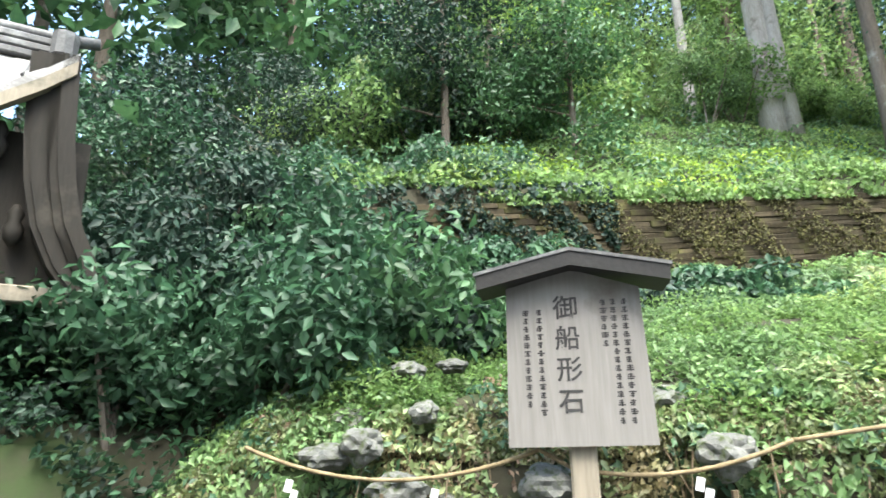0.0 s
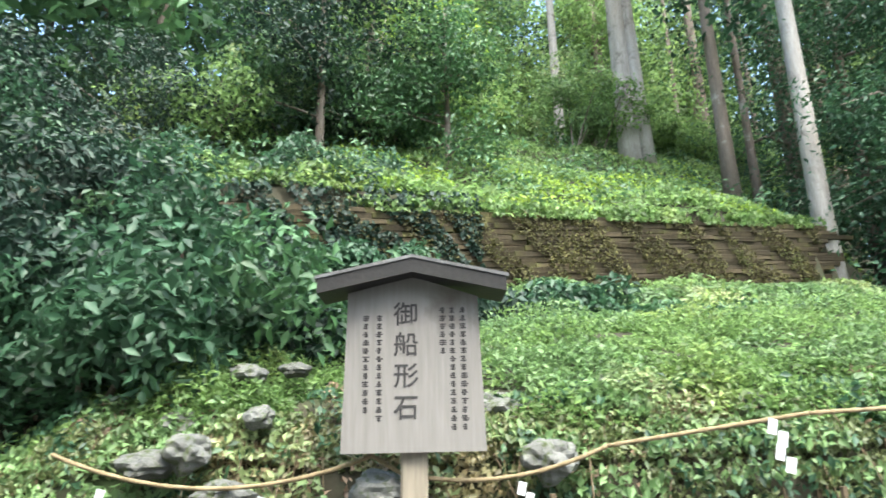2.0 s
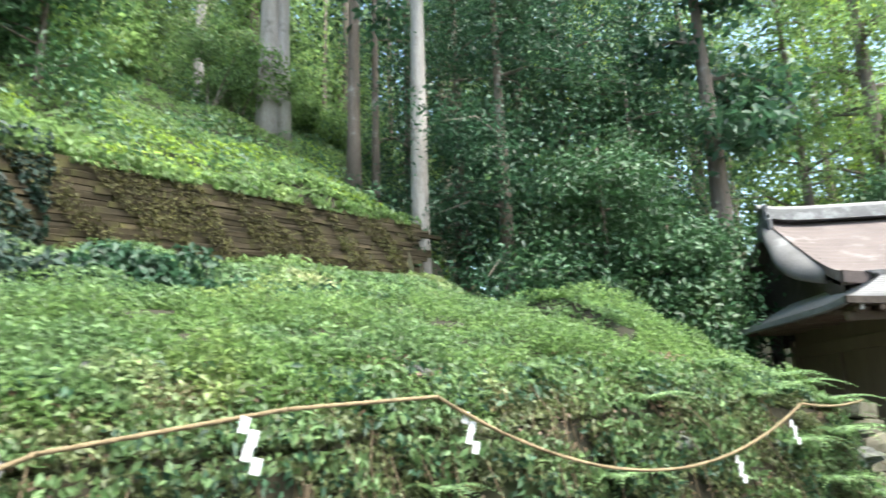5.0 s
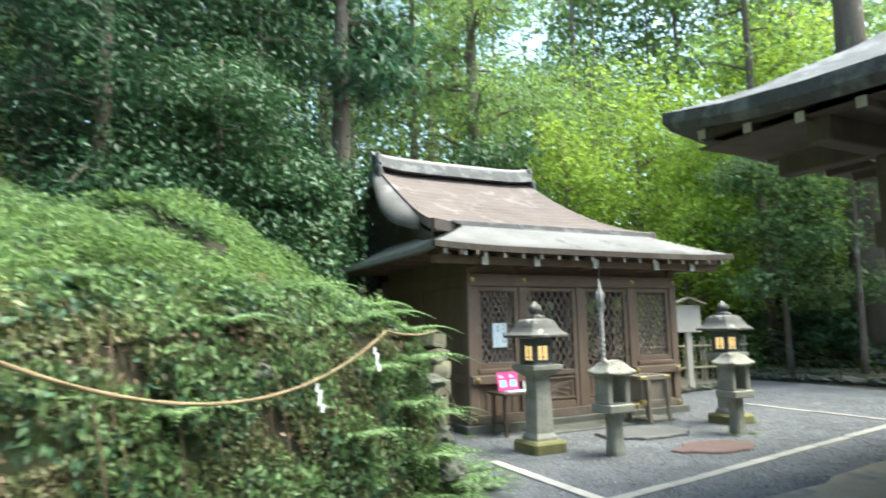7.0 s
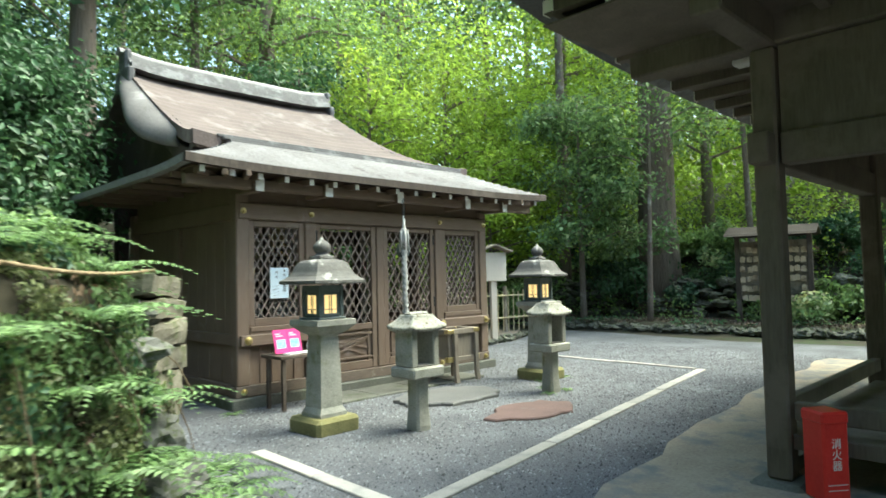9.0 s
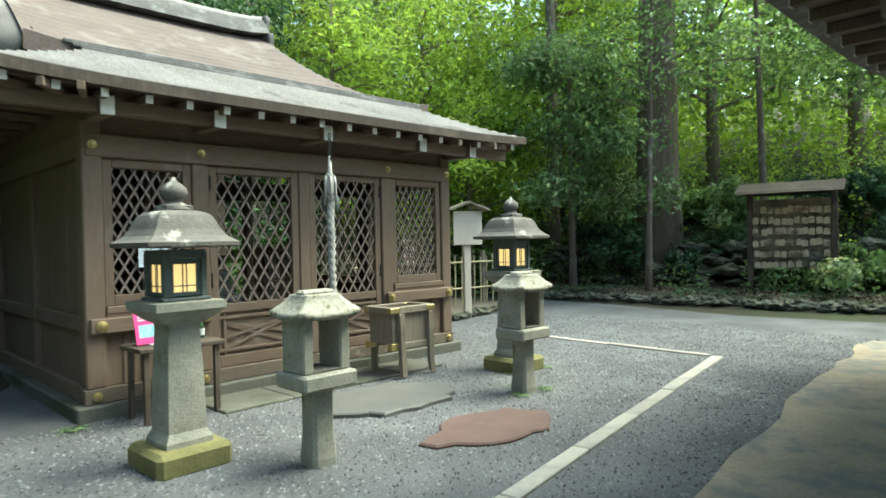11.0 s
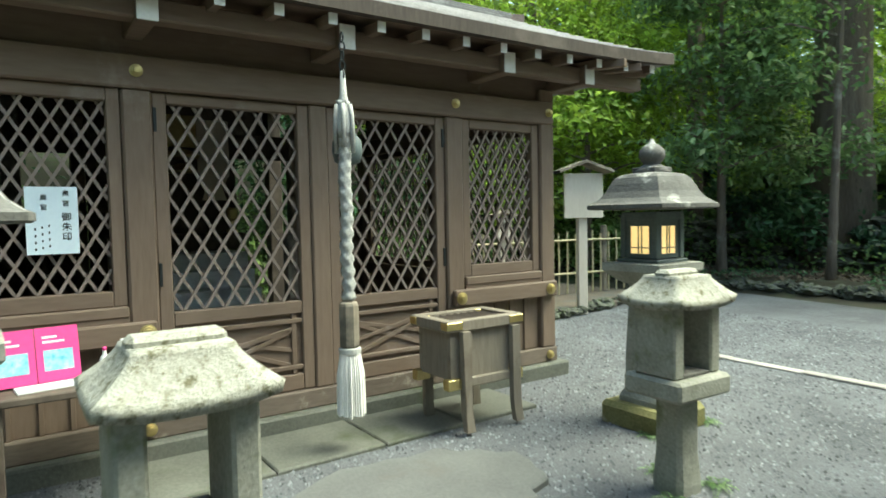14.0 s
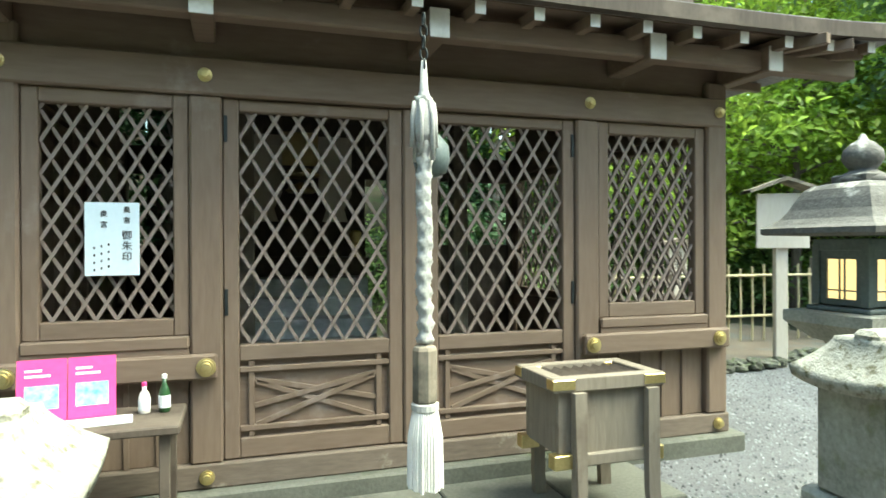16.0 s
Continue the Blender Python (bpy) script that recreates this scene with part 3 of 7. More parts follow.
def side_bay(x0, x1):
    w = new("lattice_window")
    w.parent = hall
    w["label"] = "fixed lattice window over a boarded base"
    frame_parts(w, x0, x1, 0.86, 2.018, 0.07, -0.05, 0.02, "window_frame")
    slat_set(x0 + 0.07, x1 - 0.07, 0.944, 1.948, -0.02, 0.09, 0.15, 0.016, w)
    part("sill", boxm(x0 - 0.0, x1 + 0.0, -0.085, 0.03, 0.80, 0.86, 0.008), WOOD_H, w)
    part("ledge", boxm(x0 - 0.13, x1 + 0.13, -0.125, -0.077, 0.655, 0.775, 0.01), WOOD_H, w)
    part("ledge_back", boxm(x0, x1, -0.076, 0.03, 0.66, 0.80, 0.0), WOOD_H, w)
    n = 5
    for k in range(n):
        a = x0 + (x1 - x0) * k / n
        part("board", boxm(a + 0.003, a + (x1 - x0) / n - 0.003, -0.03, 0.02, 0.236, 0.655, 0.004), WOOD, w)
        part("batten", boxm(a - 0.013, a + 0.013, -0.045, -0.031, 0.236, 0.655, 0.003), WOOD, w)


side_bay(X0 + 0.078, X1 - 0.078)
side_bay(X3 + 0.078, X4 - 0.078)


def side_lattice():
    for y0, y1 in ((0.08, HALL_D / 2 - 0.06), (HALL_D / 2 + 0.06, HALL_D - 0.08)):
        w = new("lattice_window")
        w.parent = hall
        w["label"] = "fixed side lattice window of the hall"
        w.matrix_basis = pose(X4, 0, 0, 0, 0, 90)
        frame_parts(w, y0, y1, 0.79, 2.018, 0.06, -0.04, 0.03, "window_frame")
        slat_set(y0 + 0.06, y1 - 0.06, 0.862, 1.958, -0.01, 0.116, 0.186, 0.017, w)


side_lattice()


def boss(x, y, z, r):
    """Round brass fitting: square plate with stepped rings."""
    bm = bmesh.new()
    lathe(bm, [(r, 0), (r, 0.008), (r * 0.8, 0.01), (r * 0.75, 0.02), (r * 0.55, 0.022), (r * 0.5, 0.034), (r * 0.2, 0.036)], 16)
    bmesh.ops.transform(bm, matrix=Matrix.Translation((x, y, z)) @ Matrix.Rotation(radians(90), 4, "X"), verts=bm.verts)
    part("fitting", bm, GOLD, hall, "round brass fitting")


for x in (X0, X1, X3, X4):
    boss(x + (0.03 if x == X0 else -0.03 if x == X4 else 0), -0.126 if x in (X1, X3) else -0.126, 0.715, 0.045)
    boss(x, -0.09, 2.11, 0.034)
    boss(x, -0.078, 0.175, 0.036)


def up_turn(u):
    return 0.045 * max(0.0, abs(u)) ** 5


def skirt_roof(parent, xl, xr, yf, yb, z_eave, slope_in, slope_up, courses, material, under):
    """Hipped skirt round the front and both sides, laid in stepped courses."""
    loop = []
    for k in range(courses):
        t0, t1 = k / courses, (k + 1) / courses
        loop.append((slope_in * t0, z_eave + slope_up * (t0 ** 1.15)))
        loop.append((slope_in * t1 - 0.004, z_eave + slope_up * (t1 ** 1.15) - 0.02))
    top = (slope_in, z_eave + slope_up)
    loop.append(top)
    inner = [(slope_in, top[1] - 0.12), (0.09, z_eave - 0.075), (0.05, z_eave - 0.09), (0.0, z_eave - 0.075)]
    rows = []
    for inset, z in loop + inner:
        a, b, f = xl + inset, xr - inset, yf + inset
        row = []
        for j in range(10):
            y = yb + (f - yb) * j / 10
            row.append((a, y, z + up_turn(max(0.0, 1 - (y - f) / 1.6)) * (1 - inset / slope_in)))
        for j in range(25):
            x = a + (b - a) * j / 24
            u = abs((x - (a + b) / 2) / ((b - a) / 2))
            row.append((x, f, z + up_turn(u) * (1 - inset / slope_in)))
        for j in range(1, 11):
            y = f + (yb - f) * j / 10
            row.append((b, y, z + up_turn(max(0.0, 1 - (y - f) / 1.6)) * (1 - inset / slope_in)))
        rows.append(row)
    part("skirt_roof", loft(bmesh.new(), rows), material, parent, "weathered grey shingle skirt roof laid in courses")


EX0, EX1, EY = -1.70, 3.86, -0.62
skirt_roof(hall, EX0, EX1, EY, 3.4, 2.53, 0.98, 0.44, 12, SKIRT, WOOD)
part("soffit", boxm(EX0 + 0.12, EX1 - 0.12, EY + 0.16, -0.03, 2.475, 2.49, 0.0), WOOD_H, hall)
for xa, xb in ((EX0 + 0.12, X0 - 0.03), (X4 + 0.03, EX1 - 0.12)):
    part("soffit", boxm(xa, xb, -0.028, 3.4, 2.475, 2.49, 0.0), WOOD_H, hall)
# noshi strips at the head of the skirt
for k in range(3):
    part("roof_strip", boxm(EX0 + 0.9 - 0.05 * k, EX1 - 0.9 + 0.05 * k, 0.30 + 0.05 * k, 0.46, 2.93 + 0.035 * k, 2.96 + 0.035 * k, 0.004), TILE, hall)


def fascia():
    rows = []
    for y, z in ((EY - 0.008, 2.44), (EY - 0.008, 2.522), (EY + 0.05, 2.522), (EY + 0.05, 2.44)):
        rows.append([(EX0 - 0.008 + (EX1 - EX0 + 0.016) * j / 24, y, z + up_turn(abs(j / 12 - 1))) for j in range(25)])
    part("fascia", loft(bmesh.new(), rows), DARKWOOD, hall, "dark fascia board under the eave")


fascia()


def rafters():
    n = 18
    for k in range(n):
        x = EX0 + 0.18 + (EX1 - EX0 - 0.36) * k / (n - 1)
        up = up_turn(abs((x - 1.08) / 2.7)) * 0.9
        m = Matrix.Translation((x, EY + 0.06, 2.405 + up)) @ Matrix.Rotation(radians(3), 4, "X")
        part("rafter", boxm(-0.026, 0.026, 0.006, 0.62, -0.03, 0.03, 0.003, m), WOOD, hall)
        part("rafter_tip", boxm(-0.027, 0.027, 0.0, 0.006, -0.031, 0.031, 0.001, m), WHITE, hall, "white painted rafter tip")
    for x in (X0, X1, X2 + 0.02, X3 + 0.2, X4 + 0.08):
        part("bracket_beam", boxm(x - 0.05, x + 0.05, -0.45, -0.03, 2.28, 2.42, 0.008), WOOD_H, hall)
        part("bracket_tip", boxm(x - 0.05, x + 0.05, -0.457, -0.451, 2.28, 2.42, 0.003), WHITE, hall, "white painted beam end")
    for sx, x in ((-1, X0), (1, X4)):
        for k in range(7):
            y = -0.1 + k * 0.5
            part("side_rafter", boxm(min(x, x + sx * 0.78), max(x, x + sx * 0.78), y - 0.026, y + 0.026, 2.40, 2.46, 0.003), WOOD_H, hall)
        for k in range(4):
            a = radians(20 + 18 * k)
            L = 0.95
            m = Matrix.Translation((x, -0.02, 2.42)) @ Matrix.Rotation(math.atan2(-math.cos(a), sx * math.sin(a)), 4, "Z")
            part("corner_rafter", boxm(0.0, L * (0.72 + 0.08 * k if k < 3 else 0.78), -0.024, 0.024, -0.03, 0.03, 0.003, m), WOOD, hall)


rafters()


def gable_roof(parent, cx, yr, zr, half_top, half_low, front, back, material, thick=0.14, courses=34, label=""):
    """Curved two-sided roof: front and back are (y, z) of the eaves."""
    def side(y_e, z_e):
        out = []
        for k in range(courses + 1):
            t = k / courses
            y = yr + (y_e - yr) * t
            z = z_e + (zr - z_e) * (1 - t) ** 1.45
            out.append((y, z + (0.012 if k % 2 else 0.0), t))
        return out
    prof = side(*back)[::-1] + side(*front)[1:]
    low = [(y, z - thick * (0.7 + 0.3 * t), t) for y, z, t in prof][::-1]
    rows = []
    for y, z, t in prof + low:
        hw = half_top + (half_low - half_top) * t ** 2
        rows.append([(cx + hw * u, y, z + 0.07 * abs(u) ** 6) for u in np.linspace(-1, 1, 17)])
    return part("main_roof", loft(bmesh.new(), rows), material, parent, label)


RX, RY, RZ = 1.02, 3.75, 4.55
gable_roof(hall, RX, RY, RZ, 1.78, 2.2, (0.42, 2.98), (6.6, 3.3), BARK, 0.16, 34, "brown-grey cypress bark roof with a swept curve")
part("eave_layer", boxm(RX - 2.15, RX + 2.15, 0.46, 0.62, 2.86, 2.92, 0.01), BARK, hall)


def ridge_cap():
    hw = 1.78
    for k, (w, h0, h1) in enumerate(((0.26, -0.02, 0.07), (0.20, 0.07, 0.15), (0.15, 0.15, 0.22))):
        rows = []
        for y, z in ((RY - w, RZ + h0), (RY - w + 0.02, RZ + h1), (RY + w - 0.02, RZ + h1), (RY + w, RZ + h0)):
            rows.append([(RX + u * (hw + 0.02 * k), y, z + 0.07 * abs(u) ** 6) for u in np.linspace(-1, 1, 13)])
        part("ridge_course", loft(bmesh.new(), rows), TILE, hall, "dark layered ridge course")
    rows = []
    for a in np.linspace(0, math.pi, 8):
        rows.append([(RX + u * (hw + 0.12), RY + 0.1 * math.cos(a), RZ + 0.22 + 0.09 * math.sin(a) + 0.08 * abs(u) ** 6) for u in np.linspace(-1, 1, 13)])
    part("ridge_tile", loft(bmesh.new(), rows), SKIRT, hall, "pale rounded ridge tile")
    for sx in (-1, 1):
        bm = bmesh.new()
        x = RX + sx * (hw + 0.02)
        box(bm, x - 0.05, x + 0.05, RY - 0.3, RY + 0.3, RZ - 0.25, RZ + 0.05, 0.02)
        box(bm, x - 0.04, x + 0.06, RY - 0.16, RY + 0.16, RZ + 0.03, RZ + 0.36, 0.03)
        part("ridge_end", bm, TILE, hall, "dark ridge-end ornament")
        # bargeboard and gable wall
        rows = []
        for k in range(13):
            t = k / 12
            z = 2.98 + (RZ - 2.98) * (1 - t) ** 1.45
            xx = RX + sx * (1.72 + 0.42 * t * t)
            y = RY + (0.5 - RY) * t
            rows.append([(xx - 0.03, y, z - 0.13), (xx + 0.03, y, z - 0.13), (xx + 0.03, y, z - 0.36), (xx - 0.03, y, z - 0.36), (xx - 0.03, y, z - 0.13)])
        part("bargeboard", loft(bmesh.new(), rows, False), DARKWOOD, hall)
        bm = bmesh.new()
        xx = RX + sx * 1.6
        pts = [(0.62, 2.75), (0.62, 2.86), (2.2, 3.3), (RY, 4.2), (5.3, 3.4), (6.4, 3.1), (6.4, 2.75)]
        fr = [[(xx - 0.03, y, z) for y, z in pts], [(xx + 0.03, y, z) for y, z in pts]]
        va, vb = [bm.verts.new(p) for p in fr[0]], [bm.verts.new(p) for p in fr[1]]
        bm.faces.new(va)
        bm.faces.new(vb[::-1])
        for k in range(len(va)):
            bm.faces.new((va[k], va[(k + 1) % len(va)], vb[(k + 1) % len(va)], vb[k]))
        part("gable_wall", bm, DARKWOOD, hall)


ridge_cap()


def verge_roll(sx):
    """Rounded roll where the bark roof turns down over the gable."""
    rows = []
    for k in range(15):
        t = 0.74 * k / 14
        hw = 1.78 + 0.42 * t ** 2
        y, z = RY + (0.42 - RY) * t, 2.98 + (RZ - 2.98) * (1 - t) ** 1.45 + 0.07
        w = float(np.interp(t, [0, 0.12, 0.35, 0.5, 0.64, 0.74], [0.1, 0.22, 0.36, 0.32, 0.14, 0.03]))
        d = float(np.interp(t, [0, 0.12, 0.35, 0.5, 0.64, 0.74], [0.16, 0.24, 0.32, 0.32, 0.26, 0.2]))
        row = []
        for a in np.linspace(0, math.pi / 2, 8):
            row.append((RX + sx * (hw - 0.12 + (w + 0.12) * math.sin(a)), y, z - d * (1 - math.cos(a)) - 0.02))
        row.append((RX + sx * (hw + w - 0.03), y, z - d - 0.07))
        row.append((RX + sx * (hw - 0.14), y, z - 0.24))
        row.append(row[0])
        rows.append(row)
    bm = loft(bmesh.new(), rows, False)
    bmesh.ops.holes_fill(bm, edges=bm.edges)
    part("verge_roll", bm, ROLL, hall, "pale rounded bark roll over the gable", True)


verge_roll(-1)
verge_roll(1)
# rear sanctuary block under the main roof
part("rear_wall", boxm(RX - 1.55, RX + 1.55, 4.9, 5.0, 2.3, 3.2, 0.0), DARKWOOD, hall)
for sx in (-1, 1):
    part("rear_post", boxm(RX + sx * 1.5 - 0.09, RX + sx * 1.5 + 0.09, 4.7, 4.88, 0, 3.1, 0.01), DARKWOOD, hall)

# inside the hall: steps, altar, hangings
altar = thing("altar", (0.62, 1.8, 0.2), "stepped grey altar with gilt offerings behind the lattice doors", "altar")
for k in range(6):
    part("step", boxm(-0.52, 0.52, -0.95 + 0.17 * k, 0.3, 0.0 + 0.14 * k, 0.138 + 0.14 * k, 0.006), ALTARSTEP, altar, "pale worn altar step")
for x in (-0.6, 0.6):
    part("side_post", boxm(x - 0.05, x + 0.05, -0.95, -0.85, 0.0, 1.0, 0.008), OLDWOOD, altar)
part("altar_table", boxm(-0.56, 0.56, 0.05, 0.5, 0.86, 1.0, 0.01), DARKWOOD, altar)
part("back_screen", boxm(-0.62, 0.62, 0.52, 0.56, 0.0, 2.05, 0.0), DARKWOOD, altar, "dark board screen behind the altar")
for x in (-0.27, 0.27):
    bm = bmesh.new()
    for a, b, z0, z1 in ((0.13, 0.13, 1.5, 1.95), (0.13, 0.07, 1.38, 1.5), (0.07, 0.1, 1.28, 1.38)):
        va = [bm.verts.new((x + q, -0.05 + e, z)) for e in (0.0, 0.006) for q, z in ((-b, z0), (b, z0), (a, z1), (-a, z1))]
        for f in ((0, 1, 2, 3), (7, 6, 5, 4), (0, 4, 5, 1), (1, 5, 6, 2), (2, 6, 7, 3), (3, 7, 4, 0)):
            bm.faces.new([va[g] for g in f])
    part("hanging", bm, PALEWOOD, altar, "pale cut paper hanging")
part("gilt_panel", boxm(-0.14, 0.14, -0.03, -0.02, 1.72, 1.98, 0.0), GOLD, altar, "gilt panel")
for z, r in ((1.62, 0.13), (1.5, 0.1)):
    part("gilt_crown", lathe(bmesh.new(), [(r, z), (r + 0.02, z + 0.02), (r * 0.7, z + 0.06), (0.02, z + 0.08)], 12, cx=0.0, cy=-0.1), GOLD, altar, "gilt hanging ornament")
for x in (-0.46, 0.46):
    bm = bmesh.new()
    lathe(bm, [(0.05, 1.0), (0.05, 1.02), (0.02, 1.04), (0.02, 1.1), (0.045, 1.12), (0.05, 1.2), (0.03, 1.22)], 12, cx=x, cy=0.12)
    part("candlestick", bm, GOLD, altar, "brass candlestick")
for x in (0.2, 1.75):
    p = part("inner_post", boxm(x - 0.06, x + 0.06, 1.2, 1.32, 0.2, 2.62, 0.01), OLDWOOD, hall)

# notice on the left lattice
notice = thing("notice", (-0.41, -0.052, 1.325), "pale blue paper notice with brush writing on the lattice", "notice")
part("sheet", boxm(-0.115, 0.115, -0.003, 0.003, -0.17, 0.17, 0.0), NOTICE, notice)


def writing(text, size, parent, loc, material, rot=(90, 0, 0)):
    cu = bpy.data.curves.new("writing", "FONT")
    cu.body, cu.size, cu.align_x, cu.align_y = text, size, "CENTER", "CENTER"
    cu.extrude = 0.0008
    cu.offset = size * (0.012 if size > 0.1 else 0.006)
    cu.materials.append(material)
    ob = new("writing", cu)
    ob.parent = parent
    ob.matrix_basis = pose(*loc, *rot)
    return ob


for k, ch in enumerate("奥宮御朱印"):
    writing(ch, 0.032 if k < 2 else 0.045, notice, (0.062, -0.0045, 0.135 - 0.05 * k - (0.02 if k > 1 else 0)), INK)
for k, ch in enumerate("奥宮"):
    writing(ch, 0.032, notice, (-0.035, -0.0045, 0.115 - 0.05 * k), INK)
for j, x in enumerate((-0.015, -0.045, -0.075)):
    for k in range(4):
        part("ink_mark", boxm(x - 0.004, x + 0.003, -0.0045, -0.0035, -0.02 - 0.034 * k - 0.008 * j - 0.012, -0.02 - 0.034 * k - 0.008 * j, 0), INK, notice)

# ---- bell rope ----
rope = thing("bell_rope", (0.925, -0.66, 0.0), "thick white braided bell rope with tassel and wooden grip", "rope")


def bell_rope():
    pts = [(0.004 * math.sin(i * 0.3), 0.0, 0.86 + 1.08 * i / 60) for i in range(61)]
    part("braid", tube(bmesh.new(), pts, [0.032 + 0.004 * math.sin(i * 1.6) for i in range(61)], 16, 0.42, 4), ROPE, rope, "white twisted braid", True)
    bm = bmesh.new()
    lathe(bm, [(0.03, 1.74), (0.044, 1.78), (0.043, 1.86), (0.032, 1.93), (0.02, 1.97), (0.012, 2.1)], 14)
    part("knot", bm, ROPE, rope, "", True)
    for k in range(6):
        a = k * 1.05
        p = [(0.04 * math.cos(a), 0.04 * math.sin(a), 1.92), (0.05 * math.cos(a), 0.05 * math.sin(a), 1.86), (0.054 * math.cos(a), 0.05 * math.sin(a), 1.72 - 0.03 * (k % 3))]
        part("knot_strand", tube(bmesh.new(), p, 0.012, 6), ROPE, rope, "", True)
    for k in range(5):
        z = 2.08 + 0.05 * k
        ring = [(0.016 * math.cos(t), 0.0, z + 0.028 * math.sin(t)) if k % 2 else (0.0, 0.016 * math.cos(t), z + 0.028 * math.sin(t)) for t in np.linspace(0, 2 * math.pi, 11)]
        part("chain_link", tube(bmesh.new(), ring, 0.005, 6), IRON, rope)
    bm = bmesh.new()
    lathe(bm, [(0.05, 0.60), (0.056, 0.61), (0.056, 0.83), (0.05, 0.845), (0.02, 0.86)], 8)
    part("grip", bm, OLDWOOD, rope, "brown wooden grip")
    part("collar", lathe(bmesh.new(), [(0.05, 0.565), (0.062, 0.57), (0.062, 0.595), (0.05, 0.6)], 18), ROPE, rope)
    rnd = random.Random(4)
    for k in range(34):
        a = 2 * math.pi * k / 34
        r0, r1 = 0.05, 0.07 + rnd.uniform(-0.006, 0.006)
        p = [(r0 * math.cos(a), r0 * math.sin(a), 0.57), (r1 * 0.95 * math.cos(a), r1 * 0.95 * math.sin(a), 0.45), (r1 * math.cos(a), r1 * math.sin(a), 0.22 + rnd.uniform(0, 0.02))]
        part("tassel_strand", tube(bmesh.new(), p, 0.0075, 5), WHITE, rope)
    part("tassel_core", lathe(bmesh.new(), [(0.045, 0.24), (0.055, 0.3), (0.048, 0.57)], 12), ROPE, rope)
    bm = bmesh.new()
    lathe(bm, [(0.02, 1.60), (0.07, 1.62), (0.085, 1.68), (0.08, 1.74), (0.04, 1.79), (0.02, 1.8)], 16, cx=0.06, cy=0.09)
    part("bell", bm, BRONZE, rope, "dull bronze bell", True)


bell_rope()

# ---- offering box ----
ob_ = thing("offering_box", (1.76, -0.62, 0.03), "weathered wooden offering box on a stand with brass corners", "box")


def offering_box():
    o = ob_
    w, d, z0, z1 = 0.25, 0.17, 0.31, 0.60
    part("front_panel", boxm(-w, w, -d, -d + 0.025, z0, z1, 0.003), BOXWOOD, o)
    part("back_panel", boxm(-w, w, d - 0.025, d, z0, z1, 0.003), BOXWOOD, o)
    for s in (-1, 1):
        part("side_panel", boxm(min(s * w, s * (w - 0.025)), max(s * w, s * (w - 0.025)), -d + 0.026, d - 0.026, z0, z1, 0.003), BOXWOOD, o)
    part("bottom_panel", boxm(-w + 0.026, w - 0.026, -d + 0.026, d - 0.026, z0, z0 + 0.03, 0), BOXWOOD, o)
    for y0, y1 in ((-d - 0.03, -d + 0.03), (d - 0.03, d + 0.03)):
        part("rim", boxm(-w - 0.04, w + 0.04, y0, y1, z1, z1 + 0.065, 0.005), BOXWOOD, o)
        part("base_rail", boxm(-w - 0.03, w + 0.03, y0 + 0.004, y1 - 0.004, z0 - 0.05, z0 + 0.005, 0.005), BOXWOOD, o)
    for s in (-1, 1):
        part("rim", boxm(min(s * (w - 0.03), s * (w + 0.04)), max(s * (w - 0.03), s * (w + 0.04)), -d + 0.031, d - 0.031, z1, z1 + 0.065, 0.005), BOXWOOD, o)
        for sy in (-1, 1):
            part("corner_fitting", boxm(min(s * (w - 0.07), s * (w + 0.044)), max(s * (w - 0.07), s * (w + 0.044)), sy * d - 0.034, sy * d + 0.034, z1 + 0.012, z1 + 0.058, 0.003), GOLD, o, "brass corner fitting")
            part("base_fitting", boxm(min(s * (w - 0.06), s * (w + 0.036)), max(s * (w - 0.06), s * (w + 0.036)), sy * d - 0.03, sy * d + 0.03, z0 - 0.054, z0 + 0.01, 0.003), GOLD, o)
    for k in range(9):
        x = -w + 0.03 + (2 * w - 0.06) * k / 8
        m = Matrix.Translation((x, 0, z1 + 0.03)) @ Matrix.Rotation(radians(45), 4, "Y")
        part("grille_bar", boxm(-0.016, 0.016, -d + 0.032, d - 0.032, -0.016, 0.016, 0.0, m), DARKWOOD, o)
    for x in (-0.165, 0.215):
        for s in (-1, 1):
            rows = []
            for z, dx, dy in ((0, 0.012, 0.016), (0.12, 0.0, 0.006), (0.598, 0, 0)):
                yy = s * (d + 0.034 + dy)
                rows.append([(x - 0.03 + dx, yy - 0.02, z), (x + 0.03 + dx, yy - 0.02, z), (x + 0.03 + dx, yy + 0.02, z), (x - 0.03 + dx, yy + 0.02, z), (x - 0.03 + dx, yy - 0.02, z)])
            bm = loft(bmesh.new(), rows, False)
            bmesh.ops.holes_fill(bm, edges=bm.edges)
            part("leg", bm, BOXWOOD, o)


offering_box()

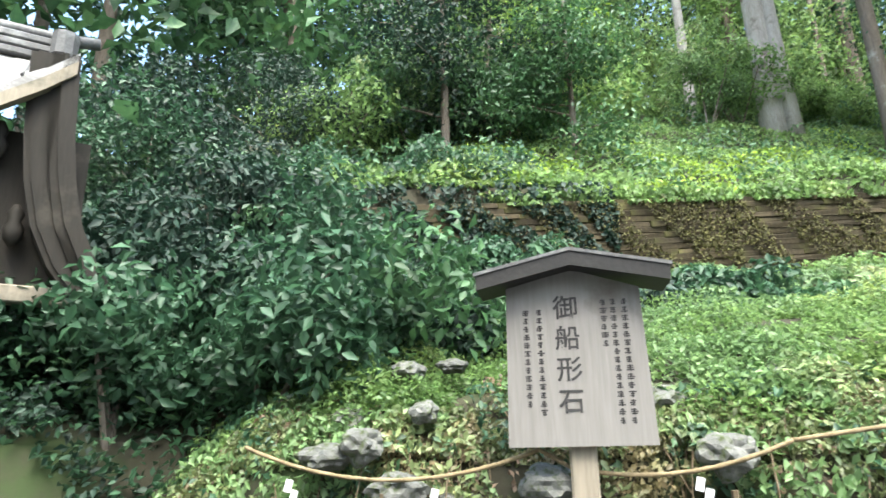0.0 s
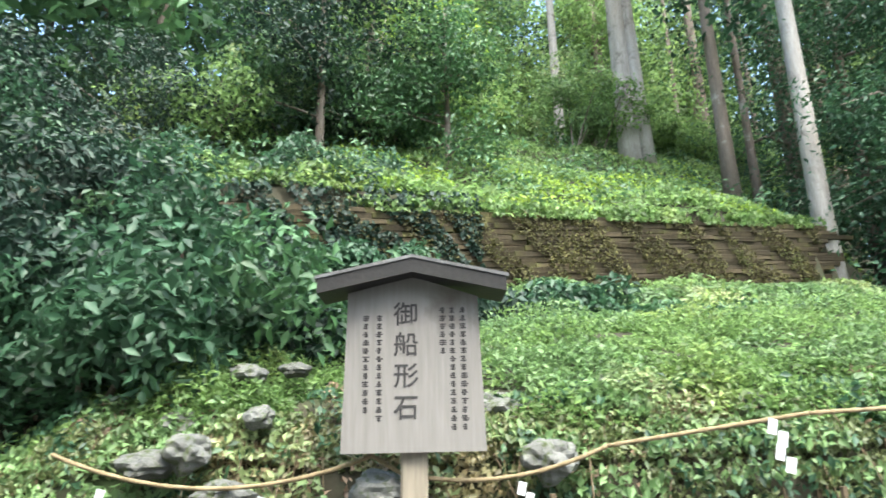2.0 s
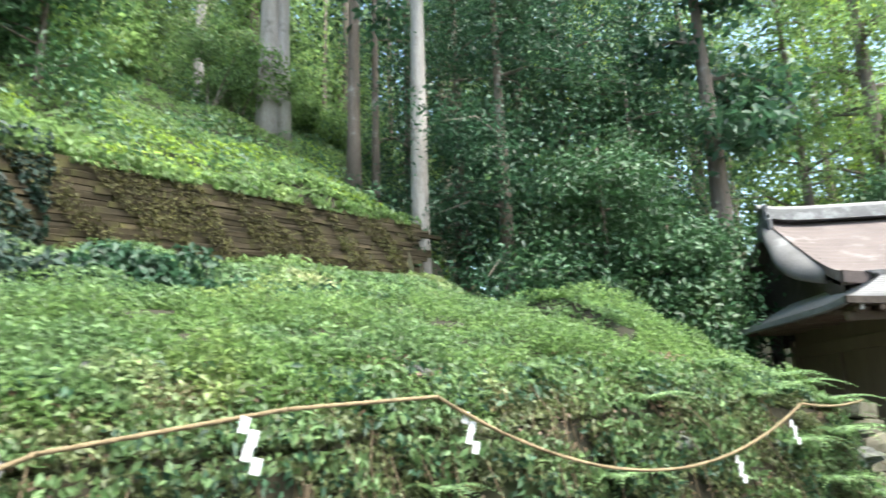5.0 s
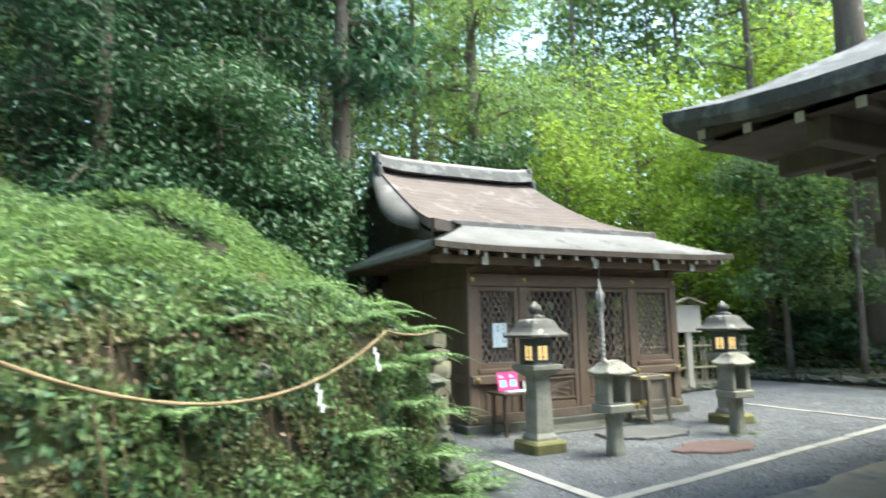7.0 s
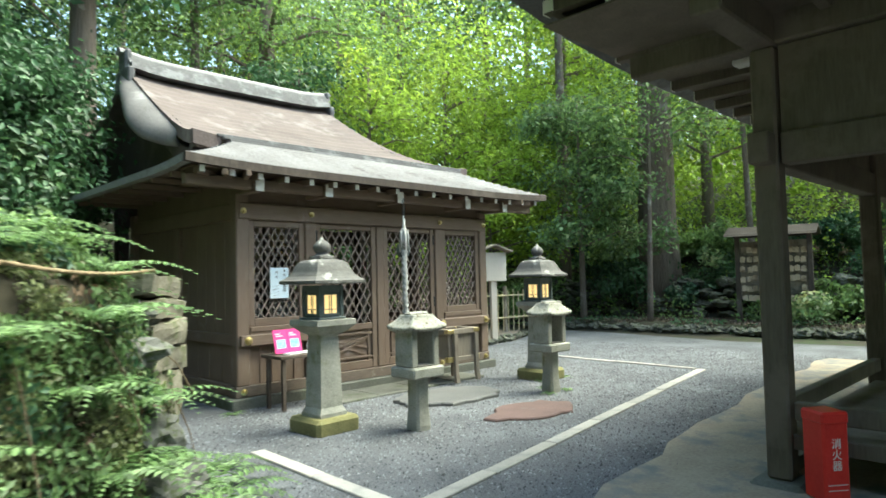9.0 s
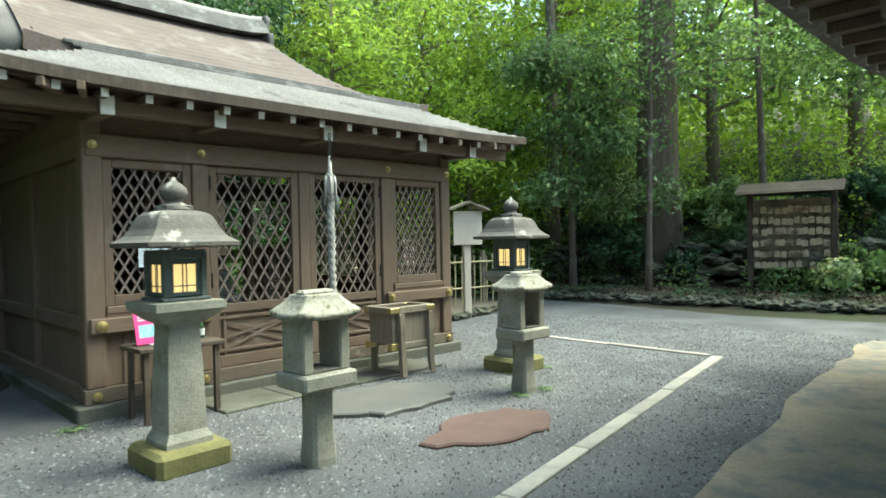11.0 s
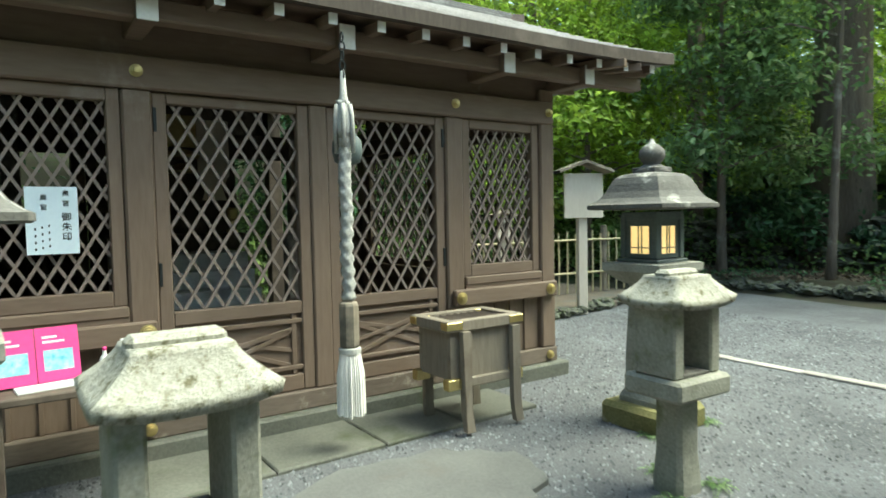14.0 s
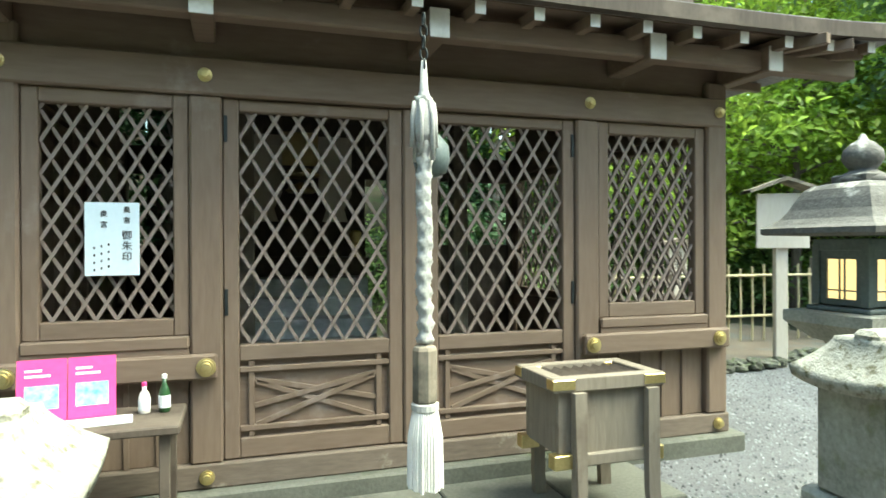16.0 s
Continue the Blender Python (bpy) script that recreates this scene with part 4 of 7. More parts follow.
# ---- side table with leaflets and bottles ----
tb = thing("side_table", (-0.38, -0.42, 0.0), "small dark wooden side table before the hall", "table")
part("tabletop", boxm(-0.36, 0.3, -0.2, 0.2, 0.54, 0.575, 0.006), DARKWOOD, tb)
for x in (-0.3, 0.24):
    for y in (-0.15, 0.15):
        part("leg", boxm(x - 0.02, x + 0.02, y - 0.02, y + 0.02, 0, 0.54, 0.003), DARKWOOD, tb)
lf = thing("leaflet_stand", (-0.52, -0.42, 0.585), "pink leaflets with blue pictures leaning on the table", "leaflet", rz=8)
for k in (-1, 1):
    m = pose(0.09 * k, 0, 0.0, -12, 0, 0)
    pk = part("leaflet", boxm(-0.088, 0.088, -0.004, 0.004, 0.0, 0.25, 0.0, m), PINK, lf)
    part("picture", boxm(-0.06, 0.06, -0.006, -0.0045, 0.05, 0.145, 0.0, m), CYAN, pk, "blue picture on the leaflet")
    for j in range(2):
        part("text_bar", boxm(-0.06, 0.0 + 0.03 * j, -0.006, -0.0045, 0.2 - 0.022 * j, 0.21 - 0.022 * j, 0.0, m), PAPER, pk, "pale line of print")
part("stack", boxm(-0.1, 0.24, -0.13, -0.03, -0.008, 0.004, 0.0), PAPER, lf, "white papers lying flat")


def bottle(x, y, material, cap, label, h=0.13):
    b = thing("bottle", (x, y, 0.576), label, "bottle", "bottles on the table")
    part("glass", lathe(bmesh.new(), [(0.022, 0), (0.024, 0.004), (0.024, h * 0.5), (0.018, h * 0.66), (0.009, h * 0.75), (0.009, h * 0.9)], 14), material, b, "", True)
    part("cap", lathe(bmesh.new(), [(0.011, h * 0.9), (0.011, h), (0.008, h + 0.003)], 12), cap, b)
    part("sticker", lathe(bmesh.new(), [(0.0246, h * 0.12), (0.0248, h * 0.125), (0.0248, h * 0.45), (0.0246, h * 0.455)], 14), PAPER, b)


bottle(-0.24, -0.36, WHITE, PINK, "small white plastic bottle with pink label")
bottle(-0.16, -0.36, GLASSY, WHITE, "small dark green glass bottle with pale label", 0.16)

# ---- stone lanterns ----
def flared_roof(half, z0, z1, top, curve=2.0, n=9, lift=0.04, seg=8):
    """Square stone roof with swept edges: rows from eave to top."""
    bm = bmesh.new()
    rows = []
    for i in range(n + 1):
        t = i / n
        h = top + (half - top) * (1 - t) ** curve
        row = []
        for side in range(4):
            for k in range(seg):
                u = -1 + 2 * k / seg
                x, y = h * u, -h
                z = z0 + (z1 - z0) * t + lift * abs(u) ** 3 * (1 - t)
                c, s = math.cos(side * math.pi / 2), math.sin(side * math.pi / 2)
                row.append((x * c - y * s, x * s + y * c, z))
        row.append(row[0])
        rows.append(row)
    loft(bm, rows, False)
    lowr = [(x * 0.97, y * 0.97, z - 0.03) for x, y, z in rows[0]]
    inner = [(x * 0.4, y * 0.4, z0 + 0.015) for x, y, z in rows[0]]
    loft(bm, [rows[0], lowr, inner], False)
    bmesh.ops.remove_doubles(bm, verts=bm.verts, dist=0.0005)
    bmesh.ops.holes_fill(bm, edges=bm.edges)
    return bm


def stone_lantern(x, y, rz, hgt, label):
    L = thing("stone_lantern", (x, y, 0), label, "lantern", "stone lanterns before the hall", rz=rz)
    k = hgt / 1.72
    part("base", boxm(-0.23, 0.23, -0.23, 0.23, -0.02, 0.14 * k, 0.03), MOSS, L, "mossy stone base")
    bm = bmesh.new()
    lathe(bm, [(0.15, 0.14 * k), (0.148, 0.17 * k), (0.122, 0.22 * k), (0.115, 0.5 * k), (0.1, 0.84 * k), (0.11, 0.86 * k)], 24, 0.85)
    part("shaft", bm, STONE, L, "weathered square stone shaft")
    bm = bmesh.new()
    lathe(bm, [(0.12, 0.86 * k), (0.15, 0.88 * k), (0.205, 0.93 * k), (0.215, 0.94 * k), (0.215, 0.985 * k), (0.19, 0.99 * k)], 24, 0.95)
    part("platform", bm, STONE, L)
    part("platform_step", boxm(-0.15, 0.15, -0.15, 0.15, 0.988 * k, 1.01 * k, 0.006), BRONZE, L)
    fb = part("fire_box", boxm(-0.105, 0.105, -0.105, 0.105, 1.01 * k, 1.03 * k, 0.003), BRONZE, L, "dark fire box with lit paper windows")
    z0, z1 = 1.03 * k, 1.24 * k
    for sx in (-1, 1):
        for sy in (-1, 1):
            part("corner_post", boxm(sx * 0.115 - 0.018, sx * 0.115 + 0.018, sy * 0.115 - 0.018, sy * 0.115 + 0.018, z0 - 0.015, z1 + 0.03, 0.002), BRONZE, fb)
    part("box_top", boxm(-0.13, 0.13, -0.13, 0.13, z1, z1 + 0.05, 0.003), BRONZE, fb)
    for s in range(4):
        m = Matrix.Rotation(s * math.pi / 2, 4, "Z")
        part("paper_window", boxm(-0.098, 0.098, -0.112, -0.109, z0, z1, 0.0, m), GLOW, fb, "lit warm paper pane")
        for xx in (-0.012, 0.012):
            part("bar", boxm(xx - 0.003, xx + 0.003, -0.118, -0.1125, z0, z1, 0.0, m), BRONZE, fb)
        part("bar", boxm(-0.098, 0.098, -0.118, -0.1125, z0 + 0.045, z0 + 0.051, 0.0, m), BRONZE, fb)
        for xx in (-0.084, 0.084):
            part("jamb", boxm(xx - 0.015, xx + 0.015, -0.121, -0.1125, z0 + 0.012, z1, 0.0, m), BRONZE, fb)
        part("header", boxm(-0.069, 0.069, -0.12, -0.1125, z1 - 0.035, z1, 0.0, m), BRONZE, fb)
        part("rail", boxm(-0.1, 0.1, -0.122, -0.1, z0 - 0.012, z0 + 0.012, 0.0, m), BRONZE, fb)
    bm = bmesh.new()
    lathe(bm, [(0.1, 1.30 * k), (0.30, 1.305 * k), (0.312, 1.312 * k), (0.312, 1.334 * k), (0.285, 1.347 * k), (0.25, 1.372 * k), (0.222, 1.41 * k), (0.2, 1.455 * k), (0.178, 1.492 * k), (0.148, 1.512 * k), (0.1, 1.522 * k)], 24, 0.6)
    part("roof", bm, STONE_ROOF, L, "lichen-spotted bell-shaped stone roof")
    part("collar", lathe(bmesh.new(), [(0.088, 1.518 * k), (0.09, 1.55 * k), (0.078, 1.556 * k)], 24, 0.7), STONE_ROOF, L)
    bm = bmesh.new()
    lathe(bm, [(0.1, 1.515 * k), (0.105, 1.53 * k), (0.09, 1.55 * k), (0.065, 1.565 * k), (0.05, 1.575 * k), (0.066, 1.595 * k), (0.08, 1.62 * k), (0.074, 1.655 * k), (0.045, 1.685 * k), (0.02, 1.70 * k), (0.008, 1.725 * k)], 24)
    part("finial", bm, STONE_ROOF, L, "onion-shaped stone finial", True)
    return L


stone_lantern(-0.86, -1.56, 2, 1.73, "tall lit stone lantern with mossy base on the gravel")
stone_lantern(2.66, -1.33, 0, 1.75, "tall lit stone lantern standing by the gravel court")


def small_lantern(x, y, rz, label, s=1.0):
    L = thing("low_stone_lantern", (x, y, 0), label, "lantern", "low stone lanterns", rz=rz)
    bm = bmesh.new()
    lathe(bm, [(0.085, -0.02), (0.088, 0.05), (0.075, 0.2), (0.075, 0.46 * s)], 20, 0.9)
    part("post", bm, STONE, L, "square stone post with moss")
    part("tray", boxm(-0.185, 0.185, -0.16, 0.16, 0.47 * s, 0.565 * s, 0.014), STONE, L)
    for sx in (-1, 1):
        part("side_stone", boxm(sx * 0.128 - 0.036, sx * 0.128 + 0.036, -0.115, 0.115, 0.565 * s, 0.9 * s, 0.01), STONE, L)
    part("shelf", boxm(-0.091, 0.091, -0.11, 0.11, 0.566 * s, 0.58 * s, 0.003), STONE_ROOF, L)
    bm = flared_roof(0.208, 0.905 * s, 1.02 * s, 0.115, 1.45, 9, 0.022)
    for v in bm.verts:
        v.co.y *= 0.82
    part("roof", bm, PALE_ROOF, L, "pale lichen-stained curved stone roof", True)
    part("ridge", boxm(-0.115, 0.115, -0.04, 0.04, 1.005 * s, 1.045 * s, 0.014), PALE_ROOF, L)
    return L


small_lantern(-0.3, -2.2, 0, "low stone lantern with pale lichen roof and open box")
small_lantern(1.93, -2.02, -2, "low stone lantern with pale roof beside the tall lantern")

# ---- small signs and bamboo fence ----
def roofed_sign(name, x, y, z, rz, w, h, zb, zt, board, label, post=0.045):
    s = thing(name, (x, y, z), label, "sign", rz=rz)
    part("post", boxm(-post, post, -post * 0.8, post * 0.8, -0.25, zb + 0.05, 0.006), OLDWOOD if board is not PALEWOOD else PALEWOOD, s)
    part("board", boxm(-w / 2, w / 2, -0.025 - post, -post * 0.8 - 0.001, zb, zt, 0.005), board, s)
    return s


def gable_cap(s, w, z, rise, depth, material, thick=0.035, cy=-0.05):
    for sx in (-1, 1):
        rows = []
        for u in (0.0, 1.0):
            x = sx * w * u
            zz = z - rise * u
            rows.append([(x, cy - depth, zz), (x, cy + depth, zz), (x, cy + depth, zz + thick), (x, cy - depth, zz + thick), (x, cy - depth, zz)])
        bm = loft(bmesh.new(), rows, False)
        bmesh.ops.holes_fill(bm, edges=bm.edges)
        part("roof_board", bm, material, s, "small sloping roof board")


sg = roofed_sign("roofed_sign", 5.58, 1.98, 0.0, -25, 0.52, 0.6, 1.25, 1.82, PALEWOOD, "pale wooden notice board with a small gabled roof", 0.06)
gable_cap(sg, 0.36, 1.95, 0.13, 0.16, OLDWOOD)
sg2 = roofed_sign("name_post", 4.55, 2.35, 0.0, -10, 0.2, 0.3, 0.98, 1.26, PALEWOOD, "small roofed wooden name post by the fence", 0.05)
gable_cap(sg2, 0.16, 1.33, 0.05, 0.09, OLDWOOD)
for k, ch in enumerate("鏡池"):
    writing(ch, 0.09, sg2, (0.0, -0.077, 1.17 - 0.1 * k), INK)

fence = thing("bamboo_fence", (4.2, 3.2, 0.1), "low bamboo fence with thin upright canes", "fence", rz=-4)
for k in range(26):
    x = k * 0.17
    part("cane", tube(bmesh.new(), [(x, 0, 0), (x + 0.01, 0, 0.5), (x, 0, 0.92 + 0.03 * math.sin(k * 2.1))], 0.013, 6), CANE, fence)
for z in (0.3, 0.8):
    part("rail", tube(bmesh.new(), [(-0.1, -0.025, z), (2.2, -0.025, z + 0.01), (4.4, -0.025, z)], 0.018, 6), CANE, fence)
for x in (0.0, 1.5, 3.0, 4.35):
    part("fence_post", tube(bmesh.new(), [(x, 0.04, -0.1), (x, 0.04, 1.02)], 0.05, 8), OLDWOOD, fence)


slab("litter_bed", rough_outline([(4.35, 2.12), (5.4, 2.0), (6.6, 2.15), (7.6, 2.9), (7.4, 4.6), (4.35, 4.6)], 0.06, 14), -0.05, 0.09, LITTERBED,
     "brown leaf litter and gravel bed behind mossy stones", "bed", "structure")
LOW_EDGE = [(4.42 + 0.19 * k, 2.02 - 0.1 * math.sin(k * 0.45) + 0.012 * max(0, k - 8) ** 2) for k in range(16)]

# ---- plaque rack ----
def plaque_rack():
    r = thing("plaque_rack", (11.0, -1.5, 0.25), "roofed wooden rack hung with many votive plaques", "rack", rz=-80)
    for x in (-0.72, 0.72):
        part("post", boxm(x - 0.05, x + 0.05, -0.05, 0.05, -0.2, 1.9, 0.006), DARKWOOD, r)
    part("backboard", boxm(-0.67, 0.67, 0.01, 0.03, 0.45, 1.75, 0.0), OLDWOOD, r)
    rows = []
    for y, z in ((-0.55, 1.85), (-0.5, 1.9), (0.0, 2.08), (0.5, 1.9), (0.5, 1.85), (0.0, 2.03)):
        rows.append([(x, y, z) for x in np.linspace(-0.9, 0.9, 3)])
    part("roof", loft(bmesh.new(), rows), DARKWOOD, r, "dark shingled rack roof")
    rnd = random.Random(8)
    for j in range(6):
        part("rail", boxm(-0.67, 0.67, -0.03, 0.0, 0.58 + j * 0.21, 0.60 + j * 0.21, 0.0), OLDWOOD, r)
        for k in range(11):
            if rnd.random() < 0.12:
                continue
            x, z = -0.6 + k * 0.12 + rnd.uniform(-0.02, 0.02), 0.5 + j * 0.21 + rnd.uniform(-0.02, 0.02)
            bm = bmesh.new()
            m = Matrix.Translation((x, -0.05 - rnd.uniform(0, 0.02), z)) @ Matrix.Rotation(radians(rnd.uniform(-9, 9)), 4, "Y")
            pts = [(-0.052, -0.07), (0.052, -0.07), (0.052, 0.04), (0.0, 0.065), (-0.052, 0.04)]
            va = [bm.verts.new(m @ Vector((px, 0, pz))) for px, pz in pts]
            vb = [bm.verts.new(m @ Vector((px, 0.008, pz))) for px, pz in pts]
            bm.faces.new(va)
            bm.faces.new(vb[::-1])
            for q in range(5):
                bm.faces.new((va[q], va[(q + 1) % 5], vb[(q + 1) % 5], vb[q]))
            part("plaque", bm, PLAQUEWOOD, r)


plaque_rack()

# ---- open pavilion beside the path ----
PX, PY = 0.16, -5.06
pav = thing("pavilion", (PX, PY, 0), "dark open wooden pavilion with deep eaves and railing", "pavilion")


def pavilion():
    p = pav
    W_, D_ = 5.2, 5.2
    for i in range(3):
        for j in range(3):
            if i == 1 and j == 1:
                continue
            x, y = i * W_ / 2, -j * D_ / 2
            part("footing", boxm(x - 0.16, x + 0.16, y - 0.16, y + 0.16, -0.02, 0.05, 0.03), STEPSTONE, p)
            part("post", boxm(x - 0.073, x + 0.073, y - 0.073, y + 0.073, 0.05, 2.75, 0.015), PAVWOOD, p)
    for y in (0, -D_):
        part("beam", boxm(-0.2, W_ + 0.2, y - 0.062, y + 0.062, 2.0, 2.2, 0.01), PAVWOOD, p)
        part("top_beam", boxm(-0.9, W_ + 0.9, y - 0.09, y + 0.09, 2.75, 2.95, 0.012), PAVWOOD, p)
        part("wall_panel", boxm(0.09, W_ - 0.09, y - 0.03, y + 0.03, 2.2, 2.75, 0.0), PAVWOOD, p)
    for x in (0, W_):
        part("beam", boxm(x - 0.068, x + 0.068, -D_ + 0.09, -0.09, 2.0, 2.2, 0.01), PAVWOOD, p)
        part("top_beam", boxm(x - 0.088, x + 0.088, -D_ - 0.9, 0.9, 2.76, 2.96, 0.012), PAVWOOD, p)
        part("wall_panel", boxm(x - 0.03, x + 0.03, -D_ + 0.09, -0.09, 2.2, 2.75, 0.0), PAVWOOD, p)
    for x, y in ((0, 0),):
        part("bracket", boxm(0.38, 0.5, 0.1, 0.35, 2.82, 3.1, 0.01), WHITE, p, "pale end of the bracket beam")
        part("bracket_beam", boxm(0.385, 0.495, -0.4, 0.1, 2.83, 3.09, 0.01), PAVWOOD, p)
    # floor deck and rails
    part("deck", boxm(-0.02, W_ + 0.02, -D_ - 0.02, 0.02, 0.24, 0.33, 0.006), PAVWOOD, p)
    part("deck_apron", boxm(0.09, W_ - 0.09, -0.03, 0.03, 0.05, 0.14, 0.004), PAVWOOD, p)
    part("rail", boxm(0.09, W_ - 0.09, -0.035, 0.035, 0.42, 0.53, 0.006), PAVWOOD, p)
    part("rail", boxm(-0.034, 0.034, -D_ + 0.09, -0.09, 0.42, 0.53, 0.006), PAVWOOD, p)
    # roof
    cx, cy, hw = W_ / 2, -D_ / 2, W_ / 2 + 1.2
    rows = []
    prof = []
    for k in range(14):
        t = k / 13
        prof.append((hw * (1 - t) + 0.25 * t, 3.1 + 2.4 * t ** 1.35 + (0.012 if k % 2 else 0)))
    prof += [(0.25, 5.3), (hw * 0.55, 3.62), (hw - 0.25, 2.98), (hw - 0.05, 2.93), (hw, 3.0)]
    for h, z in prof:
        row = []
        for side in range(4):
            for q in range(12):
                u = -1 + q / 6
                lift = 0.2 * abs(u) ** 4 * (h / hw) ** 2
                x, y = h * u, -h
                c, s = math.cos(side * math.pi / 2), math.sin(side * math.pi / 2)
                row.append((cx + x * c - y * s, cy + x * s + y * c, z + lift))
        row.append(row[0])
        rows.append(row)
    bm = bmesh.new()
    loft(bm, rows + [rows[0]], False)
    bmesh.ops.remove_doubles(bm, verts=bm.verts, dist=0.0005)
    part("roof", bm, TILE, p, "dark grey shingled roof with dark underside")
    part("soffit", boxm(-1.0, W_ + 1.0, -D_ - 1.0, 1.0, 2.94, 2.95, 0.0), PAVWOOD, p)
    for k in range(17):
        v = -0.95 + k * (W_ + 1.9) / 16
        up = 0.22 * abs((v - cx) / (hw)) ** 4
        part("rafter", boxm(v - 0.035, v + 0.035, 0.0, 1.0, 2.855 + up, 2.935 + up, 0.004), PAVWOOD, p)
        part("rafter_tip", boxm(v - 0.036, v + 0.036, 1.0, 1.008, 2.854 + up, 2.936 + up, 0.0), WHITE, p, "pale rafter tip")
        part("rafter", boxm(-1.0, 0.0, -v - 0.035, -v + 0.035, 2.857 + up, 2.933 + up, 0.004), PAVWOOD, p)
        part("rafter_tip", boxm(-1.008, -1.0, -v - 0.036, -v + 0.036, 2.856 + up, 2.934 + up, 0.0), WHITE, p)
    # rear screen of the pavilion, half dark
    for k in range(5):
        x = 1.0 + 0.9 * k
        part("screen_post", boxm(x - 0.035, x + 0.035, -D_ + 0.2, -D_ + 0.27, 0.33, 2.0, 0.004), PAVWOOD, p)


pavilion()
slab("earth_floor", rough_outline([(-0.95, -4.35), (1.4, -3.95), (4.6, -3.72), (6.6, -3.6), (6.6, -12), (-0.95, -12)], 0.06, 9, 6), -0.03, 0.02, EARTH,
     "trodden pale earth floor round the pavilion", "floor", "structure", 0.006)

ext = thing("extinguisher_box", (0.02, -5.34, 0.02), "red metal fire extinguisher box with white lettering", "box", rz=-38)
part("case", boxm(-0.08, 0.08, -0.09, 0.09, 0.0, 0.5, 0.012), RED, ext)
part("lid", boxm(-0.085, 0.085, -0.094, 0.094, 0.44, 0.51, 0.012), RED, ext)
for k, ch in enumerate("消火器"):
    writing(ch, 0.062, ext, (0.0, -0.0905, 0.33 - 0.062 * k), WHITE)
part("text_bar", boxm(-0.06, 0.06, -0.0915, -0.0903, 0.10, 0.105, 0), WHITE, ext)
part("text_bar", boxm(-0.06, 0.06, -0.0915, -0.0903, 0.07, 0.075, 0), WHITE, ext)
part("sensor", boxm(PX - 0.025, PX + 0.025, PY + 0.0735, PY + 0.085, 0.33, 0.44, 0.004), WHITE, None)
bpy.data.objects["sensor"].name = "door_counter"
tagged(bpy.data.objects["door_counter"], "small white plastic tag on the pavilion post", "tag")


# ---- rocks ----
def rock_mesh(seed, flat=0.7):
    rnd = random.Random(seed)
    bm = bmesh.new()
    bmesh.ops.create_icosphere(bm, subdivisions=3, radius=1.0)
    off = Vector((rnd.uniform(0, 50), rnd.uniform(0, 50), rnd.uniform(0, 50)))
    for v in bm.verts:
        d = v.co.normalized()
        k = 1 + 0.45 * noise.noise(d * 1.5 + off) + 0.2 * noise.noise(d * 3.7 + off) + 0.1 * noise.noise(d * 9 + off)
        v.co = Vector((d.x * k, d.y * k, d.z * k * flat))
    me = bpy.data.meshes.new("rock")
    bm.to_mesh(me)
    bm.free()
    me.materials.append(ROCK)
    return me


ROCKS = [rock_mesh(k, 0.55 + 0.08 * k) for k in range(5)]


def rock(x, y, z, s, rz, label, k=0, parent=None, name="rock", group=""):
    ob = new(name, ROCKS[k % 5])
    ob.matrix_basis = pose(x, y, z, 0, 0, rz) @ Matrix.Diagonal((s, s * 0.8, s * 0.8, 1))
    if parent:
        ob.parent = parent
    else:
        tagged(ob, label, "rock", group)
    return ob


# ---- mossy retaining wall on the slope ----
def retaining_wall():
    w = thing("retaining_wall", (float(WALL_A[0]), float(WALL_A[1]), 0), "mossy brown stone retaining wall on the slope", "wall", kind="structure",
              rz=math.degrees(math.atan2(WALL_U[1], WALL_U[0])))
    core = part("core", boxm(-2.8, 11.9, -0.02, 0.5, 2.3, 4.12, 0.0), MOSSWALL, w)
    for v in core.data.vertices:
        v.co.z += 0.07 * v.co.x
    rnd = random.Random(2)
    meshes = []
    for k in range(5):
        L = 0.42 + 0.16 * k
        bm = boxm(0.0, L, -0.06, 0.06, 0.0, 0.08, 0.008)
        for v in bm.verts:
            v.co += Vector((rnd.uniform(-0.012, 0.004), rnd.uniform(-0.012, 0.012), rnd.uniform(-0.01, 0.006)))
        me = bpy.data.meshes.new("wall_stone")
        bm.to_mesh(me)
        bm.free()
        me.materials.append(MOSSWALL)
        meshes.append((L, me))
    for row in range(14):
        x = -2.6 - 0.25 * (row % 3)
        while x < 11.9:
            L, me = rnd.choice(meshes)
            ob = new("wall_stone", me)
            ob.parent = w
            ob.matrix_basis = pose(x, -0.06 + rnd.uniform(-0.014, 0.014), 3.0 + row * 0.081 + 0.07 * x, rnd.uniform(-2, 2), -4.0, rnd.uniform(-1, 1))
            x += L


retaining_wall()

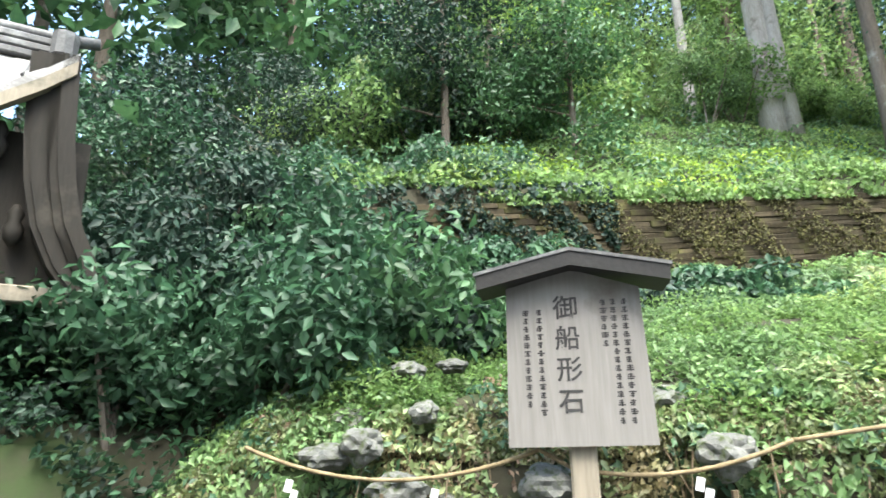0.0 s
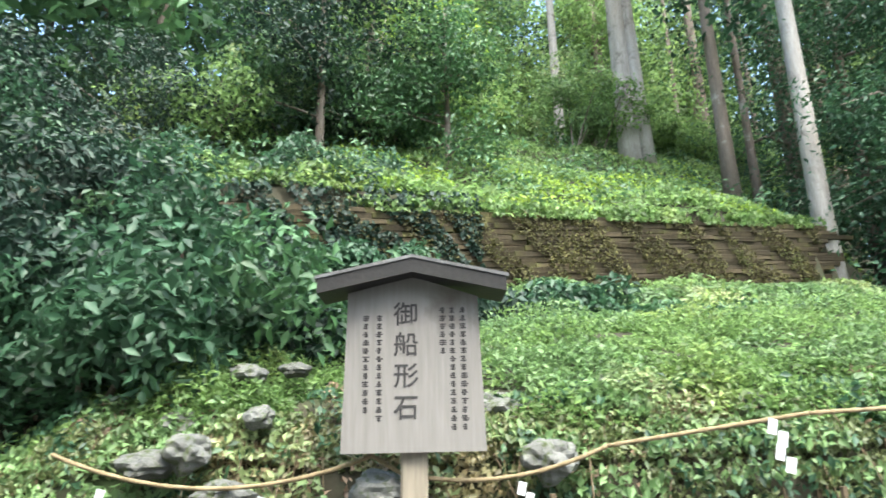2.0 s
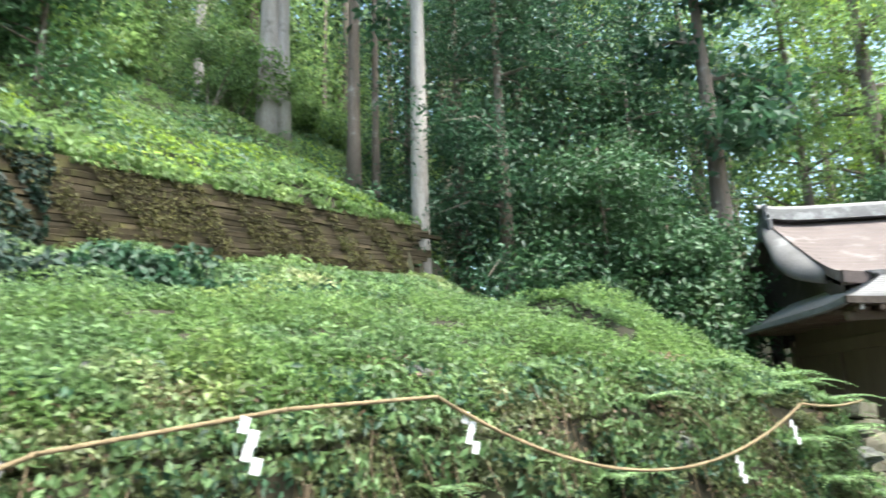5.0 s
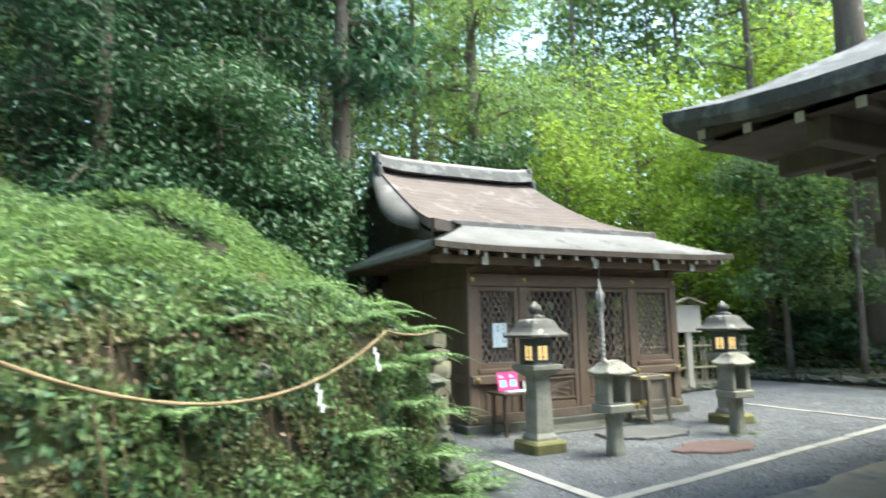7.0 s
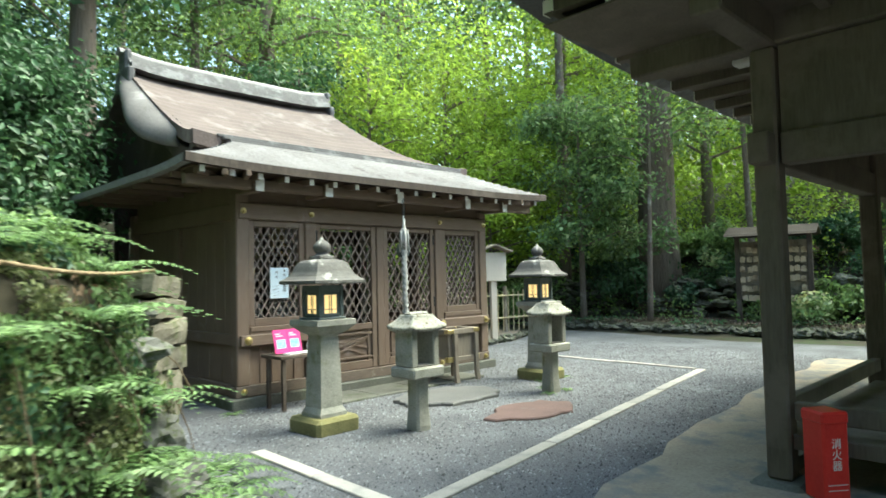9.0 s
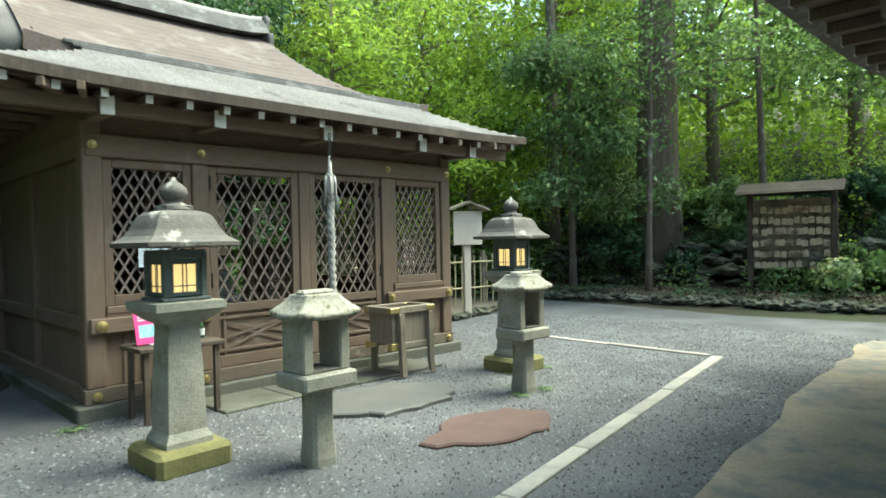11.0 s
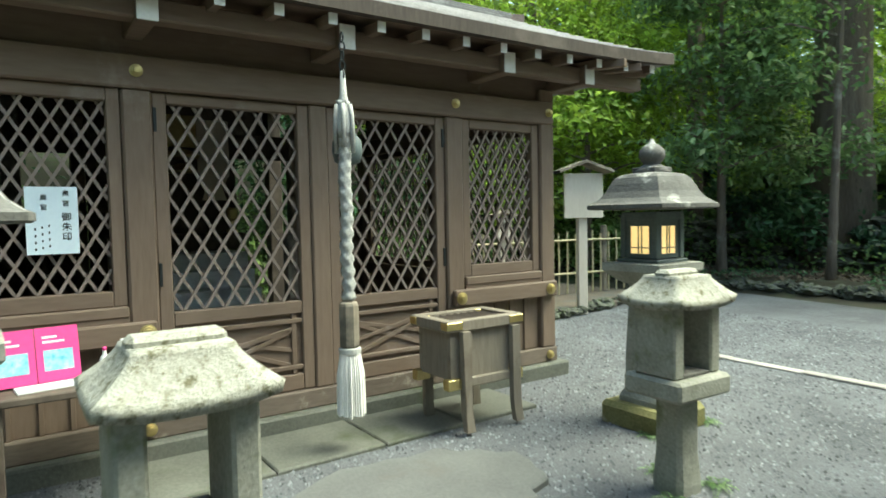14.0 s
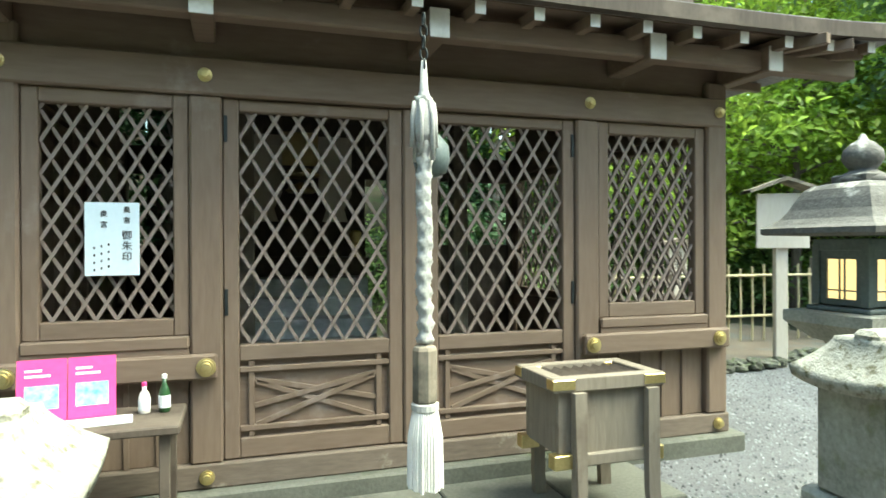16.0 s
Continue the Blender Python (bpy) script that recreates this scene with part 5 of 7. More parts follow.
# ---- the boat-shaped mound ----
def mound_grid():
    seg = np.diff(FACE, axis=0)
    ln = np.concatenate([[0], np.cumsum(np.hypot(seg[:, 0], seg[:, 1]))])
    prof = [(-0.34, 0.0), (-0.26, 0.3), (-0.2, 0.62), (-0.1, 0.92), (0.1, 1.08), (0.4, 1.2), (0.9, 1.34), (1.5, 1.48), (2.2, 1.6), (2.8, 1.62), (3.5, 1.45), (4.1, 0.9), (4.6, 0.0)]
    n = 90
    P = np.zeros((n, len(prof), 3))
    for i, t in enumerate(np.linspace(0, ln[-1], n)):
        x, y = np.interp(t, ln, FACE[:, 0]), np.interp(t, ln, FACE[:, 1])
        e = 0.4
        tx = np.interp(t + e, ln, FACE[:, 0]) - np.interp(t - e, ln, FACE[:, 0])
        ty = np.interp(t + e, ln, FACE[:, 1]) - np.interp(t - e, ln, FACE[:, 1])
        q = math.hypot(tx, ty)
        nx, ny = -ty / q, tx / q
        fr = t / ln[-1]
        top = np.interp(fr, [0, 0.08, 0.3, 0.6, 0.8, 0.93, 1.0], [1.15, 1.42, 1.42, 1.48, 1.55, 1.46, 1.30])
        close = min(1.0, fr / 0.06, (1 - fr) / 0.05) ** 0.5 if 0 < fr < 1 else 0.0
        for j, (d, h) in enumerate(prof):
            dd = d if d < 0.5 else d * (0.35 + 0.65 * close) * (0.55 if fr > 0.75 else 1.0)
            rise = np.interp(fr, [0.0, 0.7, 0.88, 0.96, 1.0], [1.0, 1.0, 0.62, 0.3, 0.15])
            z = top * (min(h, 1.0) + max(h - 1.0, 0.0) * rise) * (0.72 + 0.28 * close)
            b = 0.07 * wob(np.array(t * 1.3), np.array(d * 2.0 + h), 3.1, 1.0) + 0.05 * wob(np.array(t), np.array(h * 3), 6.3, 2.0)
            P[i, j] = (x + nx * (dd + b), y + ny * (dd + b), max(z + (float(b) * 0.6 if h > 0.5 else 0), 0.0) - (0.03 if h == 0 else 0))
    return P


MOUND = mound_grid()


def build_mound():
    n, m, _ = MOUND.shape
    i = (np.arange(n - 1)[:, None] * m + np.arange(m - 1)[None, :]).ravel()
    q = np.stack([i, i + m, i + m + 1, i + 1], 1).tolist()
    q.append(list(range(m)))
    q.append(list(range((n - 1) * m, n * m))[::-1])
    ob = part("mound", (MOUND.reshape(-1, 3).tolist(), [], q), SOIL, None, "", True)
    tagged(ob, "boat-shaped earth and stone mound overgrown with ivy and ferns", "mound", kind="structure")


build_mound()


def on_grid(P, n, j0, j1, i0=0.0, i1=1.0):
    """Random places and normals on rows j0..j1 of a grid."""
    a = RNG.uniform(i0, i1, n) * (P.shape[0] - 1.001)
    b = RNG.uniform(j0, j1, n)
    i, j = a.astype(int), np.minimum(b.astype(int), P.shape[1] - 2)
    u, v = (a - i)[:, None], (b - j)[:, None]
    p = (P[i, j] * (1 - u) + P[i + 1, j] * u) * (1 - v) + (P[i, j + 1] * (1 - u) + P[i + 1, j + 1] * u) * v
    nn = np.cross(P[i + 1, j] - P[i, j], P[i, j + 1] - P[i, j])
    nn /= np.linalg.norm(nn, axis=1)[:, None] + 1e-9
    return p, nn


def clumped(p, cell, keep, seed=1.0):
    w = wob(p[:, 0] / cell, p[:, 1] / cell + p[:, 2] / cell, 2.0, seed)
    return w > keep


def mound_plants():
    p, nn = on_grid(MOUND, 90000, 0.2, 4.0)
    nn = nn * np.sign(np.sum(nn * np.array([0.6, -0.7, 0.4]), axis=1))[:, None]
    k = clumped(p, 0.25, -0.62)
    face = leaves(p[k] + nn[k] * RNG.uniform(0.0, 0.09, (k.sum(), 1)), nn[k], RNG.uniform(0.016, 0.046, k.sum()), 0.62, 1.2)
    p2, n2 = on_grid(MOUND, 170000, 3.2, 10.0)
    n2[:] = (0.1, -0.15, 1)
    up = RNG.uniform(0.0, 1, (len(p2), 1)) ** 1.6 * np.maximum(0.02, 0.13 + 0.13 * wob(p2[:, 0], p2[:, 1], 3.1, 3.0) + 0.08 * wob(p2[:, 0], p2[:, 1], 9.0, 5.0))[:, None]
    k2 = clumped(p2, 0.4, -0.72, 4.0)
    q = p2 + np.array([0, 0, 1]) * up
    y = clumped(p2, 0.7, -0.3, 7.0)
    tagged(leafpart("ivy", [face], LEAF_MOUND), "dense mixed ivy and creepers hanging over the mound's face", "ivy", kind="stuff")
    tagged(leafpart("ground_cover", [leaves(q[k2 & ~y], n2[k2 & ~y], RNG.uniform(0.018, 0.058, (k2 & ~y).sum()), 0.55, 0.2)], LEAF_FERN),
           "low weeds and creepers on top of the mound", "ground cover", kind="stuff")
    tagged(leafpart("bright_weeds", [leaves(q[k2 & y], n2[k2 & y], RNG.uniform(0.018, 0.058, (k2 & y).sum()), 0.5, 0.2)], LEAF_LIGHT),
           "bright green weeds on top of the mound", "weeds", kind="stuff")
    for nm, m, keep, sd, cnt in (("ivy_dark", LEAF_DARK, 0.1, 11.0, 15000), ("ivy_bright", LEAF_FERN, -0.1, 13.0, 34000)):
        p4, n4 = on_grid(MOUND, cnt, 0.2, 4.4)
        n4 = n4 * np.sign(np.sum(n4 * np.array([0.6, -0.7, 0.4]), axis=1))[:, None]
        k4 = clumped(p4, 0.3, keep, sd)
        tagged(leafpart(nm, [leaves(p4[k4] + n4[k4] * RNG.uniform(0.04, 0.13, (k4.sum(), 1)), n4[k4], RNG.uniform(0.02, 0.07, k4.sum()), 0.5, 1.2)], m),
               "patches of broader leaves among the mound's ivy", "ivy", kind="stuff")
    p3, n3 = on_grid(MOUND, 8200, 0.2, 5.0)
    n3 = n3 * np.sign(np.sum(n3 * np.array([0.6, -0.7, 0.4]), axis=1))[:, None]
    k3 = clumped(p3, 0.35, 0.05, 9.0)
    tagged(leafpart("dead_leaves", [leaves(p3[k3] + n3[k3] * 0.05, n3[k3], RNG.uniform(0.025, 0.055, k3.sum()), 0.6, 1.0)], LEAF_DRY),
           "withered brown leaves caught in the ivy", "dead leaves", kind="stuff")
    # dangling stems
    bm = bmesh.new()
    rnd = random.Random(6)
    pp, pn = on_grid(MOUND, 150, 2.6, 4.0)
    for a, b in zip(pp, pn):
        b = b * np.sign(b @ np.array([0.6, -0.7, 0.4]))
        L = rnd.uniform(0.3, 0.9)
        o = Vector(a) + Vector(b) * 0.08
        lean = Vector((rnd.uniform(-0.1, 0.1), rnd.uniform(-0.1, 0.1), 0))
        out = Vector((b[0], b[1], 0)) * 0.12
        tube(bm, [o, o + out - Vector((0, 0, L * 0.5)) + lean, o + out * 1.6 - Vector((0, 0, min(L, o.z - 0.02))) + lean * 1.3], 0.004, 4)
    tagged(part("dry_stems", bm, STEM), "thin dry stems hanging from the mound", "stems", kind="stuff")


mound_plants()

rnd0 = random.Random(12)
for t, j, s in ((0.13, 4.0, 0.13), (0.2, 2.6, 0.17), (0.3, 4.5, 0.16), (0.26, 1.8, 0.2), (0.43, 4.1, 0.09), (0.12, 1.4, 0.15), (0.36, 4.8, 0.12), (0.55, 4.4, 0.1),
                (0.965, 2.2, 0.22), (0.975, 1.2, 0.25), (0.985, 3.0, 0.18), (0.95, 0.6, 0.22), (0.72, 2.6, 0.12), (0.83, 2.4, 0.11), (0.99, 0.4, 0.24)):
    a = MOUND[int(t * 89), int(j)] * (1 - j % 1) + MOUND[int(t * 89), int(j) + 1] * (j % 1)
    rock(a[0], a[1], a[2], s, rnd0.uniform(0, 180), "grey lichen-covered rock in the overgrown mound", int(t * 100), group="rocks of the mound")



def block_stone(x, y, z, L, W, H, a, seed):
    rnd = random.Random(seed)
    bm = boxm(-L / 2, L / 2, -W / 2, W / 2, -H / 2, H / 2, 0.0)
    bmesh.ops.subdivide_edges(bm, edges=bm.edges[:], cuts=3, use_grid_fill=True)
    off = Vector((rnd.uniform(0, 40), rnd.uniform(0, 40), seed))
    for v in bm.verts:
        r = Vector((v.co.x / L, v.co.y / W, v.co.z / H)) * 2
        v.co *= 1 - 0.07 * max(0.0, r.length - 1.0)
        v.co += Vector((noise.noise(v.co * 9 + off), noise.noise(v.co * 8 + off * 2), noise.noise(v.co * 9 + off * 3))) * 0.028
    ob = part("stone_block", bm, TANSTONE)
    ob.matrix_basis = pose(x, y, z, rnd.uniform(-4, 4), rnd.uniform(-5, 5), a + rnd.uniform(-9, 9))
    tagged(ob, "tan lichened stone block stacked at the end of the mound", "stone", "stacked stones")


zz = 0.22
for k, h in enumerate((0.22, 0.2, 0.15, 0.13, 0.15, 0.12, 0.13)):
    for q, f in enumerate((-0.11, 0.12) if k % 2 else (0.0,)):
        L = (0.2 if k % 2 else 0.4) + 0.02 * math.sin(3 * k + q)
        block_stone(-2.7 + 0.72 * f + 0.02 * math.sin(5 * k), -2.44 + 0.695 * f, zz + h / 2, L, 0.24, h, 44, 20 + 2 * k + q)
    zz += h + 0.012
for x, y, z, s, a, k in ((-8.86, -7.6, 1.36, 0.12, 30, 1), (-8.52, -7.42, 1.22, 0.13, 80, 2), (-8.62, -7.2, 1.56, 0.08, 10, 3), (-7.42, -6.6, 1.36, 0.12, 55, 4), (-9.0, -7.0, 1.8, 0.12, 120, 0), (-8.8, -6.85, 1.82, 0.08, 20, 1), (-7.98, -7.05, 1.25, 0.13, 5, 2), (-8.7, -7.5, 1.42, 0.11, 95, 4)):
    rock(x, y, z, s, a, "grey lichen-covered rock showing in the mound's face", k, group="rocks of the mound")


# ---- fern ----
def fern(x, y, z, size, seed, label, fronds=9, lean=(0.0, 0.0)):
    rnd = random.Random(seed)
    f = thing("fern", (x, y, z), label, "fern", "ferns")
    for q in range(fronds):
        a = 2 * math.pi * q / fronds + rnd.uniform(-0.3, 0.3)
        L = size * rnd.uniform(0.7, 1.1)
        n = 12
        v, fc = [], []
        for i in range(n):
            t = (i + 1) / n
            r = L * t
            h = L * (0.75 * t - 0.75 * t * t)
            c = Vector((math.cos(a) * r + lean[0] * t * L, math.sin(a) * r + lean[1] * t * L, h))
            side = Vector((-math.sin(a), math.cos(a), 0))
            fw = Vector((math.cos(a), math.sin(a), -0.15))
            w = L * 0.24 * (1 - t) ** 0.7 + 0.01
            for sg in (-1, 1):
                b = len(v)
                v += [c, c + side * sg * w * 0.5 + fw * L * 0.05, c + side * sg * w + fw * L * 0.02 - Vector((0, 0, w * 0.25)), c + side * sg * w * 0.5 - fw * L * 0.03]
                fc += [(b, b + 1, b + 2), (b, b + 2, b + 3)]
        part("frond", ([tuple(p) for p in v], [], fc), LEAF_FERN, f)


for k, (t, j, s) in enumerate(((0.97, 4.0, 0.42), (0.95, 3.6, 0.36), (0.6, 1.4, 0.32), (0.66, 2.2, 0.3), (0.8, 1.6, 0.34), (0.9, 1.0, 0.4), (0.86, 0.4, 0.42), (0.97, 0.3, 0.45),
                               (0.93, 0.1, 0.4), (0.75, 0.6, 0.34), (0.52, 2.4, 0.26), (0.35, 6.0, 0.26), (0.5, 5.2, 0.24), (0.62, 4.6, 0.25), (0.7, 3.4, 0.28), (0.82, 3.2, 0.3), (0.25, 0.8, 0.3), (0.15, 0.5, 0.3))):
    a = MOUND[int(t * 89), int(j)] * (1 - j % 1) + MOUND[int(t * 89), int(j) + 1] * (j % 1)
    fern(a[0] + 0.05, a[1] - 0.06, max(a[2], 0.02), s, k, "bright green fern growing from the mound", lean=(0.25, -0.3) if j < 4 else (0, 0))
for k, (t, j, s) in enumerate(((0.98, 4.4, 0.4), (0.94, 4.6, 0.42), (0.9, 4.4, 0.4), (0.87, 3.6, 0.36), (0.92, 2.6, 0.4), (0.96, 1.6, 0.38), (0.89, 1.8, 0.36), (0.84, 2.4, 0.34), (0.94, 0.9, 0.42), (0.8, 4.6, 0.34))):
    a = MOUND[int(t * 89), int(j)] * (1 - j % 1) + MOUND[int(t * 89), int(j) + 1] * (j % 1)
    fern(a[0] + 0.06, a[1] - 0.08, max(a[2], 0.02), s, 20 + k, "broad bright fern on the end of the mound", 11, (0.2, -0.25))
for k, (x, y, s) in enumerate(((-2.35, -2.75, 0.45), (-2.75, -3.0, 0.4), (-3.2, -3.35, 0.42), (-2.2, -2.35, 0.42), (-3.7, -3.8, 0.4), (-2.05, -2.0, 0.35))):
    fern(x, y, 0.02, s, 40 + k, "green fern at the foot of the mound")


# ---- straw rope with paper streamers ----
def rope_run(a, b, sag, name_label):
    r = thing("straw_rope", a, name_label, "rope", "straw rope round the mound")
    d = Vector(b) - Vector(a)
    n = 40
    pts = [d * (i / n) + Vector((0, 0, -sag * 4 * (i / n) * (1 - i / n))) for i in range(n + 1)]
    part("cord", tube(bmesh.new(), pts, 0.0085, 10, 0.5, 3), STRAW, r, "", True)
    return r


def out_from(t, h, off=0.1):
    i = int(t * 89)
    p = MOUND[i, 3]
    nx, ny = -(FACE[-1] - FACE[0])[1], (FACE[-1] - FACE[0])[0]
    q = math.hypot(nx, ny)
    return (p[0] - nx / q * off, p[1] - ny / q * off, h)


ROPE_PTS = [((-9.02, -7.92, 1.42), 0.13), ((-7.95, -7.13, 1.39), 0.0), ((-7.86, -7.05, 1.32), 0.07), ((-7.17, -6.57, 1.41), 0.0), ((-6.5, -6.12, 1.52), 0.0),
            ((-5.98, -5.6, 1.55), 0.37), ((-3.73, -3.9, 1.43), 0.03), ((-2.85, -2.9, 1.42), 0.0)]
for (a, sag), (b, _) in zip(ROPE_PTS, ROPE_PTS[1:]):
    rope_run(a, b, sag, "twisted straw rope strung along the mound")


def streamer(x, y, z, s, rz, label):
    f = thing("paper_streamer", (x, y, z), label, "streamer", "paper streamers on the rope", rz=rz)
    bm = bmesh.new()
    for k in range(4):
        dx = (0.02 if k % 2 else -0.016) * s / 0.3 + 0.006 * k
        w, h = 0.052 * s / 0.3, s / 3.6
        z0 = -k * s / 4.4
        m = Matrix.Translation((dx, -0.004 * k, z0)) @ Matrix.Rotation(radians(14), 4, "Y") @ Matrix.Rotation(radians(6 * (-1) ** k), 4, "Z")
        box(bm, -w / 2, w / 2, -0.0015, 0.0015, -h, 0, 0, m)
    part("folded_paper", bm, PAPER, f)


for x, y, z, s, rz in ((-8.83, -7.76, 1.28, 0.19, 35), (-8.3, -7.37, 1.24, 0.19, 30), (-7.45, -6.76, 1.28, 0.18, 40), (-6.62, -6.2, 1.5, 0.215, 40), (-5.87, -5.46, 1.48, 0.2, 40), (-4.33, -4.29, 1.15, 0.17, 40), (-3.87, -3.99, 1.33, 0.16, 40)):
    streamer(x + 0.02, y - 0.03, z, s, rz, "white zigzag paper streamer hanging from straw rope")

# short bamboo stakes along the mound
for k, (x, y) in enumerate(((-9.03, -7.95), (-8.9, -7.83), (-8.7, -7.69), (-8.5, -7.53), (-8.2, -7.32), (-7.36, -6.72), (-7.19, -6.6), (-6.44, -6.08))):
    st = part("bamboo_stake", tube(bmesh.new(), [(0, 0, -0.05), (0.01, 0, 1.2 + 0.05 * math.sin(k * 3))], 0.014, 6), STEM)
    st.matrix_basis = pose(x, y, 0, 0, 0, 0)
    tagged(st, "thin dry bamboo stake holding the straw rope", "stake", "bamboo stakes")

# ---- roofed explanation board ----
board = thing("explanation_board", (-7.78, -7.06, 0.0), "grey weathered wooden notice board with gabled top on a post", "sign", rz=39)


def explanation_board():
    s = board
    part("post", boxm(-0.055, 0.055, 0.0, 0.09, -0.1, 1.95, 0.01), OLDWOOD, s)
    bm = bmesh.new()
    b0, b1, t1, mid = 0.292, 0.282, 0.274, 2.12
    front = [(-b0, 1.40), (b0, 1.40), (b1, 1.75), (t1, 2.03), (0, mid), (-t1, 2.05), (-b1, 1.75)]
    va, vb = [bm.verts.new((x, -0.035, z)) for x, z in front], [bm.verts.new((x, 0.0, z)) for x, z in front]
    bm.faces.new(va)
    bm.faces.new(vb[::-1])
    for k in range(len(va)):
        bm.faces.new((va[k], va[(k + 1) % 7], vb[(k + 1) % 7], vb[k]))
    part("board", bm, GREYWOOD, s, "pale grey weathered board with dark foot stains")
    gable_cap(s, 0.39, 2.115, 0.085, 0.12, CAPWOOD, 0.06, -0.02)
    gable_cap(s, 0.4, 2.176, 0.087, 0.125, TILE, 0.014, -0.02)
    for k, ch in enumerate("御船形石"):
        writing(ch, 0.105, s, (-0.03, -0.0365, 1.95 - 0.127 * k), INK)
    rnd = random.Random(3)
    for x, z1, n in ((0.21, 1.98, 15), (0.165, 1.98, 15), (0.125, 1.98, 6), (-0.14, 1.95, 13), (-0.195, 1.95, 12)):
        for k in range(n):
            z = z1 - k * 0.034
            for q in range(3):
                w = rnd.uniform(0.008, 0.016)
                zz = z - q * 0.008
                part("ink_mark", boxm(x - w, x + w * rnd.uniform(0.4, 1), -0.0362, -0.0352, zz - 0.003, zz + 0.0018, 0), INK, s)
            part("ink_mark", boxm(x - 0.003, x + 0.002, -0.0362, -0.0352, z - 0.022, z + 0.004, 0), INK, s)


explanation_board()


# ---- small neighbouring shrine ----
def side_shrine():
    s = thing("side_shrine", (-10.55, -8.6, -0.04), "small old wooden shrine with a pale ribbed curved roof", "shrine", rz=79.8)
    verge = [(0.0, 4.0), (0.015, 3.7), (0.035, 3.4), (0.075, 3.1), (0.15, 2.8), (0.27, 2.55), (0.4, 2.38)]
    for k, (d0, d1, y, m) in enumerate(((-0.05, 0.03, 0.0, OLDDARK), (-0.11, -0.052, 0.03, OLDDARK), (-0.2, -0.112, 0.05, OLDDARK), (-0.24, -0.202, 0.07, OLDDARK))):
        rows = [[(x + d0 - 0.02, y, z), (x + d1, y, z), (x + d1, y + 1.6, z), (x + d0 - 0.02, y + 1.6, z), (x + d0 - 0.02, y, z)] for x, z in verge]
        bm = loft(bmesh.new(), rows, False)
        bmesh.ops.holes_fill(bm, edges=bm.edges)
        part("bargeboard", bm, m, s, "curved bargeboard of the gable")
    low = [(0.02, 4.02), (-0.15, 3.86), (-0.4, 3.66), (-0.8, 3.45), (-1.6, 3.2)]
    rows = [[(x, 0.0, z), (x - 0.03, 0.5, z + (4.3 - z) * 0.55), (x - 0.05, 1.0, 4.42), (x - 0.05, 1.0, 4.36), (x - 0.02, 0.5, z + (4.3 - z) * 0.5), (x, 0.0, z - 0.07), (x, 0.0, z)] for x, z in low]
    bm = loft(bmesh.new(), rows, False)
    bmesh.ops.holes_fill(bm, edges=bm.edges)
    part("roof", bm, SKIRT, s, "pale weathered ribbed roof")
    for k in range(7):
        t = k / 6
        x = -0.03 - 1.5 * t
        z = float(np.interp(-x, [-a for a, b in low], [b for a, b in low]))
        part("roof_rib", tube(bmesh.new(), [(x, -0.005, z + 0.012), (x - 0.03, 0.5, z + (4.3 - z) * 0.55 + 0.012), (x - 0.05, 1.0, 4.43)], 0.012, 5), TILE, s)
    rows = [[(x, -0.02, z - 0.07), (x, 0.06, z - 0.07), (x, 0.06, z - 0.17), (x, -0.02, z - 0.17), (x, -0.02, z - 0.07)] for x, z in low]
    part("eave_board", loft(bmesh.new(), rows, False), OLDWOOD, s, "worn edge board under the roof")
    for k in range(3):
        part("ridge_course", boxm(-1.6, 0.0 - 0.04 * k, 0.9, 1.1, 4.4 + 0.07 * k, 4.46 + 0.07 * k, 0.01), TILE, s)
    part("ridge_tile", tube(bmesh.new(), [(-1.6, 1.0, 4.66), (-0.2, 1.0, 4.66), (0.12, 1.0, 4.7)], 0.05, 10), TILE, s, "", True)
    part("ridge_end", tube(bmesh.new(), [(-0.12, 0.85, 4.42), (-0.12, 0.85, 4.62)], 0.1, 10), TILE, s)
    part("gable_wall", boxm(-1.6, 0.16, 0.3, 0.36, 2.4, 3.5, 0.0), OLDDARK, s)
    for x, z in ((-0.36, 3.35), (-0.2, 2.8)):
        bm = bmesh.new()
        lathe(bm, [(0.01, z - 0.12), (0.05, z - 0.07), (0.06, z), (0.035, z + 0.05), (0.05, z + 0.1), (0.02, z + 0.16)], 10, cx=x, cy=0.2)
        part("pendant", bm, OLDDARK, s, "carved wooden gable pendant", True)
    part("tie_beam", boxm(-1.6, 0.2, 0.16, 0.3, 2.33, 2.44, 0.01), OLDWOOD, s)
    for x, y in ((-0.42, 0.3), (-1.5, 0.3), (-0.42, 1.6), (-1.5, 1.6)):
        part("post", boxm(x - 0.06, x + 0.06, y - 0.06, y + 0.06, 0.1, 2.36, 0.01), OLDWOOD, s)
    for z in (0.95, 1.12):
        part("rail", boxm(-1.6, -0.3, 0.2, 0.28, z, z + 0.07, 0.006), OLDWOOD, s)
    part("body", boxm(-1.5, -0.5, 0.6, 1.5, 0.2, 2.4, 0.01), OLDDARK, s)
    part("base", boxm(-1.7, -0.25, 0.1, 1.8, 0.1, 0.36, 0.02), STEPSTONE, s)


side_shrine()


# ---- plants on the slope ----
def surface_points(n, s0, s1, a0, a1):
    s, a = RNG.uniform(s0, s1, n), RNG.uniform(a0, a1, n)
    x = WALL_A[0] + WALL_N[0] * s + WALL_U[0] * a
    y = WALL_A[1] + WALL_N[1] * s + WALL_U[1] * a
    return np.stack([x, y, ground_z(x, y)], 1)


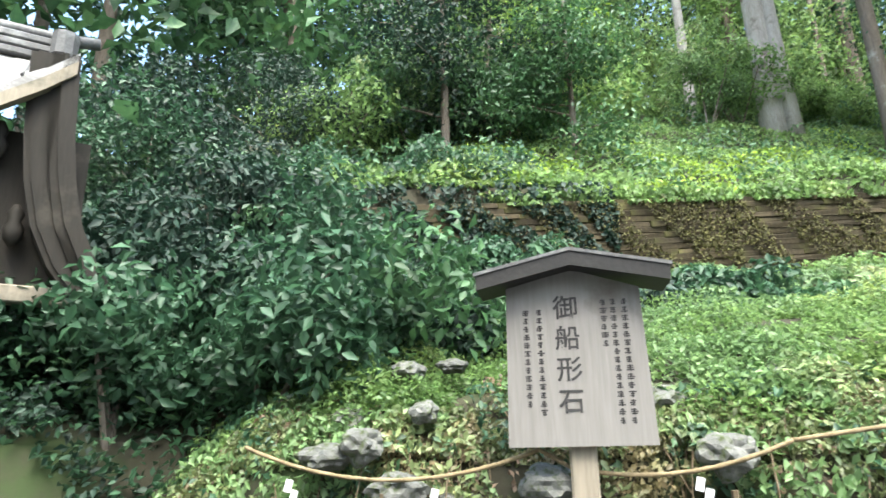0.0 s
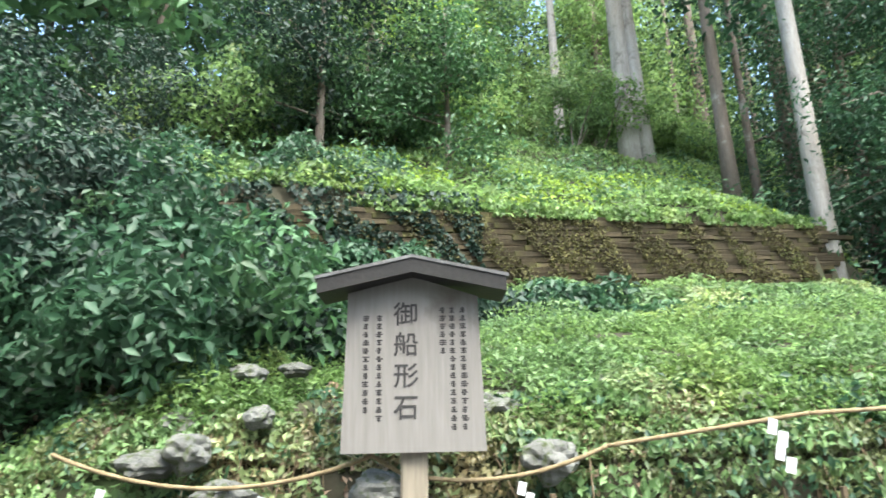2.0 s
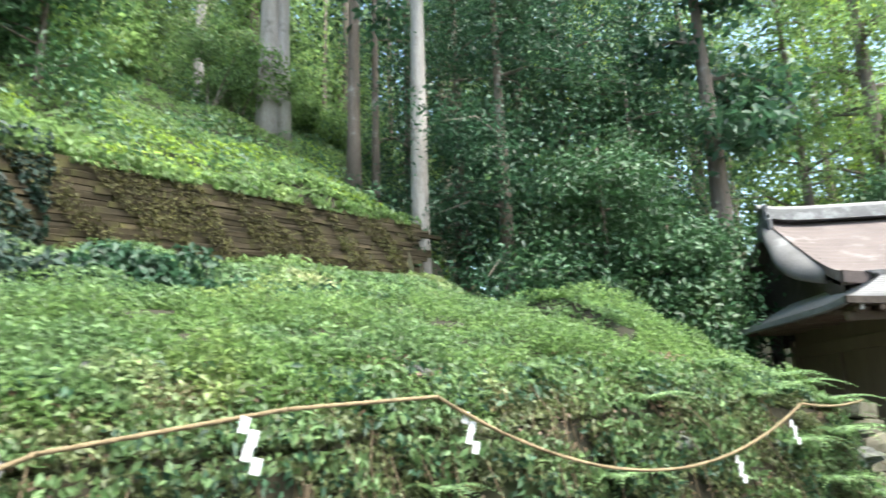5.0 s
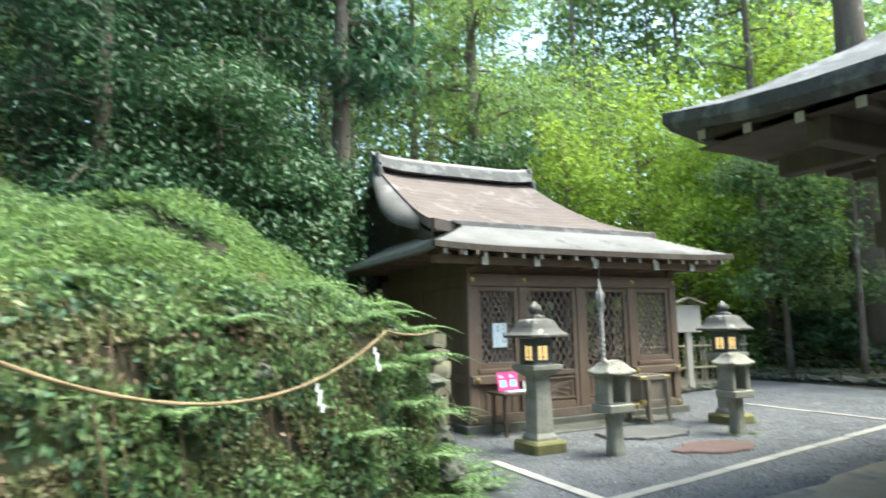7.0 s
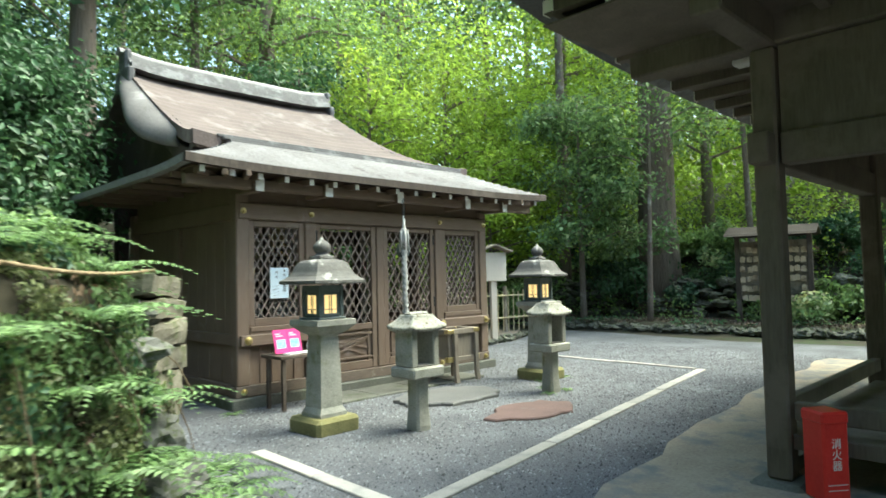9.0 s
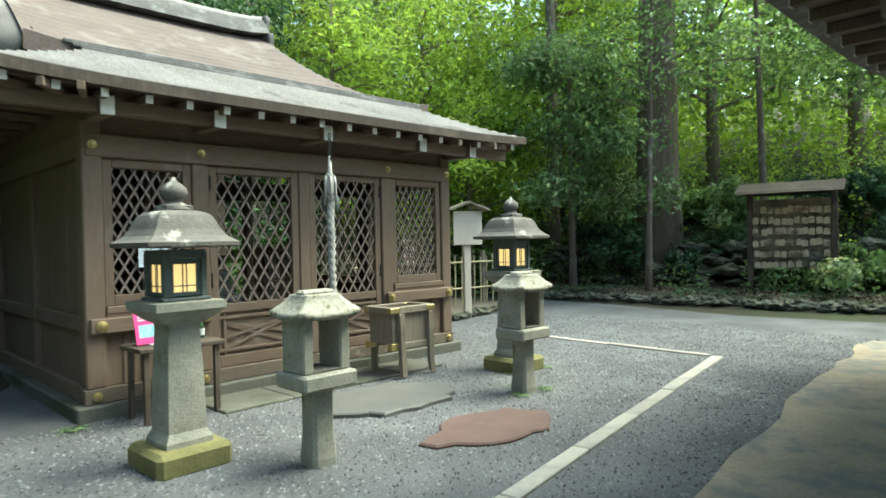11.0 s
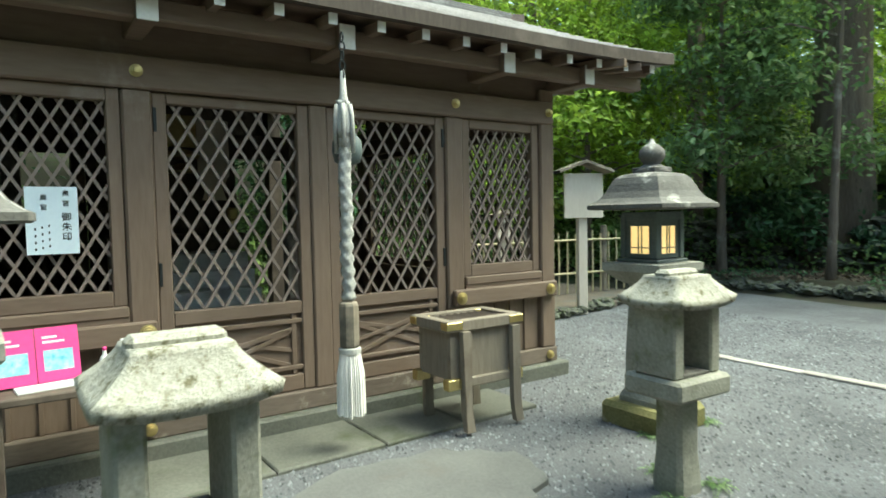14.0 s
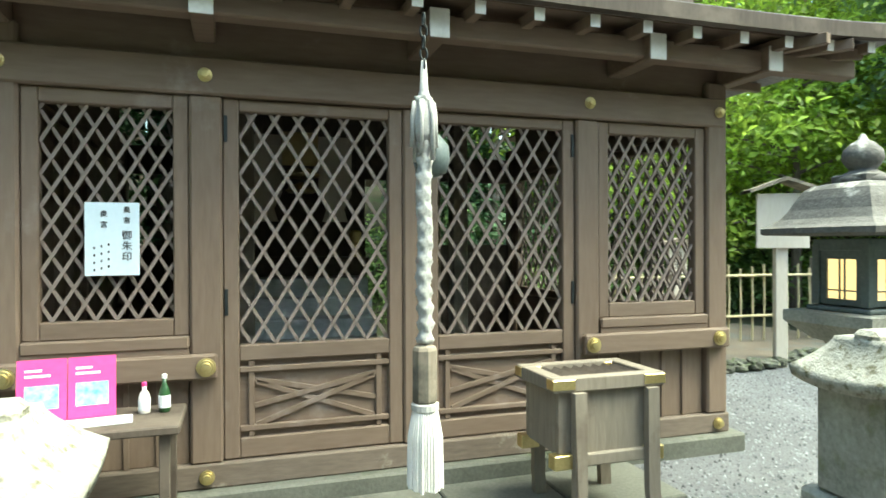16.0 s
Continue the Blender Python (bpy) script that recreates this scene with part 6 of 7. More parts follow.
def bank_plants(name, n, s0, s1, a0, a1, size, height, material, label, cell=0.6, keep=-0.4, seed=1.0, aspect=0.5):
    p = surface_points(n, s0, s1, a0, a1)
    p = p[clumped(p, cell, keep, seed)]
    m = len(p)
    tap = np.clip((-0.1 - ((p[:, 0] - WALL_A[0]) * WALL_N[0] + (p[:, 1] - WALL_A[1]) * WALL_N[1])) / 1.6, 0.18, 1) if s1 < 0 else 1.0
    bump = tap * height * (0.55 + 0.45 * wob(p[:, 0] / cell, p[:, 1] / cell, 1.6, seed + 2))
    p[:, 2] += bump * RNG.uniform(0, 1, m) ** 0.6
    nn = np.tile(np.array([0.5, -0.45, 0.75]), (m, 1))
    tagged(leafpart(name, [leaves(p, nn, RNG.uniform(size * 0.6, size * 1.3, m), aspect, 0.3)], material), label, "ground cover", kind="stuff")


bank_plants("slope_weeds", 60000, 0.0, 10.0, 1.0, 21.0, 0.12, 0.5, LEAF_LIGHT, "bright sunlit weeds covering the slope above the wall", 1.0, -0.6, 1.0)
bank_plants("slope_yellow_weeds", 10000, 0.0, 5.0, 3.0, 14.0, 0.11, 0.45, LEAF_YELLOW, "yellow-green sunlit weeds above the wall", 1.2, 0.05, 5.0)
bank_plants("slope_tall_weeds", 16000, 0.0, 9.0, 2.0, 20.0, 0.12, 0.9, LEAF_MID, "taller green weeds in clumps on the slope", 0.8, 0.1, 12.0)
# the next two sets carry canopy shade in their leaf colour
bank_plants("shade_plants", 42000, 0.0, 12.0, -14.0, 2.0, 0.1, 0.8, LEAF_PAINTED_SHADE, "undergrowth on the slope with canopy shade in its leaf colour", 1.0, -0.6, 2.0)
bank_plants("hedge_plants", 56000, -4.8, -0.6, -8.0, 4.6, 0.07, 0.55, LEAF_PAINTED_SHADE, "undergrowth below the wall with shade put into its leaf colour", 0.9, -0.7, 3.0)
bank_plants("bank_plants", 40000, -5.0, -0.5, 4.0, 13.5, 0.1, 0.45, LEAF_FERN, "green undergrowth on the bank below the wall", 0.8, -0.6, 6.0)
bank_plants("bank_light_plants", 18000, -5.0, -0.6, 5.0, 14.0, 0.09, 0.5, LEAF_LIGHT, "light green ferns and weeds on the bank", 0.8, 0.0, 8.0)
bank_plants("wall_creepers", 5000, -0.3, -0.14, -1.0, 4.5, 0.09, 2.6, LEAF_DARK, "dark creepers hanging before the wall", 0.6, 0.0, 4.0)
bank_plants("wall_overhang", 12000, -0.16, 0.7, 1.5, 12.4, 0.1, 0.25, LEAF_LIGHT, "weeds hanging over the top of the wall", 0.5, -0.5, 4.0)
bank_plants("wall_overhang_dark", 16000, -0.42, 1.1, -5.0, 4.6, 0.1, 0.9, LEAF_DARK, "dark creepers over the shaded end of the wall", 0.5, -0.2, 6.0)
bank_plants("front_bush_plants", 20000, -7.8, -3.5, -9.0, -1.0, 0.11, 0.9, LEAF_MID, "glossy green bushes beside the mound", 0.7, -0.7, 5.0)


def wall_cover(name, n, a0, a1, z0, z1, size, material, label, keep, seed):
    """Moss and creepers clinging to the face and crest of the slope wall."""
    a, z = RNG.uniform(a0, a1, n), RNG.uniform(z0, z1, n) + 0.0
    z = z + 0.07 * a
    off = RNG.uniform(-0.19, -0.12, n) + np.where(z > 4.1 + 0.07 * a, RNG.uniform(0, 0.4, n), 0)
    p = np.stack([WALL_A[0] + WALL_U[0] * a + WALL_N[0] * off, WALL_A[1] + WALL_U[1] * a + WALL_N[1] * off, z], 1)
    p = p[clumped(p, 0.35, keep, seed)]
    nn = np.tile(np.array([-WALL_N[0], -WALL_N[1], 0.35]), (len(p), 1))
    tagged(leafpart(name, [leaves(p, nn, RNG.uniform(size * 0.6, size * 1.4, len(p)), 0.7, 0.8)], material), label, "moss", kind="stuff")


wall_cover("wall_moss", 16000, 3.0, 12.0, 3.05, 4.16, 0.04, LEAF_MOSS, "ochre and green moss clinging to the slope wall", -0.15, 2.0)
# shade at the wall's west end is put into these creepers' colour
wall_cover("wall_dark_creepers", 15000, -3.0, 5.4, 3.0, 4.42, 0.08, LEAF_PAINTED_SHADE, "creepers clinging to the wall with shade put into their leaf colour", -0.6, 5.0)
wall_cover("wall_crest_weeds", 6000, 3.5, 12.2, 4.08, 4.3, 0.09, LEAF_LIGHT, "bright weeds on the crest of the slope wall", -0.5, 8.0)


def shrub(x, y, z, r, h, n, size, material, label, seed):
    rng = np.random.default_rng(seed)
    s = thing("shrub", (x, y, z), label, "shrub", "shrubs on the bank")
    k = 14
    c = np.stack([rng.normal(0, r * 0.45, k), rng.normal(0, r * 0.45, k), rng.uniform(0.3 * h, h, k)], 1)
    i = rng.integers(0, k, n)
    d = rng.normal(0, 1, (n, 3))
    d /= np.linalg.norm(d, axis=1)[:, None]
    p = c[i] + d * (r * 0.42) * rng.uniform(0.5, 1.05, (n, 1)) * np.array([1, 1, 0.75])
    p[:, 2] = np.maximum(p[:, 2], 0.02)
    leafpart("foliage", [leaves(p, d + np.array([0, 0, 0.5]), rng.uniform(size * 0.7, size * 1.3, n), 0.5, 0.5)], material, s)
    for q in range(3):
        part("stem", tube(bmesh.new(), [(0, 0, -0.1), tuple(c[q] * 0.5), tuple(c[q])], [0.03, 0.02, 0.008], 5), TRUNK, s)


RS = random.Random(21)
SHRUBS = [(-9.6, -6.0, 1.0, 1.2, LEAF_MID), (-10.6, -7.0, 1.0, 1.1, LEAF_DARK), (-10.6, -8.1, 0.8, 0.9, LEAF_DARK), (-10.1, -7.4, 0.8, 0.9, LEAF_DARK), (-11.2, -6.4, 1.0, 1.3, LEAF_DARK), (-9.8, -8.6, 0.6, 0.6, LEAF_MID), (-9.9, -6.6, 0.8, 0.8, LEAF_DARK), (-11.5, -7.6, 1.1, 1.4, LEAF_PAINTED_SHADE), (-9.7, -8.35, 0.5, 0.5, LEAF_DARK), (-9.45, -8.75, 0.5, 0.4, LEAF_DARK), (-9.9, -9.0, 0.5, 0.4, LEAF_DARK), (-10.3, -8.8, 0.6, 0.6, LEAF_DARK), (-11.8, -5.6, 0.8, 0.6, LEAF_PAINTED_SHADE), (-10.2, -4.6, 0.7, 0.4, LEAF_DARK),
          (-12.8, -6.6, 1.0, 1.4, LEAF_PAINTED_SHADE), (-9.3, -3.0, 0.7, 0.4, LEAF_DARK), (-8.4, -2.2, 0.7, 0.4, LEAF_MID), (-7.6, -0.6, 0.7, 0.4, LEAF_MID), (-6.6, 0.8, 0.7, 0.5, LEAF_LIGHT),
          (-12.6, -8.6, 0.9, 1.2, LEAF_PAINTED_SHADE), (-11.0, -4.2, 0.7, 0.4, LEAF_DARK), (-5.2, 1.8, 1.0, 1.1, LEAF_MID), (-4.2, 1.0, 0.9, 0.9, LEAF_DARK), (-3.2, 2.4, 0.9, 1.2, LEAF_DARK), (-2.6, 4.0, 1.0, 1.5, LEAF_DARK)]
# shaded gap behind the mound: shade put into most of these leaves' colour
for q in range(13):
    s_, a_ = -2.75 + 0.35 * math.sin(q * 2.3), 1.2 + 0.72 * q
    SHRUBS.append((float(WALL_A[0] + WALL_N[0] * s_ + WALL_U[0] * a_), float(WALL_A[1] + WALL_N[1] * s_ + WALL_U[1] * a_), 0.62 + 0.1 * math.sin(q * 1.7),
                   0.75 + 0.12 * math.cos(q * 3.1) - 0.03 * q, LEAF_PAINTED_SHADE if q % 3 else LEAF_DARK))
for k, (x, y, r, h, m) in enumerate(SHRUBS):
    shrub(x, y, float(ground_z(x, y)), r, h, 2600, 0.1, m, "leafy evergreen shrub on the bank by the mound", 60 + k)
# most of these shrubs have the canopy shade in their leaf colour
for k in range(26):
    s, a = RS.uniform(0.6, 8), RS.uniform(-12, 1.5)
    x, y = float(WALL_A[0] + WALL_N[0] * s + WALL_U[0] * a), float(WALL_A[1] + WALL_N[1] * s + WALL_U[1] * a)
    shrub(x, y, float(ground_z(x, y)), RS.uniform(1.0, 1.7), RS.uniform(1.0, 2.2), 3600, 0.095, LEAF_PAINTED_SHADE if k % 4 else LEAF_DARK, "dark leafy shrub on the shaded slope", 100 + k)

for k in range(30):
    s, a = (RS.uniform(6.5, 12), 3.0 + k * 0.95) if k < 22 else (RS.uniform(3.0, 7), 1.5 + (k - 22) * 0.6)
    x, y = float(WALL_A[0] + WALL_N[0] * s + WALL_U[0] * a), float(WALL_A[1] + WALL_N[1] * s + WALL_U[1] * a)
    shrub(x, y, float(ground_z(x, y)), RS.uniform(1.0, 1.6), RS.uniform(1.2, 2.4), 3000, 0.13, LEAF_MID if k > 24 else LEAF_LIGHT if k % 3 else LEAF_FERN, "light green bush at the top of the sunlit slope", 160 + k)


# ---- trees ----
def tree(x, y, h, r, label, seed, crown=None, z0=None, bark=None, lean=(0.0, 0.0), n=3200, leaf=0.2, material=None, spread=2.2, droop=0.4, limbs=14, top=1.0, fork=False):
    """Tapered trunk with limbs; crown = (low, high) share of the height that carries leaves."""
    rng = np.random.default_rng(seed)
    z = float(ground_z(x, y)) if z0 is None else z0
    t = thing("tree", (x, y, z), label, "tree", "trees of the wood")
    bark = bark or TRUNK
    pts, rad = [], []
    for i in range(9):
        q = i / 8
        pts.append((lean[0] * h * q + 0.05 * r * math.sin(q * 7 + seed), lean[1] * h * q + 0.1 * r * math.cos(q * 5 + seed), -0.3 + (h + 0.3) * q))
        rad.append(r * (1.25 if i == 0 else 1.0) * (1 - 0.8 * q ** 1.2))
    part("trunk", tube(bmesh.new(), pts, rad, 12), bark, t, "", True)
    if crown:
        cs = []
        for i in range(limbs):
            q = crown[0] + (crown[1] - crown[0]) * (i + rng.uniform(0, 1)) / limbs
            a = rng.uniform(0, 2 * math.pi)
            L = spread * (1.1 - 0.6 * (q - crown[0]) / (crown[1] - crown[0] + 1e-6)) * rng.uniform(0.5, 1.1)
            b = Vector((lean[0] * h * q, lean[1] * h * q, h * q))
            e = b + Vector((math.cos(a) * L, math.sin(a) * L, L * (0.35 - droop)))
            m = (b + e) / 2 + Vector((0, 0, 0.12 * L))
            part("limb", tube(bmesh.new(), [b, m, e], [r * 0.22 + 0.01, r * 0.12 + 0.008, 0.006], 5), bark, t)
            for w in (0.45, 0.7, 0.9, 1.05):
                cs.append(tuple(b + (e - b) * w + Vector((rng.normal(0, 0.15), rng.normal(0, 0.15), 0.1 * L * (1 - w) + rng.normal(0, 0.12)))))
        cs = np.array(cs)
        i = rng.integers(0, len(cs), n)
        d = rng.normal(0, 1, (n, 3)) * np.array([1, 1, 0.55])
        p = cs[i] + d * spread * 0.19
        leafpart("crown", [leaves(p, d * 0.4 + np.array([0, 0, 1.0]), rng.uniform(leaf * 0.6, leaf * 1.35, n), 0.5, 0.8)], material or LEAF_MID, t)
    return t


# pale trunks on the slope
tree(-14.66, 8.45, 17, 0.17, "slender pale cedar trunk on the sunlit slope", 1, (0.5, 1.0), 9.9, PALETRUNK, n=2500, leaf=0.3, material=LEAF_DARK)
tree(-12.1, 7.7, 19, 0.33, "thick pale cedar trunk on the slope", 2, (0.5, 1.0), 8.7, PALETRUNK, n=2500, leaf=0.3, material=LEAF_DARK)
tree(-11.65, 7.75, 19, 0.2, "pale cedar trunk close beside a thicker one", 3, (0.5, 1.0), 8.8, PALETRUNK, lean=(-0.02, 0), n=2000, leaf=0.3, material=LEAF_DARK)
tree(-9.27, 6.25, 17, 0.18, "straight brown cedar trunk above the wall", 4, (0.45, 1.0), 6.5, TRUNK, n=3000, leaf=0.3, material=LEAF_DARK)
tree(-8.9, 7.1, 16, 0.11, "thin cedar trunk above the wall", 5, (0.4, 1.0), 6.5, TRUNK, n=2500, leaf=0.28, material=LEAF_DARK)
tree(-7.4, 4.19, 17, 0.2, "mottled pale trunk at the end of the wall", 6, (0.42, 1.0), 3.6, PALETRUNK, lean=(0.012, -0.01), n=3000, leaf=0.26, material=LEAF_DARK, spread=2.6)
tree(-19.9, 5.2, 20, 0.6, "very thick cedar trunk high on the slope", 7, (0.5, 1.0), None, PALETRUNK, n=2000, leaf=0.35, material=LEAF_DARK)
tree(-26.0, 0.6, 20, 0.5, "thick dark cedar trunk high in the wood", 8, (0.3, 1.0), None, TRUNK, n=4000, leaf=0.3, material=LEAF_PAINTED_SHADE)
tree(-16.6, 4.4, 4.6, 0.08, "young maple with yellow-green leaves on the slope", 9, (0.3, 1.0), None, TRUNK, n=2600, leaf=0.2, material=LEAF_YELLOW, spread=1.8)
tree(-16.2, 1.0, 6.0, 0.12, "crooked young tree with dark limbs", 10, (0.3, 1.0), None, TRUNK, lean=(0.04, 0.02), n=4200, leaf=0.18, material=LEAF_LIGHT, spread=2.6)
tree(-14.8, -1.6, 5.0, 0.10, "leafy small tree above the wall", 11, (0.1, 1.0), None, TRUNK, n=8000, leaf=0.12, material=LEAF_PAINTED_SHADE, spread=2.4)
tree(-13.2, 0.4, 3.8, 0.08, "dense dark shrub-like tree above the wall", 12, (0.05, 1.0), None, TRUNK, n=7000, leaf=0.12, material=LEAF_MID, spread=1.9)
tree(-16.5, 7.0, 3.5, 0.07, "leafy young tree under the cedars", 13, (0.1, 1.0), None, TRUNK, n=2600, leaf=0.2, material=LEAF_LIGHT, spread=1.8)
# tall trees added so that their crowns shade the west end of the slope
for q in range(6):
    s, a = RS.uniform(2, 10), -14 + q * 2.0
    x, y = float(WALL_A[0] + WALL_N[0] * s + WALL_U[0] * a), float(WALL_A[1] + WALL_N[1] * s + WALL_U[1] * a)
    tree(x, y, RS.uniform(15, 18), 0.22, "tall cedar added to shade the west slope", 450 + q, (0.5, 1.0), None, TRUNK, n=18000, leaf=0.15, material=LEAF_PAINTED_SHADE, spread=3.8, droop=0.4, limbs=20)
# wood closing the top of the slope
for q in range(16):
    s, a = RS.uniform(11, 19), -4 + q * 2.1 + RS.uniform(-0.8, 0.8)
    x, y = float(WALL_A[0] + WALL_N[0] * s + WALL_U[0] * a), float(WALL_A[1] + WALL_N[1] * s + WALL_U[1] * a)
    tree(x, y, RS.uniform(7.5, 11) + (5 if q < 6 else 0), 0.2, "leafy tree closing the top of the slope", 400 + q, (0.03, 1.0), None, TRUNK, n=8000, leaf=0.22, material=LEAF_MID if q < 3 or q % 4 == 0 else LEAF_LIGHT, spread=3.4, droop=0.4, limbs=22)
# dark evergreens beside the hall
k = 30
for x, y, h, r, sp in ((-5.6, 5.4, 11, 0.2, 2.8), (-4.0, 7.2, 13, 0.24, 3.0), (-2.6, 6.0, 9, 0.16, 2.4), (-6.8, 8.4, 14, 0.25, 3.2), (-1.6, 9.0, 13, 0.24, 3.0), (-3.6, 4.6, 6, 0.12, 2.1), (-5.0, 10.5, 15, 0.28, 3.4), (-8.5, 11.0, 16, 0.3, 3.5), (-2.4, 4.4, 4.5, 0.1, 1.7)):
    k += 1
    tree(x, y, h, r, "dark evergreen with drooping leafy limbs beside the hall", k, (0.06, 1.0), None, TRUNK, n=20000, leaf=0.125, material=LEAF_DARK if k % 3 else LEAF_MID, spread=sp, droop=0.55, limbs=30)
tree(-0.7, 6.1, 13, 0.32, "thick brown cedar trunk behind the hall", 41, (0.5, 1.0), None, TRUNK, n=3000, leaf=0.3, material=LEAF_DARK)
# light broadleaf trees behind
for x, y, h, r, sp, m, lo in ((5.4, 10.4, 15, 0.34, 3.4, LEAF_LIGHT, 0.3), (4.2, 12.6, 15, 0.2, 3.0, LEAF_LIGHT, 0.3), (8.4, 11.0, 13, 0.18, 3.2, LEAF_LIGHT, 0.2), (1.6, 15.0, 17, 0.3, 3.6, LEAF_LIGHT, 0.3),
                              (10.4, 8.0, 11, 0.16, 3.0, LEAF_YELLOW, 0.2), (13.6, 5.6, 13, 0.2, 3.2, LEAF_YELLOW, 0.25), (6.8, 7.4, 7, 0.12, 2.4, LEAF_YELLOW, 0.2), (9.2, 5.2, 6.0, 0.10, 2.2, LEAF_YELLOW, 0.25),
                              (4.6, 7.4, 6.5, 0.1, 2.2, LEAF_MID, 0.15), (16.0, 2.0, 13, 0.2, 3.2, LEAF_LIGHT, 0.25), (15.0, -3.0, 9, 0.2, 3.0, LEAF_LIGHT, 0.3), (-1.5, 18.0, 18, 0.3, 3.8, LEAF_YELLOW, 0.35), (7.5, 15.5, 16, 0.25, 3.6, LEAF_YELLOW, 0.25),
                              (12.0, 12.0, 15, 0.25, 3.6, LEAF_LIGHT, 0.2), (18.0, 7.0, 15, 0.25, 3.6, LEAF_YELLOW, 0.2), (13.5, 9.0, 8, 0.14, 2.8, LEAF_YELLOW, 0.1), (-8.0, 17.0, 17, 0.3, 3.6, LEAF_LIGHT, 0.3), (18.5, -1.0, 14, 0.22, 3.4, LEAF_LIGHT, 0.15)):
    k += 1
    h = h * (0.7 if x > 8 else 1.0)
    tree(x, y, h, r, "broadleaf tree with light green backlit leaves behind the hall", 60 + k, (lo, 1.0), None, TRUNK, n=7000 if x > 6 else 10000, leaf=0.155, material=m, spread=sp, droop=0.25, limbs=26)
tree(11.9, 1.6, 19, 0.52, "massive dark cedar trunk on the far bank", 201, (0.6, 1.0), None, TRUNK, n=1200, leaf=0.3, material=LEAF_DARK)
tree(11.6, 4.4, 15, 0.18, "straight dark trunk on the far bank", 202, (0.55, 1.0), None, TRUNK, n=1600, leaf=0.25, material=LEAF_LIGHT)
tree(9.9, 0.9, 7, 0.07, "thin forked sapling on the far bank", 203, (0.5, 1.0), None, TRUNK, lean=(0.02, -0.02), n=3200, leaf=0.12, material=LEAF_LIGHT, spread=2.3, droop=0.2)
tree(10.2, 2.9, 5.6, 0.09, "small camellia-like tree with pale glossy leaves", 204, (0.3, 1.0), None, TRUNK, n=9000, leaf=0.15, material=LEAF_FERN, spread=2.0, droop=0.2)
tree(12.4, -0.6, 9, 0.09, "thin dark sapling on the far bank", 205, (0.45, 1.0), None, TRUNK, lean=(-0.02, 0.02), n=3000, leaf=0.2, material=LEAF_LIGHT, spread=2.3)

# bushes along the far bank
for k in range(20):
    x, y = 11.6 + 1.1 * math.sin(k * 2.7) + 0.9, -4.2 + 0.56 * k
    shrub(x, y, float(ground_z(x, y)), 0.75 + 0.25 * math.sin(k * 1.9), 0.8 + 0.4 * math.cos(k * 2.3), 2200, 0.13, (LEAF_FERN, LEAF_DARK, LEAF_LIGHT, LEAF_MID)[k % 4], "leafy bush growing on the far bank", 230 + k)


# ---- far wood all round ----
def far_wood(name, n, r0, r1, a0, a1, z0, z1, size, material, label, seed, clumps=260):
    rng = np.random.default_rng(seed)
    a, r = np.radians(rng.uniform(a0, a1, clumps)), rng.uniform(r0, r1, clumps)
    c = np.stack([np.cos(a) * r, np.sin(a) * r, rng.uniform(z0, z1, clumps)], 1)
    g = np.minimum(ground_z(c[:, 0], c[:, 1]), 20)
    c[:, 2] += g
    i = rng.integers(0, clumps, n)
    p = c[i] + rng.normal(0, 1, (n, 3)) * np.array([1.3, 1.3, 0.9])
    nn = np.tile(np.array([0.0, -0.2, 1.0]), (n, 1))
    tagged(leafpart(name, [leaves(p, nn, rng.uniform(size * 0.6, size * 1.4, n), 0.55, 0.6)], material), label, "wood", kind="stuff")


far_wood("far_wood", 80000, 24, 34, 20, 125, 0.0, 20, 0.42, LEAF_FERN, "light green far wood behind the hall", 1, 420)
# leaf colour darkened here in place of shade under the trees
far_wood("far_wood", 56000, 26, 36, 95, 185, 0.0, 20, 0.42, LEAF_PAINTED_SHADE, "far wood above the slope with shade put into its leaf colour", 2, 480)
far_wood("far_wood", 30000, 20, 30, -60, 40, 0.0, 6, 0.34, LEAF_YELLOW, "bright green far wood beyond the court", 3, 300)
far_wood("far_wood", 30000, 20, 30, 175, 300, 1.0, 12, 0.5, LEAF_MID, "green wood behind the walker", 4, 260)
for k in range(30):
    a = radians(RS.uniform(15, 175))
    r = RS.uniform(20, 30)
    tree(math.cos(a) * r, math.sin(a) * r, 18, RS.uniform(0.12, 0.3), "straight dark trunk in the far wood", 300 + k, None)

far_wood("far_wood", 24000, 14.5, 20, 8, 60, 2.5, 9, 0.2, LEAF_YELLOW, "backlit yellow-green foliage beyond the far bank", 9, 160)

# ---- far bank: stone edging, low wall, undergrowth ----
edge = thing("stone_border", (0, 0, 0), "rough mossy stone border at the edge of the court", "border", kind="structure")
rb = random.Random(31)
DARKROCKS = [m.copy() for m in ROCKS]
for m in DARKROCKS:
    m.materials[0] = DARKROCK
for k in range(64):
    t = k / 63
    yy = 3.9 - 9.5 * t
    xx = (8.98 - 0.1 * yy) / 0.94 + rb.uniform(-0.08, 0.08) + (0.0 if yy > -6 else 0)
    rock(xx, yy, 0.08, rb.uniform(0.12, 0.2), rb.uniform(0, 180), "", k, edge).data = DARKROCKS[k % 5]
for k, (xx, yy) in enumerate(LOW_EDGE):
    rock(xx, yy, 0.06, rb.uniform(0.09, 0.14), rb.uniform(0, 180), "", k, edge).data = DARKROCKS[k % 5]
bank = thing("dry_stone_wall", (0, 0, 0), "dark mossy dry stone wall at the foot of the bank", "wall", kind="structure")
